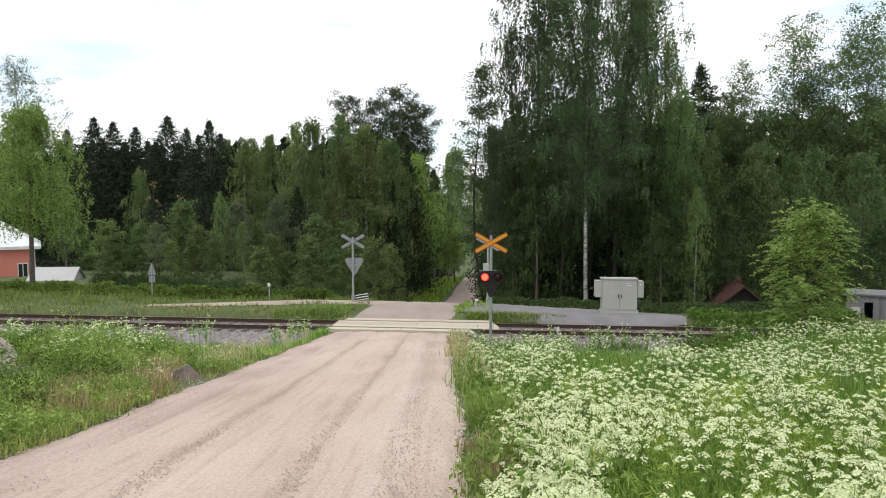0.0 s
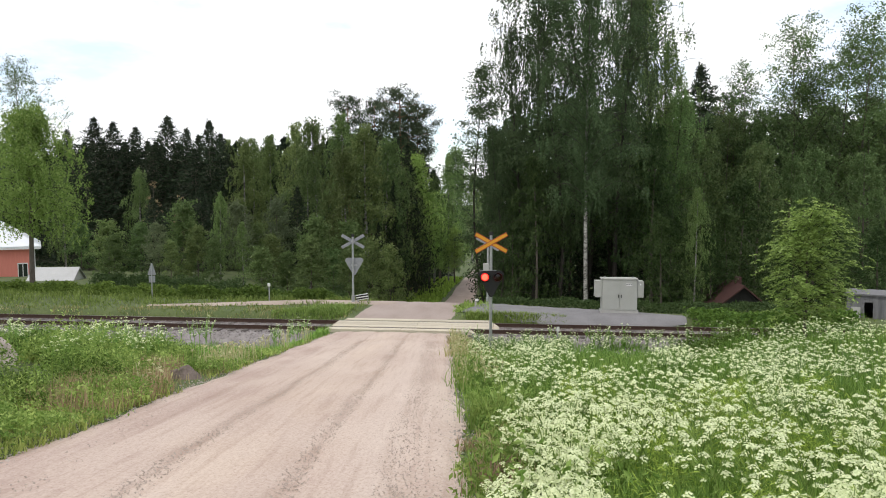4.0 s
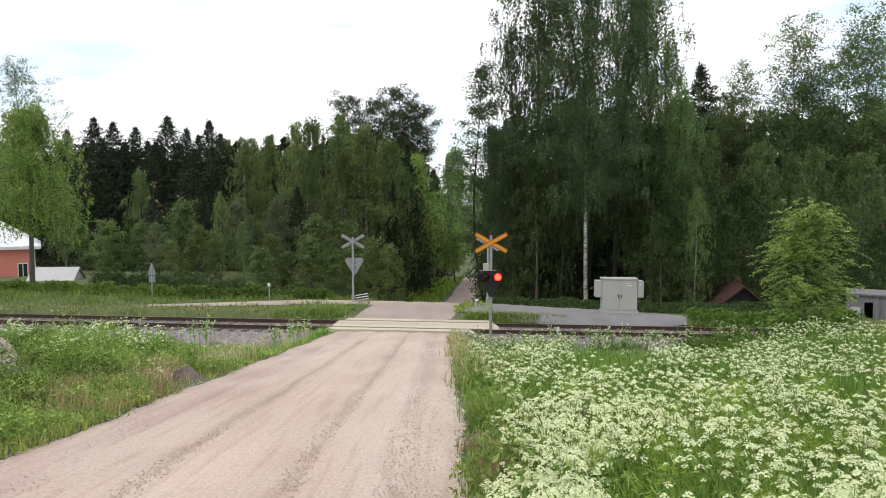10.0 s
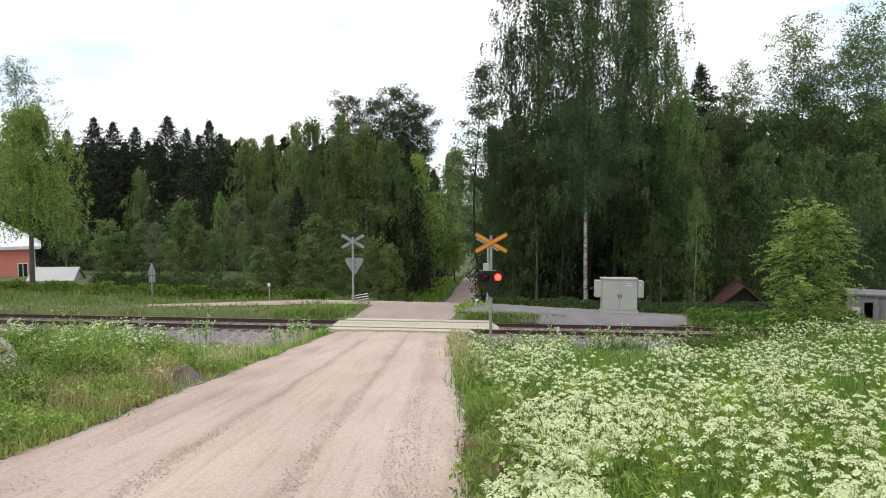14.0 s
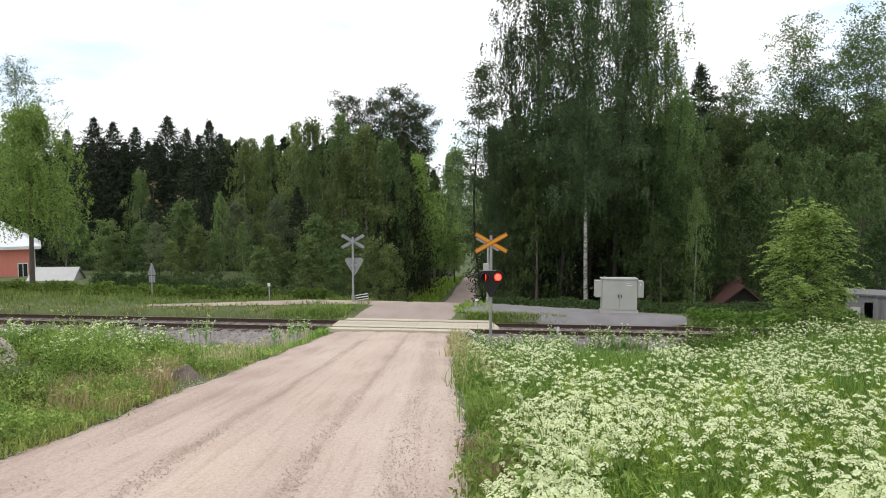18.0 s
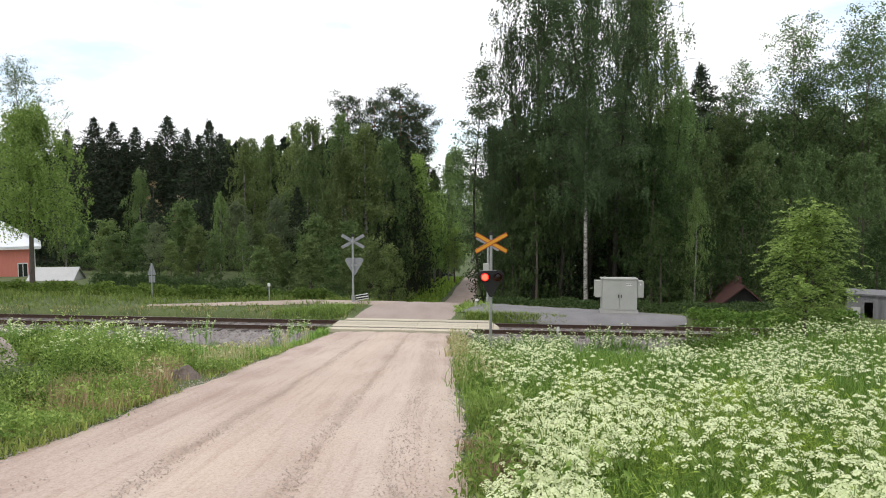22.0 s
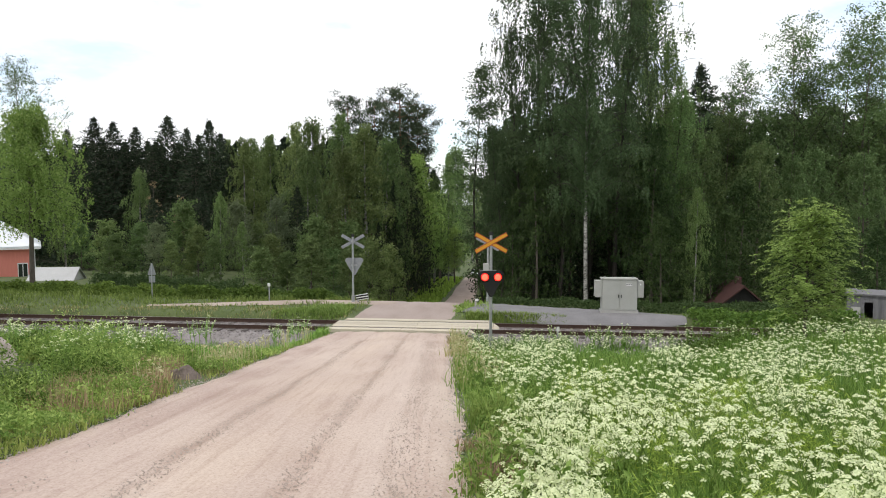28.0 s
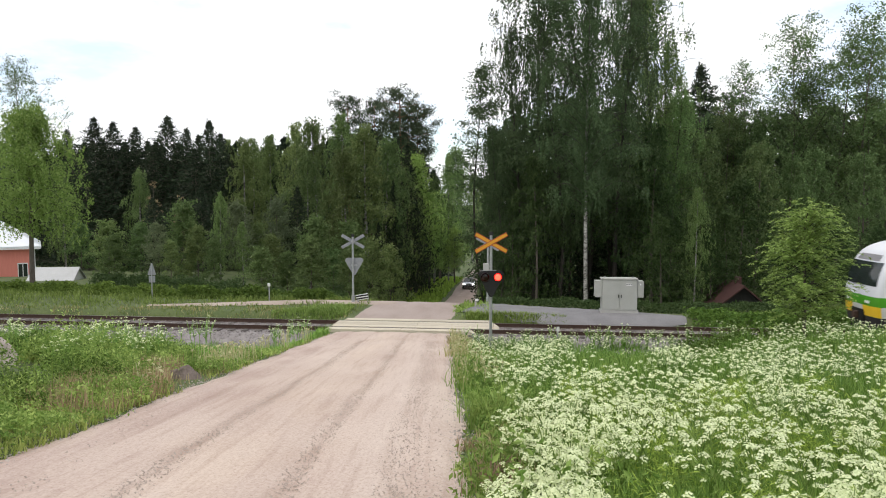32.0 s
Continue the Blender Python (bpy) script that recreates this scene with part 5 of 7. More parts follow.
EDGE_Y = [3.0, 6.1, 6.9, 7.6, 8.2, 8.6, 9.6, 11.5, 12.9, 16.7, 24.0, 29.0]
EDGE_X = [0.16, 0.16, 0.12, 0.26, 0.52, 0.42, 0.34, 0.40, 0.25, 0.28, 0.30, 0.36]
BLOOM_Y = [3.5, 5.0, 6.0, 7.0, 8.3, 10.0, 11.0, 14.0, 20.0, 28.0]
BLOOM_X = [0.50, 0.48, 0.58, 0.74, 0.90, 1.02, 0.76, 0.74, 0.8, 0.9]


def right_of_road(x, y):
    return (x > np.interp(y, EDGE_Y, EDGE_X) + 0.04 * np.sin(y * 6.7 + 1) + 0.05 * np.sin(y * 13.3)) & (track_d(x, y) > 2.25) & (x < 0.70 * y + 2)


def verge(x, y):
    return (track_d(x, y) > 3.0) & (((x < -4.6) & (x > -5.9) & (y < 19.5)) | ((x > 0.3) & (x < 0.75) & (y > 15)))


def over_track(x, y):
    e = -track_d(x, y)
    lane = np.abs(y - np.interp(x, [-17.5, -14.5, -11.0, -6.0, -2.5], [36.9, 37.2, 37.8, 39.0, 38.9])) < 0.62 - 0.40 * sstep(-8, -15, x) + 0.14 * np.sin(x * 3.1) + 0.1 * np.sin(x * 7.7)
    yard_strip = (np.abs(y - np.interp(x, [1.6, 4, 8, 11.7], [36.75, 35.6, 34.4, 33.8])) < 1.75) & (x > 1.0) & (x < 11.9)
    wood_edge = (x > 1.5) & (x < 19) & (y > np.interp(x, [2.9, 8, 12, 18.5], [38.0, 36.0, 35.2, 35.8]))
    return (e > 2.3) & ~wood_edge & (np.abs(x - road_x(y)) > 2.5) & ~(lane & (x < -2) & (x > -15.0)) & ~yard_strip


x, y, rng = scatter(56000, -0.75, 0.0, 5.0, 29.0, 61, left_of_road)
# Blade height changes with the bearing x / y, to fit the camera's view.
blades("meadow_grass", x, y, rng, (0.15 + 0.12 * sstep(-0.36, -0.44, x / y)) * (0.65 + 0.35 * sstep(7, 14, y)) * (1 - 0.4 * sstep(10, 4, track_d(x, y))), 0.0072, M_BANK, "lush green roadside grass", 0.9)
x, y, rng = scatter(48000, 0.0, 0.75, 2.0, 29.5, 62, right_of_road)
blades("meadow_grass", x, y, rng, (0.26 + 0.26 * sstep(0.2, 1.3, x - 0.03 * y)) * (1 - 0.55 * sstep(8.6, 7.9, y) * sstep(0.9, 0.5, x)) * (1 - 0.15 * sstep(9, 3, track_d(x, y)) * (x < 10)), 0.0075, M_GRASS, "lush green meadow grass")
x, y, rng = scatter(12000, -0.75, 0.2, 5.0, 29.0, 63, lambda x, y: verge(x, y) & (lumps(x * 1.4, y, 0.8) > -0.1))
blades("dry_grass", x, y, rng, 0.20, 0.0060, M_DRY, "straw-coloured dry grass along the road edge", 0.6)
x, y, rng = scatter(30000, -32, 26, 33.2, 44, 64, over_track)
blades("far_grass", x, y, rng, (0.15 + 0.20 * sstep(3, 9, -track_d(x, y))) * (1 + 0.5 * lumps(x, y, 0.9)), 0.0085, M_LAWN, "green grass beyond the railway", 0.9)
x, y, rng = scatter(3800, -8.6, -4.7, 34.2, 36.6, 80, lambda x, y: (-track_d(x, y) > 2.6) & (y < 36.6 + 0.22 * (x + 4.7)))
blades("far_grass", x, y, rng, 0.15 + 0.22 * sstep(-8.6, -5.6, x), 0.0075, M_LAWN, "rank green grass beside the crossing", 0.9)
x, y, rng = scatter(2600, 1.1, 6.0, 33.4, 34.6, 82, lambda x, y: -track_d(x, y) > 2.3 + 0.3 * np.sin(x * 2.0))
blades("far_grass", x, y, rng, 0.30 - 0.14 * sstep(3.0, 6.0, x), 0.0075, M_WEED, "rank grass between track and yard", 0.9)
x, y, rng = scatter(1300, 0.5, 2.6, 33.8, 38.4, 93, lambda x, y: (np.abs(x - road_x(y)) > 2.2 + 0.2 * np.sin(y * 3.0)) & (lumps(x, y, 1.6) > -0.35))
blades("far_grass", x, y, rng, 0.26, 0.0075, M_WEED, "ragged grass tufts at the corner of the yard", 0.9)
x, y, rng = scatter(4200, -32, -4.6, 33.3, 36.4, 94, lambda x, y: (-track_d(x, y) > 2.2) & (lumps(x, y, 1.1) > -0.1))
blades("dry_grass", x, y, rng, 0.22, 0.0070, M_DRY, "dry grass on the far shoulder of the track", 0.8)
# Verge grass in the brighter leaf colour, which paints in sunlight on it.
x, y, rng = scatter(20000, -9, 14, 62, 150, 67, lambda x, y: (np.abs(x - road_x(y)) > 2.3) & (np.abs(x - road_x(y)) < 9))
blades("verge_grass", x, y, rng, 0.5, 0.030, M_FRESH, "grass beside the forest road, coloured bright for open sunlight")


def weeds(name, x, y, rng, height, size, mat, label):
    """Low broad-leaved weeds: a tuft of leaves at each point."""
    n, per = len(x), 11
    h = rng.uniform(0.15, 1.0, (n, per)) * height * rng.uniform(0.6, 1.2, (n, 1))
    px, py = x[:, None] + rng.normal(size=(n, per)) * 0.10, y[:, None] + rng.normal(size=(n, per)) * 0.10
    c = np.stack([px, py, ground_z(px, py) + h], -1).reshape(-1, 3)
    v, f = leaf_quads(c, size, size * 0.42, rng, 0.0)
    return tagged(sheet(name, v, f, mat), label, "weeds", kind="stuff")


def leafy_clumps(name, x, y, rng, height, spread, mat, label, slim=0.42):
    """Bushy weeds: a dome of small leaves on each stool, uneven in height."""
    n, per = len(x), 175
    a, q = rng.uniform(0, 6.28, (n, per)), np.sqrt(rng.uniform(0, 1, (n, per)))
    shell = rng.uniform(0.58, 0.98, (n, per))
    r, h = spread * rng.uniform(0.6, 1.3, n), height * rng.uniform(0.6, 1.25, n)
    spike = rng.uniform(0.86, 1.06, (n, per))
    px, py = x[:, None] + np.cos(a) * q * r[:, None] * shell, y[:, None] + np.sin(a) * q * r[:, None] * shell
    pz = ground_z(px, py) + 0.04 + h[:, None] * np.sqrt(np.maximum(0, 1 - q ** 2 * 0.9)) * shell * spike
    c = np.stack([px, py, pz], -1).reshape(-1, 3)
    size = np.repeat(0.014 + 0.0016 * y, per)[:, None]
    v, f = leaf_quads(c, 1.0 if slim > 0.3 else 1.7, slim, rng, 0.0)
    v = c[:, None] + (v.reshape(-1, 4, 3) - c[:, None]) * size[:, None]
    return tagged(sheet(name, v, f, mat), label, "weeds", kind="stuff")


def withered(x, y):
    return (x > -6.0 - 0.15 * (y - 10)) & (y > 9.4) & (y < 14.8) & (lumps(x * 1.7, y, 1.2) > -0.15)


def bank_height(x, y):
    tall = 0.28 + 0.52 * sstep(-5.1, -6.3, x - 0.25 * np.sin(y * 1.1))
    # Lower or taller by bearing from the eye, shaped to fit the camera's view.
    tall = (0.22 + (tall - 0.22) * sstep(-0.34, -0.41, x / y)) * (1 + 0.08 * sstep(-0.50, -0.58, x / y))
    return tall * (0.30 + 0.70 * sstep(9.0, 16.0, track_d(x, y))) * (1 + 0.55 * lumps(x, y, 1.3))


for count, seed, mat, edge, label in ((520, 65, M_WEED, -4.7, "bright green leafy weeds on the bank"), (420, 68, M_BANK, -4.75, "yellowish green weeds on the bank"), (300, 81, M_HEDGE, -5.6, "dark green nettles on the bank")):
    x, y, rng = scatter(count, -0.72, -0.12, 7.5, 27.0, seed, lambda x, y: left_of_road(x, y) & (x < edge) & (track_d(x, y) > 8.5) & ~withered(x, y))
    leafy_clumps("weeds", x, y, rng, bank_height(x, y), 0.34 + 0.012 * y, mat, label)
x, y, rng = scatter(5200, -6.8, -4.62, 9.4, 14.8, 69, lambda x, y: left_of_road(x, y) & withered(x, y))
blades("dry_grass", x, y, rng, 0.44, 0.0050, M_RUSTY, "withered reddish grass on the bank", 0.7)


def seed_heads(name, x, y, rng, height, mat, label):
    """Small pale heads on thin stems."""
    n = len(x)
    top = np.stack([x + rng.normal(size=n) * 0.05, y + rng.normal(size=n) * 0.05, ground_z(x, y) + height * rng.uniform(0.6, 1.2, n)], -1)
    foot = np.stack([x, y, ground_z(x, y)], -1)
    w = np.array([0.004, 0, 0])
    stem = np.stack([foot - w, foot + w, top + w, top - w], 1).reshape(-1, 3)
    hv, hf = leaf_quads(top, 0.042, 0.020, rng, 0.4)
    v, f = joined([(stem, np.arange(4 * n).reshape(n, 4)), (hv, hf)])
    return tagged(sheet(name, v, f, mat), label, "grass", kind="stuff")


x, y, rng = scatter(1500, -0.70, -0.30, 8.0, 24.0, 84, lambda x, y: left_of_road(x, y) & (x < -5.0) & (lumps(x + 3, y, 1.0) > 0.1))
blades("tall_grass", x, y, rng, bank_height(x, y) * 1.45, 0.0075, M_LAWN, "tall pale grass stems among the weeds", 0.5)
x, y, rng = scatter(6500, -8.5, -4.62, 15.5, 27.5, 97, lambda x, y: left_of_road(x, y) & (track_d(x, y) > 3.2))
blades("verge_grass", x, y, rng, (0.30 + 0.10 * lumps(x, y, 1.5)) * (0.6 + 0.4 * sstep(-4.6, -5.4, x)), 0.0080, M_GRASS, "green grass on the bank towards the crossing", 0.9)
x, y, rng = scatter(7000, -13.0, -4.7, 26.2, 29.6, 86, lambda x, y: (track_d(x, y) > 2.5 + 0.25 * np.sin(x * 2.1) + 0.35 * sstep(-7, -12, x)) & (x < -4.6))
blades("meadow_grass", x, y, rng, 0.46, 0.0075, M_GRASS, "green grass along the foot of the ballast", 0.9)
x, y, rng = scatter(9000, 2.2, 11.5, 25.8, 29.2, 92, lambda x, y: (track_d(x, y) > 2.15 + 0.2 * np.sin(x * 2.3)) & (track_d(x, y) < 6.0))
blades("meadow_grass", x, y, rng, 0.62 + 0.12 * lumps(x, y, 1.2), 0.0075, M_GRASS, "rank green grass in front of the ballast", 0.8)
x, y, rng = scatter(110, 9.6, 20.0, 26.0, 28.9, 87, lambda x, y: (track_d(x, y) > 1.9) & (x < 0.66 * y + 1))
leafy_clumps("weeds", x, y, rng, 0.75 + 0.45 * sstep(9.6, 12.0, x), 0.55 + 0 * x, M_HEDGE, "tall green weeds in front of the track")
x, y, rng = scatter(420, 0.28, 1.1, 12.0, 28.0, 88, lambda x, y: track_d(x, y) > 2.8)
seed_heads("seeding_grass", x, y, rng, 0.42, M_SEED, "pale seeding grass beside the crossing road")
x, y, rng = scatter(1700, -6.4, -4.6, 11.5, 25.5, 83, lambda x, y: left_of_road(x, y) & ((y < 18.5) | (lumps(x * 2, y, 1.7) > 0.35)) & (lumps(x, y * 1.2, 0.9) > -0.2) & (x > -5.2 - 0.05 * (y - 12)))
seed_heads("seeding_grass", x, y, rng, 0.48, M_SEED, "pale seeding grass along the road edge")
x, y, rng = scatter(700, 0.0, 0.2, 4.0, 27.0, 78, lambda x, y: right_of_road(x - 0.06, y) & (x < 1.3 + 0.04 * y) & (track_d(x, y) > 2.8))
weeds("verge_weeds", x, y, rng, np.full((len(x), 1), 0.32), 0.036, M_WEED, "leafy dark green weeds at the road edge")
for cx, cy, k, rad, tall, mat, label in ((0.52, 9.3, 420, 0.24, 0.50, M_WEED, "dark green grass tuft at the road edge"), (0.72, 9.9, 420, 0.30, 0.52, M_WEED, "dark green grass tuft at the road edge"), (0.55, 13.2, 420, 0.34, 0.45, M_WEED, "dark green grass tuft at the road edge"),
                                         (0.62, 15.4, 380, 0.36, 0.45, M_WEED, "dark green grass tuft at the road edge"), (0.28, 6.9, 260, 0.16, 0.34, M_WEED, "dark green grass tuft at the road edge"), (0.16, 7.9, 120, 0.12, 0.22, M_RUSTY, "withered brown tuft at the road edge"),
                                         (0.42, 6.3, 260, 0.20, 0.36, M_RUSTY, "withered brown tuft at the road edge"), (0.55, 7.6, 200, 0.20, 0.40, M_DRY, "straw-coloured tuft at the road edge"), (0.50, 19.5, 360, 0.38, 0.45, M_DRY, "straw-coloured tuft at the road edge"), (0.55, 24.0, 300, 0.40, 0.45, M_DRY, "straw-coloured tuft at the road edge")):
    rng = np.random.default_rng(int(cy * 10))
    blades("grass_tuft", cx + 0.16 + rng.normal(size=k) * rad * 0.7, cy + rng.normal(size=k) * rad, rng, tall, 0.0060, mat, label, 0.9)
x, y, rng = scatter(3600, 0.0, 0.16, 5.2, 15.5, 95, lambda x, y: right_of_road(x - 0.10, y) & (x < np.interp(y, BLOOM_Y, BLOOM_X) + 0.1) & ((y > 8.4) | (lumps(x * 2, y, 2.2) > 0.1)))
blades("verge_grass", x, y, rng, (0.40 + 0.14 * lumps(x, y, 1.6)) * (1 - 0.45 * sstep(8.6, 7.9, y)), 0.0065, M_WEED, "dense dark green grass between road and flowers", 0.8)
x, y, rng = scatter(130, 0.02, 0.12, 8.4, 15.0, 96, lambda x, y: right_of_road(x - 0.22, y) & (x < np.interp(y, BLOOM_Y, BLOOM_X)))
leafy_clumps("weeds", x, y, rng, 0.30 + 0.10 * lumps(x, y, 2.0), 0.20 + 0 * x, M_HEDGE, "dark green leafy weeds between road and flowers", 0.25)
x, y, rng = scatter(3600, 0.0, 0.75, 2.6, 29.0, 66, lambda x, y: right_of_road(x, y) & (x > 0.5) & (y > 5) & ((x < 2.2) | (lumps(x, y, 0.8) > 0.35)))
weeds("weeds", x, y, rng, np.full((len(x), 1), 0.5), 0.04, M_WEED, "broad-leaved green weeds in the meadow")


x, y, rng = scatter(230, 0.14, 0.66, 3.4, 11.0, 85, lambda x, y: right_of_road(x, y) & (x > 1.2) & (lumps(x, y, 0.9) > -0.15))
leafy_clumps("meadow_weeds", x, y, rng, np.full(len(x), 0.62), 0.30 + 0 * x, M_FRESH, "yellow-green feathery foliage in the meadow", 0.16)


def parsley_mesh(plants, height, spread, seed, fine, small=1.0):
    """Cow parsley: stalks, branching to flat umbels of small white clusters. plants: x, y, ground z, size."""
    rng = np.random.default_rng(seed)
    sv, sf, uc, us = [], [], [], []
    o = 0
    for x, y, z, s in plants:
        heads = rng.integers(6, 12)
        top = height * s * rng.uniform(0.8, 1.1)
        lean = rng.normal(size=2) * 0.10
        fork = np.array([x + lean[0], y + lean[1], z + top * 0.6])
        lines = [(np.array([x, y, z]), fork, 0.006)]
        for _ in range(heads):
            a, r = rng.uniform(0, 6.28), spread * s * rng.uniform(0.15, 1.0)
            e = fork + np.array([math.cos(a) * r, math.sin(a) * r, top * 0.4 * rng.uniform(0.15, 1.2)])
            lines.append((fork, e, 0.003))
            uc.append(e), us.append(rng.uniform(0.026, 0.050) * small)
        for p, q, w in lines:
            w = w * (0.7 + y / 12)
            sv += [p + [w, 0, 0], p - [w, 0, 0], q - [w * 0.6, 0, 0], q + [w * 0.6, 0, 0]]
            sf.append((o, o + 1, o + 2, o + 3))
            o += 4
    uc, us = np.array(uc), np.array(us)
    k, n = fine, len(uc)
    i = np.arange(k)
    a = i[None] * 2.39996 + rng.uniform(0, 6.28, (n, 1)) + rng.normal(size=(n, k)) * 0.2
    q = np.sqrt((i[None] + 0.4) / k) * rng.uniform(0.85, 1.12, (n, k))
    r = q * us[:, None]
    out = np.stack([np.cos(a), np.sin(a), np.zeros_like(a)], -1)
    c = uc[:, None] + out * r[..., None]
    c[..., 2] += us[:, None] * (0.30 - 0.62 * q ** 2) + rng.normal(size=(n, k)) * 0.004
    lean = 0.85 * q[..., None]
    up = np.array([0, 0, 1.0]) * np.ones_like(out) + out * lean + rng.normal(size=out.shape) * 0.22
    up /= np.linalg.norm(up, axis=-1, keepdims=True)
    ax = np.cross(up, np.stack([-np.sin(a * 3), np.cos(a * 3), 0.3 * np.ones_like(a)], -1))
    ax /= np.linalg.norm(ax, axis=-1, keepdims=True)
    bx = np.cross(up, ax)
    s = (us[:, None] * rng.uniform(0.24, 0.36, (n, k)) * (1.0 if fine > 11 else 1.25))[..., None]
    uv = np.stack([c - ax * s, c - bx * s, c + ax * s, c + bx * s], 2).reshape(-1, 3)
    return (np.array(sv), np.array(sf)), (uv, np.arange(4 * n * k).reshape(n * k, 4))


def parsley_patch(name, x, y, size, height, spread, seed, fine, label, small=1.0):
    z = ground_z(x, y)
    (sv, sf), (uv, uf) = parsley_mesh(np.stack([x, y, z, size], -1), height, spread, seed, fine, small)
    ob = tagged(empty(name), label, "cow parsley", kind="stuff")
    sheet("stalks", sv, sf, M_STALK, ob)
    sheet("umbels", uv, uf, M_UMBEL, ob)
    return ob


def flower_size(x, y):
    low = np.where(x < 10.5, 1 - 0.62 * sstep(11, 4.5, track_d(x, y)), 1.0)
    return low * (0.60 + 0.40 * sstep(0.3, 1.8, x - 0.05 * y)) * (0.85 + 0.15 * lumps(x, y, 1.3))


def in_bloom(x, y):
    """Blooms stand thick near the road and in drifts, thinned and thickened by bearing to fit the camera's view."""
    rng = np.random.default_rng(len(x))
    drift = 0.36 + 0.28 * lumps(x, y, 0.5) + 0.28 * lumps(x + 5, y - 2, 1.3) + 0.66 * sstep(0.24, 0.13, x / np.maximum(y, 1))
    clear = sstep(0.16, 0.20, x / np.maximum(y, 1)) * sstep(0.32, 0.28, x / np.maximum(y, 1)) * sstep(8.3, 10.8, y) * sstep(27.0, 25.0, y)
    drift = drift * (1 - 0.92 * clear) + 0.10 * sstep(0.36, 0.44, x / np.maximum(y, 1)) * sstep(8, 12, y) - 0.06 * sstep(0.2, 0.3, x / np.maximum(y, 1)) + 0.14 * sstep(7.0, 5.0, y)
    k = x / np.maximum(y, 1)
    drift = drift + 0.24 * sstep(0.40, 0.46, k) * sstep(7.5, 10, y) + 0.20 * sstep(0.14, 0.20, k) * sstep(0.33, 0.28, k) * sstep(8.2, 6.6, y) - 0.28 * sstep(0.16, 0.12, k) * sstep(8.2, 6.6, y)
    return right_of_road(x, y) & (x > np.interp(y, BLOOM_Y, BLOOM_X) + 0.06 * np.sin(y * 5.3)) & (rng.uniform(size=len(x)) < drift)


x, y, rng = scatter(1330, 0.02, 0.72, 1.9, 9.0, 71, in_bloom)
parsley_patch("cow_parsley_near", x, y, flower_size(x, y), 0.92, 0.27, 72, 18, "white-flowering cow parsley filling the meadow", 0.90)
x, y, rng = scatter(1240, 0.03, 0.72, 8.0, 28.0, 73, in_bloom)
size = flower_size(x, y)
for cx, cy, k in ((1.5, 26.3, 14), (1.9, 27.2, 18), (2.7, 27.6, 22), (3.2, 26.4, 16), (3.6, 28.2, 20), (4.4, 27.2, 12), (4.8, 28.3, 16), (6.0, 28.6, 10), (6.9, 28.5, 12), (7.7, 28.4, 10), (8.6, 28.3, 10), (9.4, 28.2, 8), (10.2, 28.2, 8), (11.6, 28.0, 10), (13.2, 27.6, 10), (14.8, 27.4, 10), (16.4, 27.3, 9)):
    x, y, size = np.concatenate([x, cx + rng.normal(size=k) * 0.35]), np.concatenate([y, cy + rng.normal(size=k) * 0.3]), np.concatenate([size, rng.uniform(0.7, 1.1, k) * (1.35 if cx > 10 else 1.05)])
parsley_patch("cow_parsley_far", x, y, size, 0.92, 0.28, 74, 11, "white-flowering cow parsley towards the railway", 0.88)
x, y, rng = scatter(24, -0.70, -0.15, 11, 28.0, 75, lambda x, y: left_of_road(x, y) & (x < -6.4))
for cx, cy, k in ((-7.0, 15.4, 9), (-5.9, 13.2, 2), (-10.9, 17.4, 8), (-8.2, 16.2, 7), (-7.6, 13.2, 5), (-9.8, 28.6, 7), (-6.4, 28.5, 10), (-7.6, 18.0, 8), (-12.6, 21.0, 5), (-8.6, 17.2, 3), (-15.4, 27.0, 5), (-5.9, 28.4, 5)):
    x, y = np.concatenate([x, cx + rng.normal(size=k) * 0.35]), np.concatenate([y, cy + rng.normal(size=k) * 0.5])
parsley_patch("cow_parsley_left", x, y, 1.0 + 0.30 * sstep(26.0, 27.5, y), 0.98, 0.20, 76, 8, "scattered white cow parsley on the bank")
stones("road_gravel", 3500, lambda rng, n: np.stack([np.where(rng.uniform(size=n) < 0.5, rng.normal(0.15, 0.22, n), rng.normal(-4.45, 0.25, n)), rng.uniform(4, 29, n)], -1), 0.016, M_STONE, 77, "loose gravel along the road edges", "gravel", 0.01)


def rut_pebbles(rng, n):
    lane = rng.choice([-2.80, -2.80, -1.41, -1.41, -2.1, -3.4, -0.42, -0.42, -0.42], n)
    wide = np.where(lane == -0.42, 0.20, np.where((lane == -2.80) | (lane == -1.41), 0.09, 0.55))
    return np.stack([lane + rng.normal(0, 1, n) * wide, 4.5 + 20 * rng.uniform(0, 1, n) ** 1.7], -1)


stones("loose_pebbles", 9000, rut_pebbles, 0.0085, M_PEBBLE, 79, "loose grey pebbles in the wheel ruts", "gravel", 0.035)


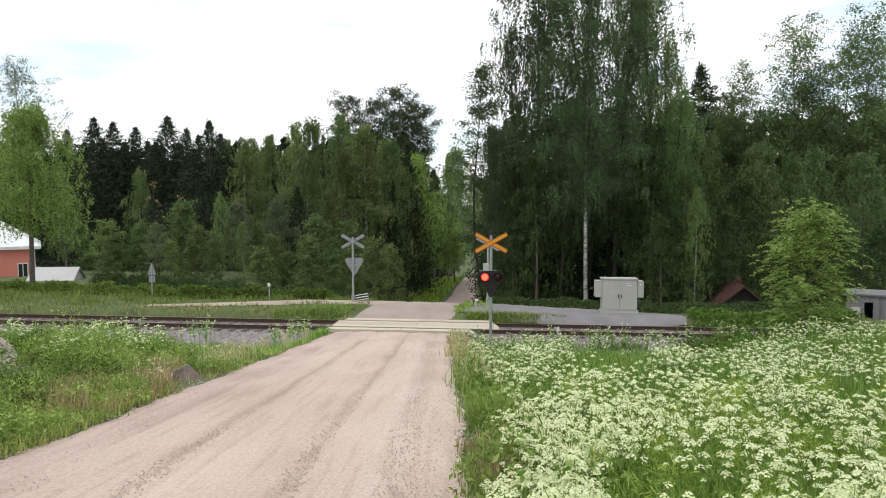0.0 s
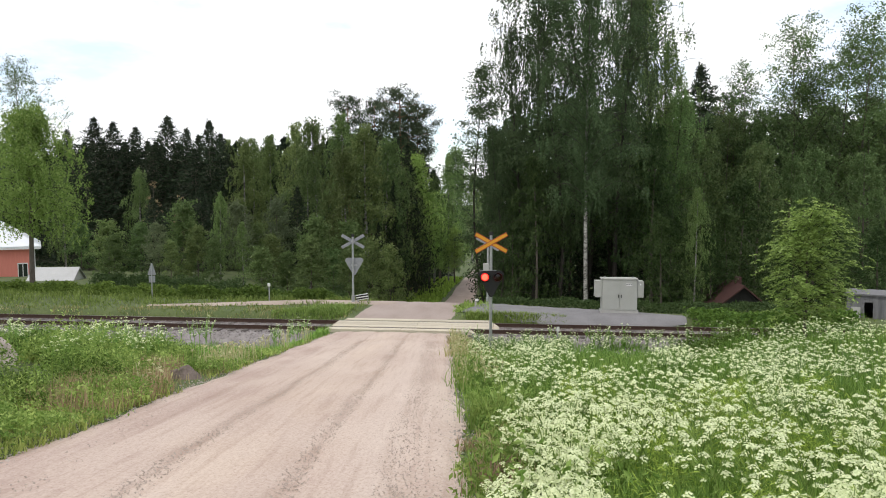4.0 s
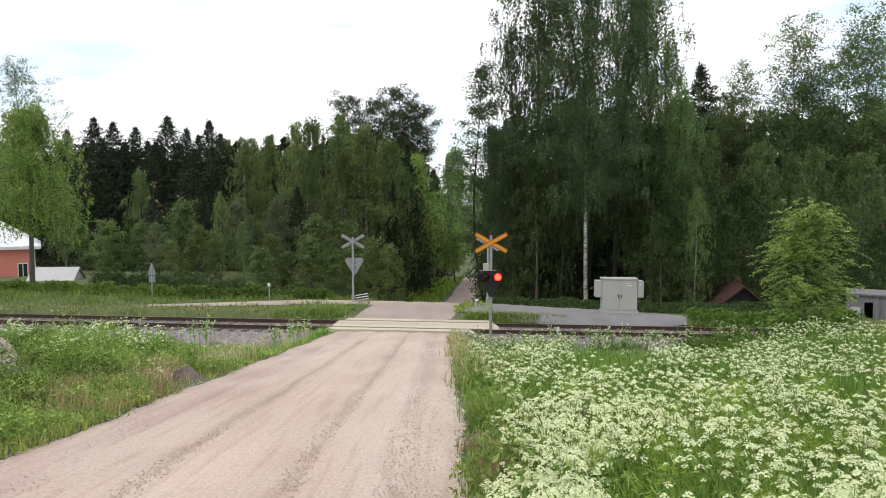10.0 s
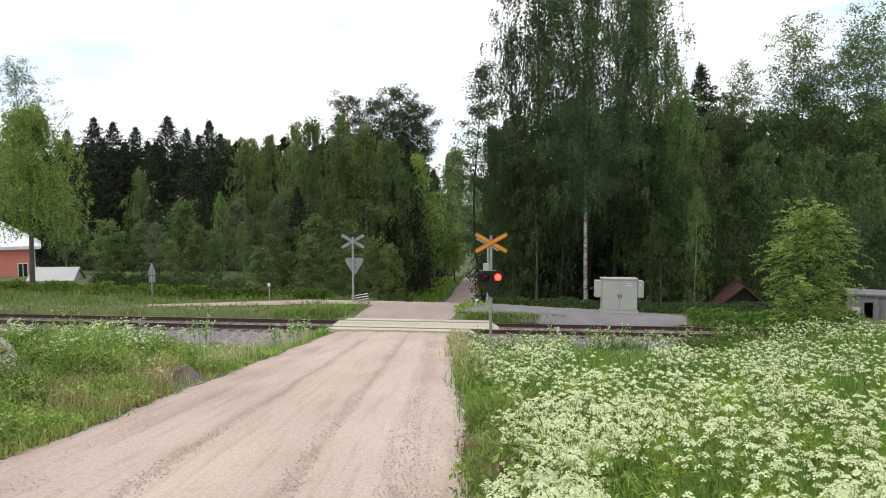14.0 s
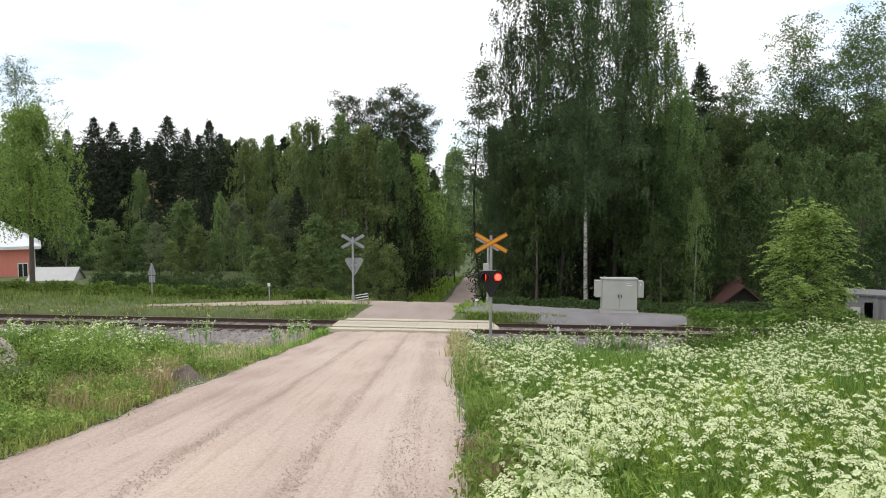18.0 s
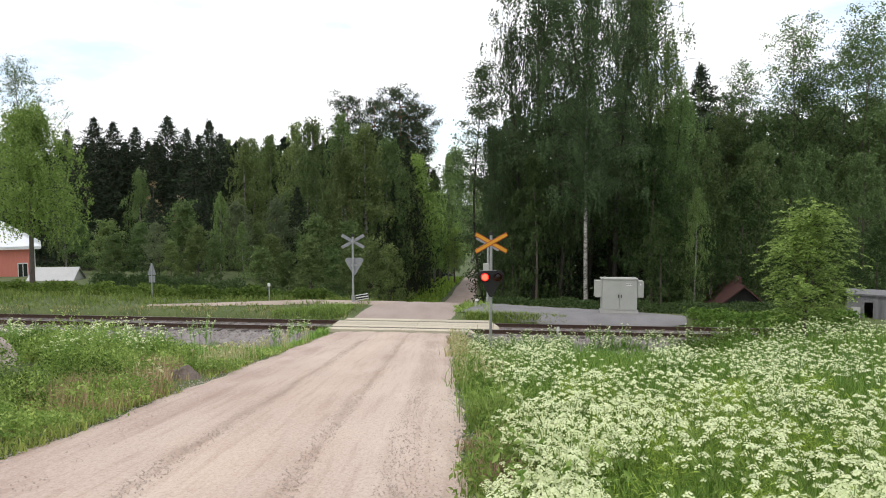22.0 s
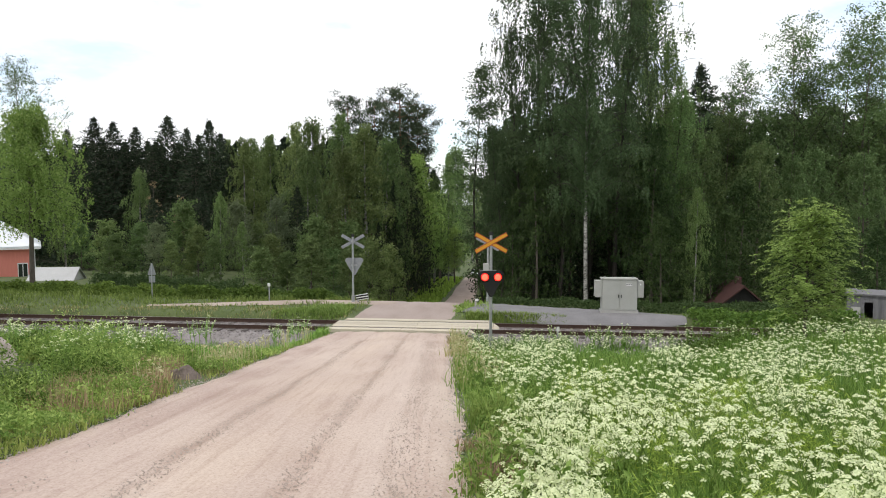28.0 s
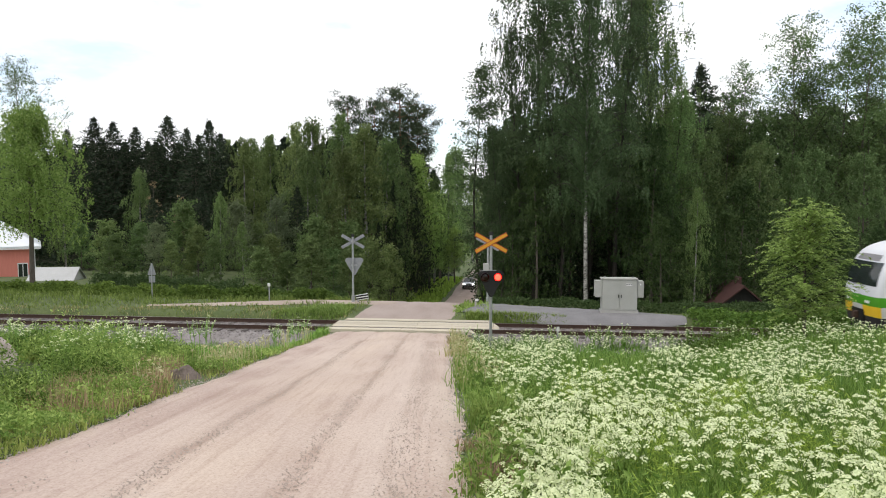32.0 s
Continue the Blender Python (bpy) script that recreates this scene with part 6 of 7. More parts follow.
def boulder(x, y, sx, sy, sz, seed, turn, label, mat):
    """A broken granite block: an icosphere cut by a few planes, then roughened."""
    rng = random.Random(seed)
    bm = bmesh.new()
    bmesh.ops.create_icosphere(bm, subdivisions=4, radius=1)
    cuts = [(Vector((rng.uniform(-1, 1), rng.uniform(-1, 1), rng.uniform(-0.2, 1))).normalized(), rng.uniform(0.45, 0.75)) for _ in range(9)]
    for v in bm.verts:
        for n, d in cuts:
            over = v.co.dot(n) - d
            if over > 0:
                v.co -= n * over * 0.94
        v.co *= 1 + noise.noise(v.co * 2.2 + Vector((seed, 0, 0))) * 0.12 + noise.noise(v.co * 7) * 0.035
        v.co = Vector((v.co.x * sx, v.co.y * sy, v.co.z * sz))
    ob = part("boulder", bm, mat)
    ob.matrix_basis = pose(x, y, float(ground_z(x, y)) + sz * 0.25, 0, 12, turn)
    return tagged(ob, label, "boulder", "boulders on the bank")


M_PALEROCK = material("pale_pink_granite", (0.34, 0.27, 0.25), (0.58, 0.50, 0.47), 0.9, scale=3, fine=24, bump=0.8)
boulder(-5.06, 13.75, 0.33, 0.25, 0.25, 4, 20, "reddish granite boulder on the roadside bank", M_ROCK)
boulder(-10.38, 16.1, 0.50, 0.42, 0.58, 7, 0, "large pale pink granite boulder half hidden in weeds", M_PALEROCK)


# ---------------------------------------------------------------- buildings
def gable_house(name, m, w, d, eave, ridge, wall_mat, roof_mat, label, over=0.35, board=None):
    """Walls, a gable along the depth and a two-sided roof with thickness; the front looks to -y, the ridge runs along x."""
    h = tagged(empty(name, m), label, "house" if eave > 2.4 else "shed")
    part("wall", boxm(-w / 2, w / 2, -d / 2, -d / 2 + 0.15, -0.6, eave, 0.01), wall_mat, h)
    part("wall", boxm(-w / 2, w / 2, d / 2 - 0.15, d / 2, -0.6, eave, 0.01), wall_mat, h)
    for s in (-1, 1):
        bm = bmesh.new()
        for x in (s * w / 2, s * (w / 2 - 0.15)):
            bm.faces.new([bm.verts.new(p) for p in ((x, -d / 2 + 0.152, -0.6), (x, d / 2 - 0.152, -0.6), (x, d / 2 - 0.152, eave), (x, 0, ridge), (x, -d / 2 + 0.152, eave))])
        bmesh.ops.bridge_loops(bm, edges=bm.edges[:])
        bmesh.ops.recalc_face_normals(bm, faces=bm.faces)
        part("gable_wall", bm, wall_mat, h)
        k = (ridge - eave) / (d / 2)
        bm = platem([(0, ridge + 0.12), (s * (d / 2 + over), eave - k * over + 0.12), (s * (d / 2 + over), eave - k * over), (0, ridge)], -w / 2 - over, w / 2 + over)
        part("roof_side", bm, roof_mat, h, at=pose(0, 0, 0, 0, 0, 90))
    return h


def hip_roof(w, d, eave, ridge, over, hip, thick=0.14):
    bm = bmesh.new()
    x, y = w / 2 + over, d / 2 + over
    for drop in (0, thick):
        v = [bm.verts.new(p) for p in ((-x, -y, eave - drop), (x, -y, eave - drop), (x, y, eave - drop), (-x, y, eave - drop), (-x + hip, 0, ridge - drop), (x - hip, 0, ridge - drop))]
        for f in ((0, 1, 5, 4), (1, 2, 5), (2, 3, 4, 5), (3, 0, 4)):
            bm.faces.new([v[k] for k in f])
        if drop:
            for k in range(4):
                bm.faces.new((low[k], low[(k + 1) % 4], v[(k + 1) % 4], v[k]))
        low = v
    bmesh.ops.recalc_face_normals(bm, faces=bm.faces)
    return bm


house = tagged(empty("house", pose(-43.2, 62.5, -2.1, 0, 0, 30)), "red wooden house with a pale hipped sheet-metal roof", "house")
for y0 in (-4.0, 3.85):
    part("wall", boxm(-6, 6, y0, y0 + 0.15, -0.8, 3.5), M_REDWALL, house)
for x0 in (-6.0, 5.85):
    part("end_wall", boxm(x0, x0 + 0.15, -3.845, 3.845, -0.8, 3.5), M_REDWALL, house)
part("roof", hip_roof(12, 8, 3.62, 6.6, 0.55, 4.4), M_SHEETROOF, house, "pale seamed metal roof")
part("eave_board", boxm(-6.5, 6.5, -4.56, -4.53, 3.36, 3.47), M_WHITE, house, "white eave board")
for x in (5.1, 2.6, -0.4):
    win = part("window", boxm(x - 0.40, x + 0.40, -4.06, -4.002, 0.85, 2.15, 0.01), M_WHITE, house, "white-framed window")
    for s in (-1, 1):
        part("pane", boxm(x + s * 0.03, x + s * 0.33, -4.075, -4.062, 0.95, 2.05), M_GLASS, win)
for sx in (-1, 1):
    part("corner_board", boxm(sx * 6.0 - 0.07, sx * 6.0 + 0.07, -4.04, -4.005, -0.7, 3.35, 0.005), M_WHITE, house)
part("foundation", boxm(-6.03, 6.03, -4.03, 4.03, -1.2, -0.3), M_CONCRETE, house)
shed = gable_house("garden_shed", pose(-31.6, 57.5, -2.1, 0, 0, 8), 3.3, 2.6, 1.15, 2.05, M_WHITE, M_GREYROOF, "small white shed with a pale metal roof", 0.15)
hut = gable_house("hut", pose(20.7, 49.6, float(ground_z(20.7, 49.6)) - 0.42, 0, 0, 80), 4.2, 3.5, 1.25, 2.75, M_BLACK_BOARDS, M_REDTILE, "low old hut with a red roof coloured dark for tree shade", 0.35)
part("chimney", boxm(-0.5, -0.1, -0.25, 0.15, 2.3, 3.25, 0.02), M_REDTILE, hut)

kiosk = tagged(empty("board_shed", pose(21.30, 34.9, -1.05, 0, 0, -30)), "grey weathered board shed with an open doorway", "shed")
for i in range(10):
    x = -1.04 + i * 0.19
    if 4 <= i <= 5:
        part("board", boxm(x, x + 0.184, -0.82, -0.79, 1.62, 1.92), M_GREYWOOD, kiosk)
    else:
        part("board", boxm(x, x + 0.184, -0.82 + 0.006 * (i % 2), -0.79, -0.2, 1.92), M_GREYWOOD, kiosk)
part("side_wall", boxm(-1.04, -1.00, -0.785, 1.4, -0.2, 1.92), M_GREYWOOD, kiosk)
part("side_wall", boxm(0.82, 0.86, -0.785, 1.4, -0.2, 1.92), M_GREYWOOD, kiosk)
part("rear_wall", boxm(-0.995, 0.815, 1.36, 1.4, -0.2, 1.88), M_GREYWOOD, kiosk)
part("roof", boxm(-1.10, 0.92, -0.90, 1.5, 1.93, 2.02, 0.015), M_GREYWOOD, kiosk)
part("door_frame", boxm(-0.34, -0.28, -0.85, -0.822, -0.2, 1.62), M_GREYWOOD, kiosk)
part("door_frame", boxm(0.09, 0.15, -0.85, -0.822, -0.2, 1.62), M_GREYWOOD, kiosk)
part("door_frame", boxm(-0.34, 0.15, -0.85, -0.822, 1.623, 1.69), M_GREYWOOD, kiosk)
part("whitewash_patch", boxm(-0.84, -0.44, -0.828, -0.8215, 0.3, 1.36), M_CONCRETE, kiosk, "flaking whitewashed boards")


# ---------------------------------------------------------------- train
def nose_u(z, y):
    """How far the nose reaches at a height and a distance from the middle."""
    return float(np.interp(z, [0.4, 1.2, 1.7, 2.4, 2.8, 3.18, 3.45, 3.7, 3.9, 4.0, 4.03], [12.36, 12.52, 12.54, 12.45, 12.34, 12.17, 11.98, 11.66, 11.30, 11.02, 10.9])) - 0.05 * (abs(y) / 1.45) ** 2 - 0.17 * (abs(y) / 1.45) ** 7


LEVELS = [0.50, 0.70, 0.88, 1.10, 1.32, 1.52, 1.72, 2.0, 2.3, 2.6, 2.9, 3.15, 3.32, 3.50, 3.65, 3.78, 3.88, 3.96, 4.01, 4.03]


def half_width(z):
    return float(np.interp(z, [0.5, 0.88, 1.2, 2.4, 3.15, 3.32, 3.50, 3.65, 3.78, 3.88, 3.96, 4.01, 4.03], [1.40, 1.445, 1.45, 1.45, 1.42, 1.38, 1.30, 1.20, 1.06, 0.90, 0.68, 0.40, 0.0]))


def car_shell():
    """The lofted body: sides, roof and two raked, rounded noses."""
    bm = bmesh.new()
    cols = [-1, -0.94, -0.8, -0.55, -0.28, 0, 0.28, 0.55, 0.8, 0.94, 1]
    us = [-0.998, -0.45, 0, 0.45, 0.998]
    rows = []
    for z in LEVELS:
        w = half_width(z)
        front = [(nose_u(z, c * w), c * w, z) for c in cols]
        rear = [(-nose_u(z, c * w), c * w, z) for c in cols]
        near = [(u * min(11.0, nose_u(z, w)) , -w, z) for u in us]
        far = [(x, w, zz) for x, _, zz in near]
        loop = front + far[::-1] + rear[::-1] + near
        rows.append([bm.verts.new(p) for p in loop])
    n = len(rows[0])
    for a, b, z in zip(rows, rows[1:], LEVELS):
        for k in range(n):
            try:
                f = bm.faces.new((a[k], a[(k + 1) % n], b[(k + 1) % n], b[k]))
            except ValueError:
                continue
            mid = sum((v.co for v in f.verts), Vector()) / 4
            f.smooth = True
            if mid.z < 0.88:
                f.material_index = 2
            elif mid.z < 1.32 and abs(mid.x) > 12.0 and abs(mid.y) > 0.6:
                f.material_index = 4
            elif mid.z < 1.32:
                f.material_index = 5
            elif 1.32 < mid.z < 1.72:
                f.material_index = 1
            elif mid.z > 3.32 and abs(mid.x) < 10.95:
                f.material_index = 3
    bmesh.ops.remove_doubles(bm, verts=bm.verts[:], dist=0.0005)
    bmesh.ops.recalc_face_normals(bm, faces=bm.faces)
    return bm


def side_plate(parent, name, outline, side, off, mat, label="", deep=0.004):
    y = side * (1.45 + off)
    return part(name, platem(outline, y, y - side * deep), mat, parent, label)


def train_window(car, side, x0, x1, z0=2.02, z1=2.88, split=False):
    frame_ob = side_plate(car, "window", rounded(x0 - 0.035, x1 + 0.035, z0 - 0.035, z1 + 0.035, 0.09), side, 0.012, M_RUBBER, "dark tinted carriage window", 0.03)
    side_plate(frame_ob, "pane", rounded(x0, x1, z0, z1, 0.07), side, 0.016, M_GLASS, "", 0.003)
    if split:
        side_plate(frame_ob, "window_bar", [(x0 - 0.03, z1 - 0.31), (x1 + 0.03, z1 - 0.31), (x1 + 0.03, z1 - 0.245), (x0 - 0.03, z1 - 0.245)], side, 0.024, M_TRAIN_WHITE, "white sash bar", 0.007)


def train_door(car, side, x0, x1):
    door = side_plate(car, "door", [(x0, 0.68), (x1, 0.68), (x1, 3.17), (x0, 3.17)], side, 0.010, M_TRAIN_GREEN, "green double door", 0.03)
    mid = (x0 + x1) / 2
    side_plate(door, "door_seam", [(mid - 0.012, 0.70), (mid + 0.012, 0.70), (mid + 0.012, 3.15), (mid - 0.012, 3.15)], side, 0.014, M_RUBBER, "", 0.003)
    for a, b in ((x0 + 0.2, mid - 0.17), (mid + 0.17, x1 - 0.2)):
        side_plate(door, "door_pane", rounded(a, b, 1.72, 2.86, 0.12), side, 0.015, M_GLASS, "", 0.004)
    for a in (x0, x1):
        side_plate(door, "door_post", [(a - 0.02, 0.66), (a + 0.02, 0.66), (a + 0.02, 3.2), (a - 0.02, 3.2)], side, 0.013, M_TRAIN_SKIRT, "", 0.003)
    for a in (mid - 0.52, mid - 0.16, mid + 0.05, mid + 0.30):
        side_plate(door, "door_notice", [(a, 1.34), (a + 0.14, 1.34), (a + 0.14, 1.54), (a, 1.54)], side, 0.018, M_WHITE, "white notice", 0.003)


def graphic(car, side, b0, b1, t0, t1):
    """The slanted green picture panel with a pale sweep and dark pines, from its corners at the sill and at the roof."""
    at = lambda k, z: b0 + (t0 - b0) * (z - 0.9) / 2.38 + k * (b1 - b0 + (t1 - t0 - b1 + b0) * (z - 0.9) / 2.38)
    arc = [(at(0.32 * (1 - math.cos(t)), 2.45 + 0.83 * math.sin(t)), 2.45 + 0.83 * math.sin(t)) for t in np.linspace(0, math.pi / 2, 8)]
    panel = side_plate(car, "green_panel", [(at(0, 0.90), 0.90), (at(1, 0.90), 0.90), (at(1, 3.28), 3.28)] + arc[::-1], side, 0.006, M_TRAIN_MID, "slanted green picture panel", 0.005)
    wave = [(at(k, 2.62 + 0.30 * math.sin(3.6 * k - 0.3)), 2.62 + 0.30 * math.sin(3.6 * k - 0.3)) for k in np.linspace(0.10, 1, 14)]
    side_plate(panel, "pale_sweep", wave + [(at(1, 3.27), 3.27)] + arc[:2:-1], side, 0.009, M_TRAIN_LIME, "pale sweeping band", 0.002)
    hill = [(at(k, 1.62 - 0.34 * k + 0.12 * math.sin(9 * k)), 1.62 - 0.34 * k + 0.12 * math.sin(9 * k)) for k in np.linspace(0, 1, 14)]
    side_plate(panel, "green_hill", [(at(0, 0.91), 0.91), (at(1, 0.91), 0.91)] + hill[::-1], side, 0.008, M_TRAIN_GREEN, "", 0.002)
    for k, w, t in ((0.34, 0.46, 2.12), (0.62, 0.30, 1.70), (0.84, 0.24, 1.50)):
        cx = at(k, 0.92)
        side_plate(panel, "printed_pine", [(cx - w, 0.92), (cx + w, 0.92), (cx + w * 0.45, 1.20), (cx + w * 0.75, 1.20), (cx + w * 0.30, 0.5 * (t + 1.2)), (cx + w * 0.46, 0.5 * (t + 1.2)), (cx, t), (cx - w * 0.46, 0.5 * (t + 1.2)), (cx - w * 0.30, 0.5 * (t + 1.2)), (cx - w * 0.75, 1.20), (cx - w * 0.45, 1.20)], side, 0.011, M_TRAIN_PINE, "", 0.002)
    ring = [(0.74 + 0.17 * math.cos(t), 1.52 + 0.42 * math.sin(t)) for t in np.linspace(-2.6, 1.3, 14)]
    inner = [(0.74 + 0.12 * math.cos(t), 1.52 + 0.34 * math.sin(t)) for t in np.linspace(-2.6, 1.3, 14)]
    side_plate(panel, "white_sweep", [(at(k, z), z) for k, z in ring + inner[::-1]], side, 0.013, M_TRAIN_LIME, "pale curling line", 0.002)
    for e0, e1 in ((at(0, 0.9) - 0.20, at(0, 0.9) - 0.01), (at(1, 0.9) + 0.01, at(1, 0.9) + 0.42)):
        lean = (t0 - b0) * 0.84 / 2.38
        side_plate(panel, "white_slash", [(e0, 0.90), (e1, 0.90), (e1 + lean, 1.74), (e0 + lean, 1.74)], side, 0.007, M_TRAIN_WHITE, "", 0.002)


def wheelset(car, x):
    for y in (-0.79, 0.79):
        bm = tubem((x, y - 0.06, 0.42), (x, y + 0.06, 0.42), 0.42, 0.42, 24)
        tube(bm, (x, y - math.copysign(0.075, y), 0.42), (x, y - math.copysign(0.055, y), 0.42), 0.45, 0.45, 24)
        part("wheel", bm, M_RUST, car)
    part("axle", tubem((x, -0.7, 0.42), (x, 0.7, 0.42), 0.08, 0.08, 10), M_RUST, car)


def railcar(m, windows_a, doors):
    car = tagged(empty("railcar", m), "white and green diesel railcar with grey roof, moving fast", "railcar", "coupled railcars")
    part("body", car_shell(), [M_TRAIN_WHITE, M_TRAIN_GREEN, M_TRAIN_SKIRT, M_TRAIN_ROOF, M_TRAIN_YELLOW, M_TRAIN_GRIME], car)
    part("floor", boxm(-11.4, 11.4, -1.36, 1.36, 0.47, 0.52), M_TRAIN_SKIRT, car)
    for side in (-1, 1):
        for x0, x1, split in windows_a:
            train_window(car, side, x0, x1, split=split)
        for x0, x1 in doors:
            train_door(car, side, x0, x1)
        graphic(car, side, 6.5, 9.33, 8.17, 11.0)
        graphic(car, side, -10.3, -7.25, -8.9, -6.1)
        part("roof_hatch", boxm(-0.10, 0.95, side * 1.24, side * 1.34, 3.40, 3.66, 0.01), M_HATCH, car, "mid-grey roof hatch")
        side_plate(car, "vent_grille", [(-3.28, 1.27), (-2.70, 1.27), (-2.70, 1.82), (-3.28, 1.82)], side, 0.012, M_TRAIN_SKIRT, "dark vent grille", 0.008)
        side_plate(car, "number_bar", [(1.4, 1.05), (1.95, 1.05), (1.95, 1.14), (1.4, 1.14)], side, 0.007, M_TRAIN_SKIRT, "", 0.003)
        side_plate(car, "emblem", [(-0.45, 1.42), (0.25, 1.42), (0.33, 1.62), (-0.37, 1.62)], side, 0.008, M_WHITE, "white emblem shape", 0.003)
        side_plate(car, "white_gap", [(5.55, 1.30), (6.85, 1.30), (7.15, 1.74), (5.30, 1.74)], side, 0.006, M_TRAIN_WHITE, "white gap in the green stripe", 0.003)
        for a in (5.62, 6.12):
            side_plate(car, "logo_shape", [(a - 0.06, 1.60), (a + 0.40, 1.60), (a + 0.30, 1.24), (a + 0.12, 1.24)], side, 0.011, M_TRAIN_PINE, "dark green logo shape", 0.003)
        side_plate(car, "pictogram", [(5.12, 2.12), (5.3, 2.12), (5.3, 2.5), (5.12, 2.5)], side, 0.008, M_GLASS, "", 0.003)
        side_plate(car, "rain_gutter", [(-10.3, 3.30), (10.3, 3.30), (10.3, 3.335), (-10.3, 3.335)], side, -0.045, M_TRAIN_ROOF, "", 0.02)
        for s in (-1, 1):
            side_plate(car, "cab_window", [(s * 11.22, 2.42), (s * 11.62, 2.36), (s * 11.74, 2.36), (s * 11.70, 2.62), (s * 11.50, 2.88), (s * 11.22, 3.02)], side, 0.006, M_GLASS, "dark cab side window", 0.01)
            x = s * 11.62
            part("mirror", boxm(x, x + s * 0.04, side * 1.47, side * 1.62, 2.3, 2.62, 0.01), M_BLACK, car)
            part("grab_rail", tubem((s * 11.80, side * 1.40, 1.9), (s * 11.86, side * 1.38, 2.75), 0.015, 0.015, 6), M_BLACK, car)
    for s in (-1, 1):
        bm = bmesh.new()
        zs, cols = (2.15, 2.4, 2.7, 3.0, 3.12), (-0.84, -0.6, -0.3, 0, 0.3, 0.6, 0.84)
        g = [[bm.verts.new((s * (nose_u(z, c * half_width(z)) + 0.012), c * half_width(z), z)) for c in cols] for z in zs]
        for a, b in zip(g, g[1:]):
            for k in range(len(cols) - 1):
                bm.faces.new((a[k], a[k + 1], b[k + 1], b[k])).smooth = True
        bmesh.ops.recalc_face_normals(bm, faces=bm.faces)
        part("windscreen", bm, M_GLASS, car, "dark raked windscreen")
        bm = bmesh.new()
        g = [[bm.verts.new((s * (nose_u(z, c * half_width(z)) + 0.010), c * half_width(z), z)) for c in (-0.62, -0.3, 0, 0.3, 0.62)] for z in (3.17, 3.30, 3.42)]
        for a, b in zip(g, g[1:]):
            for k in range(4):
                bm.faces.new((a[k], a[k + 1], b[k + 1], b[k])).smooth = True
        bmesh.ops.recalc_face_normals(bm, faces=bm.faces)
        part("destination_display", bm, M_TRAIN_ROOF, car, "pale destination display")
        for y in (-0.35, 0.30):
            part("wiper", tubem((s * 12.50, y, 2.10), (s * 12.46, y + 0.42, 2.22), 0.018, 0.012, 6), M_BLACK, car)
        part("coupler_recess", boxm(s * 12.38, s * 12.53, -0.50, 0.50, 0.62, 1.16, 0.04), M_BLACK, car, "black coupler recess")
        part("coupler", boxm(s * 12.45, s * 12.70, -0.16, 0.16, 0.70, 1.0, 0.04), M_RUST, car)
        for y in (-0.75, 0.75):
            part("headlight", boxm(s * 12.36, s * 12.54, y - 0.16, y + 0.16, 1.40, 1.56, 0.03), M_WHITE, car)
            part("coupling_hose", tubem((s * 12.3, y * 0.5, 0.75), (s * 12.56, y * 0.4, 0.55), 0.03, 0.03, 8), M_RUBBER, car)
        part("snow_plough", boxm(s * 11.7, s * 12.2, -1.2, 1.2, 0.14, 0.5, 0.05), M_BLACK, car)
        x = s * 8.6
        part("bogie_frame", boxm(x - 1.7, x + 1.7, -1.08, 1.08, 0.30, 0.62, 0.05), M_UNDERSIDE, car)
        for k in (-1.25, 1.25):
            wheelset(car, x + k)
            for y in (-1.12, 1.12):
                part("axle_box", boxm(x + k - 0.2, x + k + 0.2, y - 0.1, y + 0.1, 0.25, 0.6, 0.03), M_BLACK, car)
    for a, b in ((-6.3, -3.9), (-3.4, -0.4), (0.2, 2.9), (3.6, 6.2)):
        part("underfloor_box", boxm(a, b, -1.22, 1.22, 0.16, 0.49, 0.04), M_UNDERSIDE, car)
    for a, b, z, dark in ((-7.28, -5.83, 4.30, 1), (-5.80, -4.95, 4.22, 0), (-4.73, -2.73, 4.30, 1), (-2.36, -1.09, 4.22, 0), (-1.05, 0.95, 4.26, 0), (0.99, 2.17, 4.20, 0), (2.47, 4.50, 4.32, 1), (4.87, 5.77, 4.24, 0), (5.97, 7.47, 4.32, 1)):
        unit = part("roof_unit", boxm(a, b, -0.86, 0.86, 3.86, z, 0.05), M_BLACK if dark else M_ROOF_UNIT, car, "dark roof cooling unit" if dark else "pale grey roof unit")
        if dark:
            part("unit_rim", boxm(a - 0.03, b + 0.03, -0.90, 0.90, z, z + 0.035, 0.01), M_ROOF_UNIT, unit, "pale metal rim")
            for k in range(1, 5):
                x = a + (b - a) * k / 5
                part("grille_bar", boxm(x - 0.02, x + 0.02, -0.885, -0.862, 3.95, z, 0.004), M_TRAIN_SKIRT, unit)
    for a, b, z in ((-8.9, -7.45, 4.14), (-5.85, -4.85, 4.26), (-2.7, -1.1, 4.20), (0.9, 2.45, 4.24), (4.5, 5.9, 4.24)):
        part("exhaust_pipe", tubem((a, -0.93, z), (b, -0.93, z - 0.06), 0.05, 0.05, 8), M_WHITE, car, "white exhaust pipe")
        part("pipe_elbow", tubem((b, -0.93, z - 0.06), (b + 0.20, -0.93, 3.90), 0.05, 0.045, 8), M_WHITE, car)
        part("pipe_stand", boxm(a - 0.04, a + 0.04, -0.99, -0.87, 3.78, z, 0.008), M_BLACK, car)
    for a, b, z in ((-4.9, -4.72, 4.02), (-0.2, 0.35, 4.12), (2.2, 2.42, 4.05), (7.5, 7.72, 4.12)):
        part("junction_box", boxm(a, b, -1.02, -0.88, 3.80, z, 0.015), M_BLACK, car)
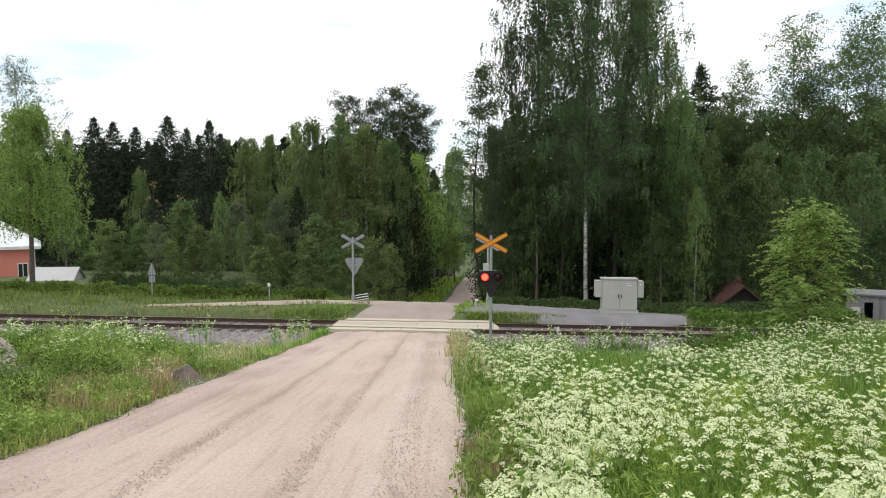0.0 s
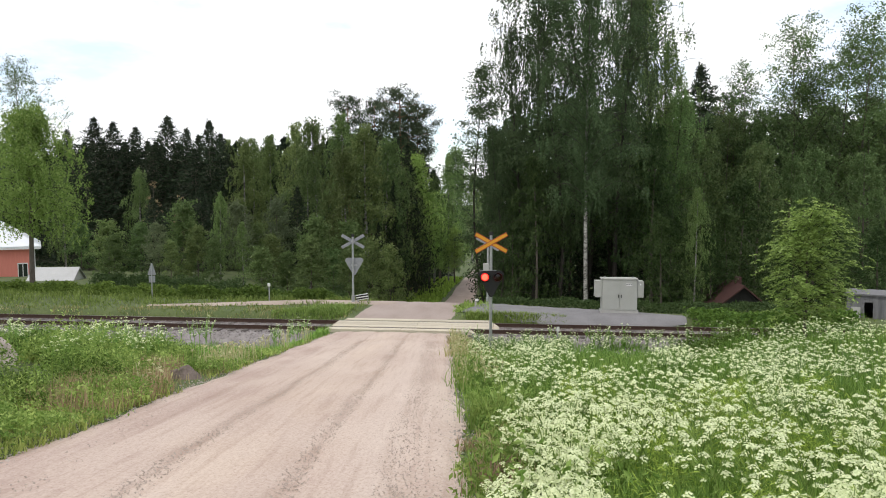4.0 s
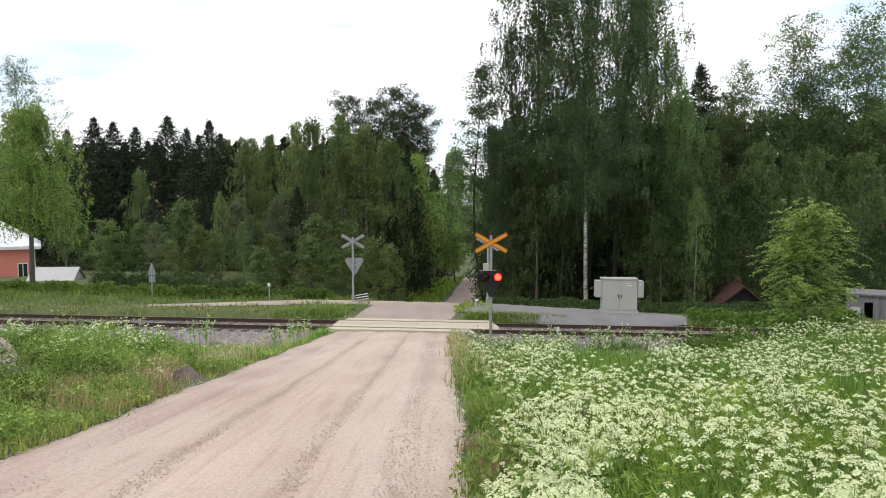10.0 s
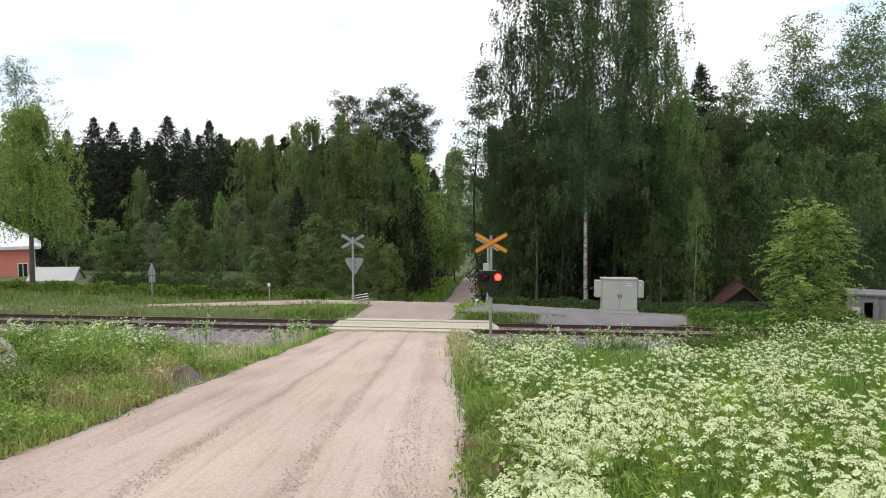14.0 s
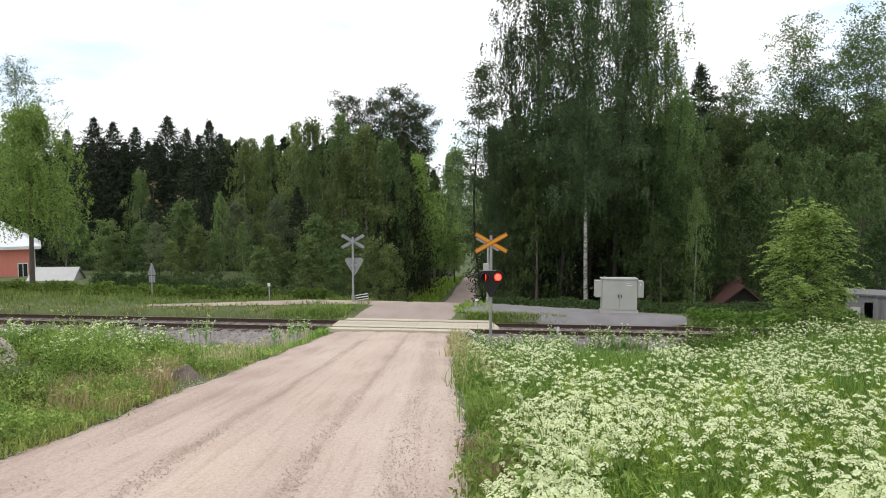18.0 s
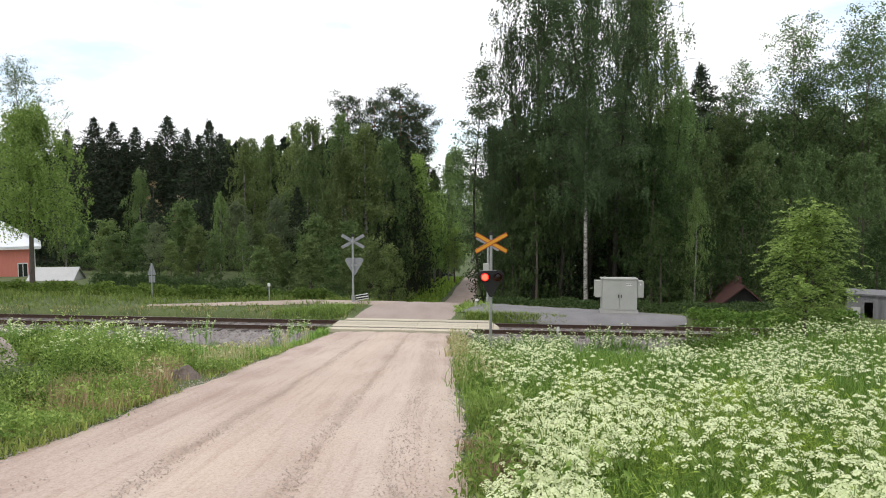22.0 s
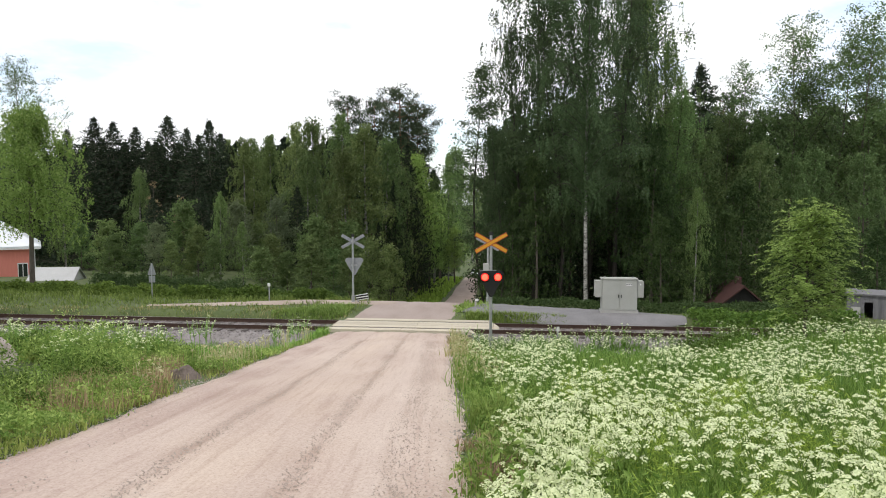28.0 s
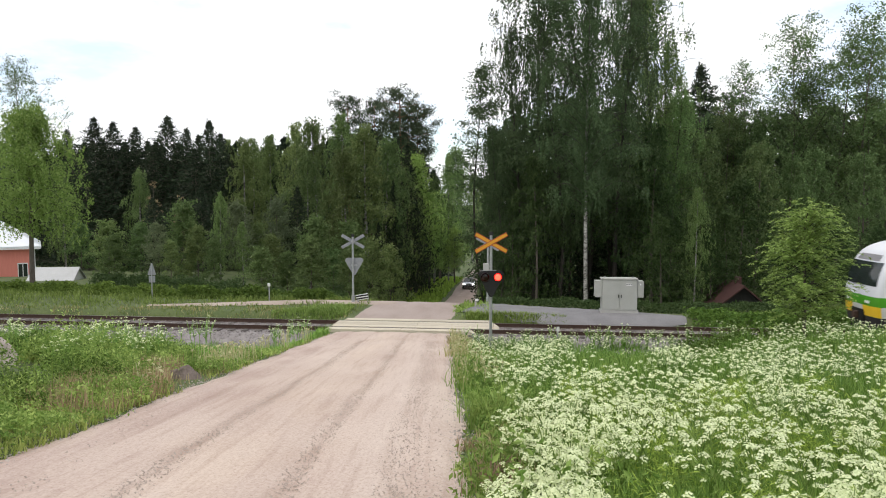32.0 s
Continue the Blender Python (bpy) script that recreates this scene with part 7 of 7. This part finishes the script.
    for a, b in ((-9.9, -8.8), (7.7, 10.2)):
        part("roof_rail", tubem((a, -0.72, 4.12), (b, -0.72, 4.12), 0.028, 0.028, 6), M_BLACK, car)
        for k in range(4):
            x = a + (b - a) * k / 3
            part("rail_stand", tubem((x, -0.72, 3.85), (x, -0.72, 4.12), 0.022, 0.022, 6), M_BLACK, car)
    for x in (-8.4, -10.2, 8.0, 9.4, -9.3, 10.0):
        part("roof_aerial", boxm(x, x + 0.12, -0.1, 0.1, 3.98, 4.22, 0.02), M_TRAIN_ROOF, car)
    for z, w in ((3.40, 1.361), (3.47, 1.325), (3.54, 1.285), (3.61, 1.235), (3.68, 1.18)):
        for side in (-1, 1):
            part("roof_rib", boxm(-8.3, 8.3, side * w - 0.02, side * w + 0.02, z - 0.010, z + 0.010), M_TRAIN_ROOF, car)
    return car


WINDOWS = [(-10.35, -9.23, True), (-8.71, -7.60, True), (-7.09, -5.96, False), (-3.24, -2.10, False), (-1.61, -0.47, True), (0.03, 1.19, True), (1.66, 2.76, False)]
lead_car = railcar(track_place(-700), WINDOWS + [(6.19, 6.74, True), (7.42, 8.59, True), (9.06, 9.63, False)], [(-5.35, -3.75), (3.30, 5.00)])
REAR_WINDOWS = [(-10.39, -9.25, True), (-8.82, -7.65, True), (-6.95, -6.45, True), (-3.10, -1.95, False), (-1.42, -0.30, True), (0.23, 1.35, True), (1.87, 3.03, False), (5.69, 6.79, False), (7.42, 8.49, True), (9.0, 9.57, False)]
rear_car = railcar(track_place(-726), REAR_WINDOWS, [(-5.19, -3.63), (3.50, 5.07)])


# ---------------------------------------------------------------- car on the far road
def lofted(sections):
    """A closed body from cross-sections of equal length along y."""
    bm = bmesh.new()
    rows = [[bm.verts.new(p) for p in s] for s in sections]
    n = len(rows[0])
    for a, b in zip(rows, rows[1:]):
        for k in range(n):
            bm.faces.new((a[k], a[(k + 1) % n], b[(k + 1) % n], b[k]))
    bm.faces.new(rows[0][::-1]), bm.faces.new(rows[-1])
    bmesh.ops.recalc_face_normals(bm, faces=bm.faces)
    return bm


def passenger_car():
    car = tagged(empty("passenger_car"), "silver passenger car with lit headlamps on the gravel road", "car")
    secs = []
    for y, w, z1 in ((-2.2, 0.78, 0.62), (-2.05, 0.86, 0.74), (-1.1, 0.89, 0.92), (-0.2, 0.90, 0.96), (1.3, 0.90, 0.96), (2.0, 0.86, 0.92), (2.2, 0.80, 0.80)):
        secs.append([(-w, y, 0.30), (w, y, 0.30), (w * 1.02, y, 0.58), (w * 0.96, y, z1), (-w * 0.96, y, z1), (-w * 1.02, y, 0.58)])
    part("body", lofted(secs), M_CARPAINT, car)
    part("roof", boxm(-0.60, 0.60, -0.25, 1.15, 1.40, 1.47, 0.03), M_CARPAINT, car)
    bm = bmesh.new()
    lo = [bm.verts.new(p) for p in ((-0.80, -1.05, 0.93), (0.80, -1.05, 0.93), (0.82, 1.9, 0.93), (-0.82, 1.9, 0.93))]
    hi = [bm.verts.new(p) for p in ((-0.60, -0.25, 1.41), (0.60, -0.25, 1.41), (0.60, 1.2, 1.41), (-0.60, 1.2, 1.41))]
    for k in range(4):
        bm.faces.new((lo[k], lo[(k + 1) % 4], hi[(k + 1) % 4], hi[k]))
    part("glasshouse", bm, M_GLASS, car, "dark windscreen and windows")
    for s in (-1, 1):
        part("headlight", boxm(s * 0.50, s * 0.80, -2.24, -2.12, 0.58, 0.74, 0.03), M_HEADLAMP, car, "lit headlamp")
        for y in (-1.35, 1.35):
            wheel = part("wheel", tubem((s * 0.70, y, 0.31), (s * 0.90, y, 0.31), 0.31, 0.31, 18), M_RUBBER, car)
            part("rim", tubem((s * 0.88, y, 0.31), (s * 0.91, y, 0.31), 0.20, 0.19, 14), M_GALV, wheel)
        part("mirror", boxm(s * 0.90, s * 1.06, -0.75, -0.62, 0.92, 1.05, 0.02), M_BLACK, car)
    part("bumper", boxm(-0.80, 0.80, -2.28, -2.15, 0.30, 0.52, 0.04), M_BLACK, car, "dark front bumper")
    part("grille", boxm(-0.42, 0.42, -2.25, -2.18, 0.58, 0.70, 0.02), M_BLACK, car)
    return car


passenger = passenger_car()


# ---------------------------------------------------------------- what moves
SPEED, LEAD_U = 22.65, -0.68
FLASH = 22.0 / 23.0


def lamp_rows(lamp, on_from, on_to):
    """Half turns of a two-sided lamp: bright side out while lit, dark side out while not."""
    home = lamp.matrix_basis.copy()
    place = lambda a: home @ pose(0, 0, 0, 0, 0, a)
    events = []
    for k in range(-1, 35):
        events += [(k * FLASH + on_from, 0), (k * FLASH + on_to, 176)]
    events = sorted(e for e in events if 0.02 < e[0] < 31.9)
    now = 176 - events[0][1]
    rows = [(0.0, place(now))]
    for t, goal in events:
        for i in range(3):
            rows.append((round(t * 30) / 30 + i / 30, place(now + (goal - now) * i / 2)))
        now = goal
    rows.append((32.0, place(now)))
    walk(lamp, rows)


def motions():
    times = list(np.arange(0, 27, 3.0)) + list(np.arange(27, 32.01, 0.5))
    walk(lead_car, [(float(t), track_place(LEAD_U + SPEED * (t - 29.5))) for t in times])
    walk(rear_car, [(float(t), track_place(LEAD_U - 25.72 + SPEED * (t - 29.5))) for t in times])
    rows = []
    for t, y in ((0, 640), (6, 545), (12, 440), (18, 335), (21, 280), (24, 222), (25.5, 194), (27.5, 157), (28.5, 139), (29, 131), (30, 118), (31, 109.5), (31.5, 106), (32, 102.5)):
        x = float(road_x(np.array(float(y)))) + 0.35
        ahead = float(road_x(np.array(y - 4.0))) - float(road_x(np.array(y + 4.0)))
        rise = float(ground_z(x, y + 3)) - float(ground_z(x, y - 3))
        rows.append((t, pose(x, y, float(ground_z(x, y)) + 0.06 + 0.004 * max(y - 48.0, 0.0), math.degrees(math.atan2(rise, 6)), 0, math.degrees(math.atan2(ahead, 8)))))
    walk(passenger, rows)
    home = bush.matrix_basis.copy()
    walk(bush, [(float(t), home @ pose(0, 0, 0, 0.7 * math.sin(t * 1.7), 0.9 * math.sin(t * 2.3 + 0.5 * math.sin(t)), 0)) for t in np.arange(0, 32.01, 0.4)])
    lamp_rows(LAMPS[1], 0.17, 0.78)
    lamp_rows(LAMPS[0], 0.76, 0.25 + FLASH)


motions()
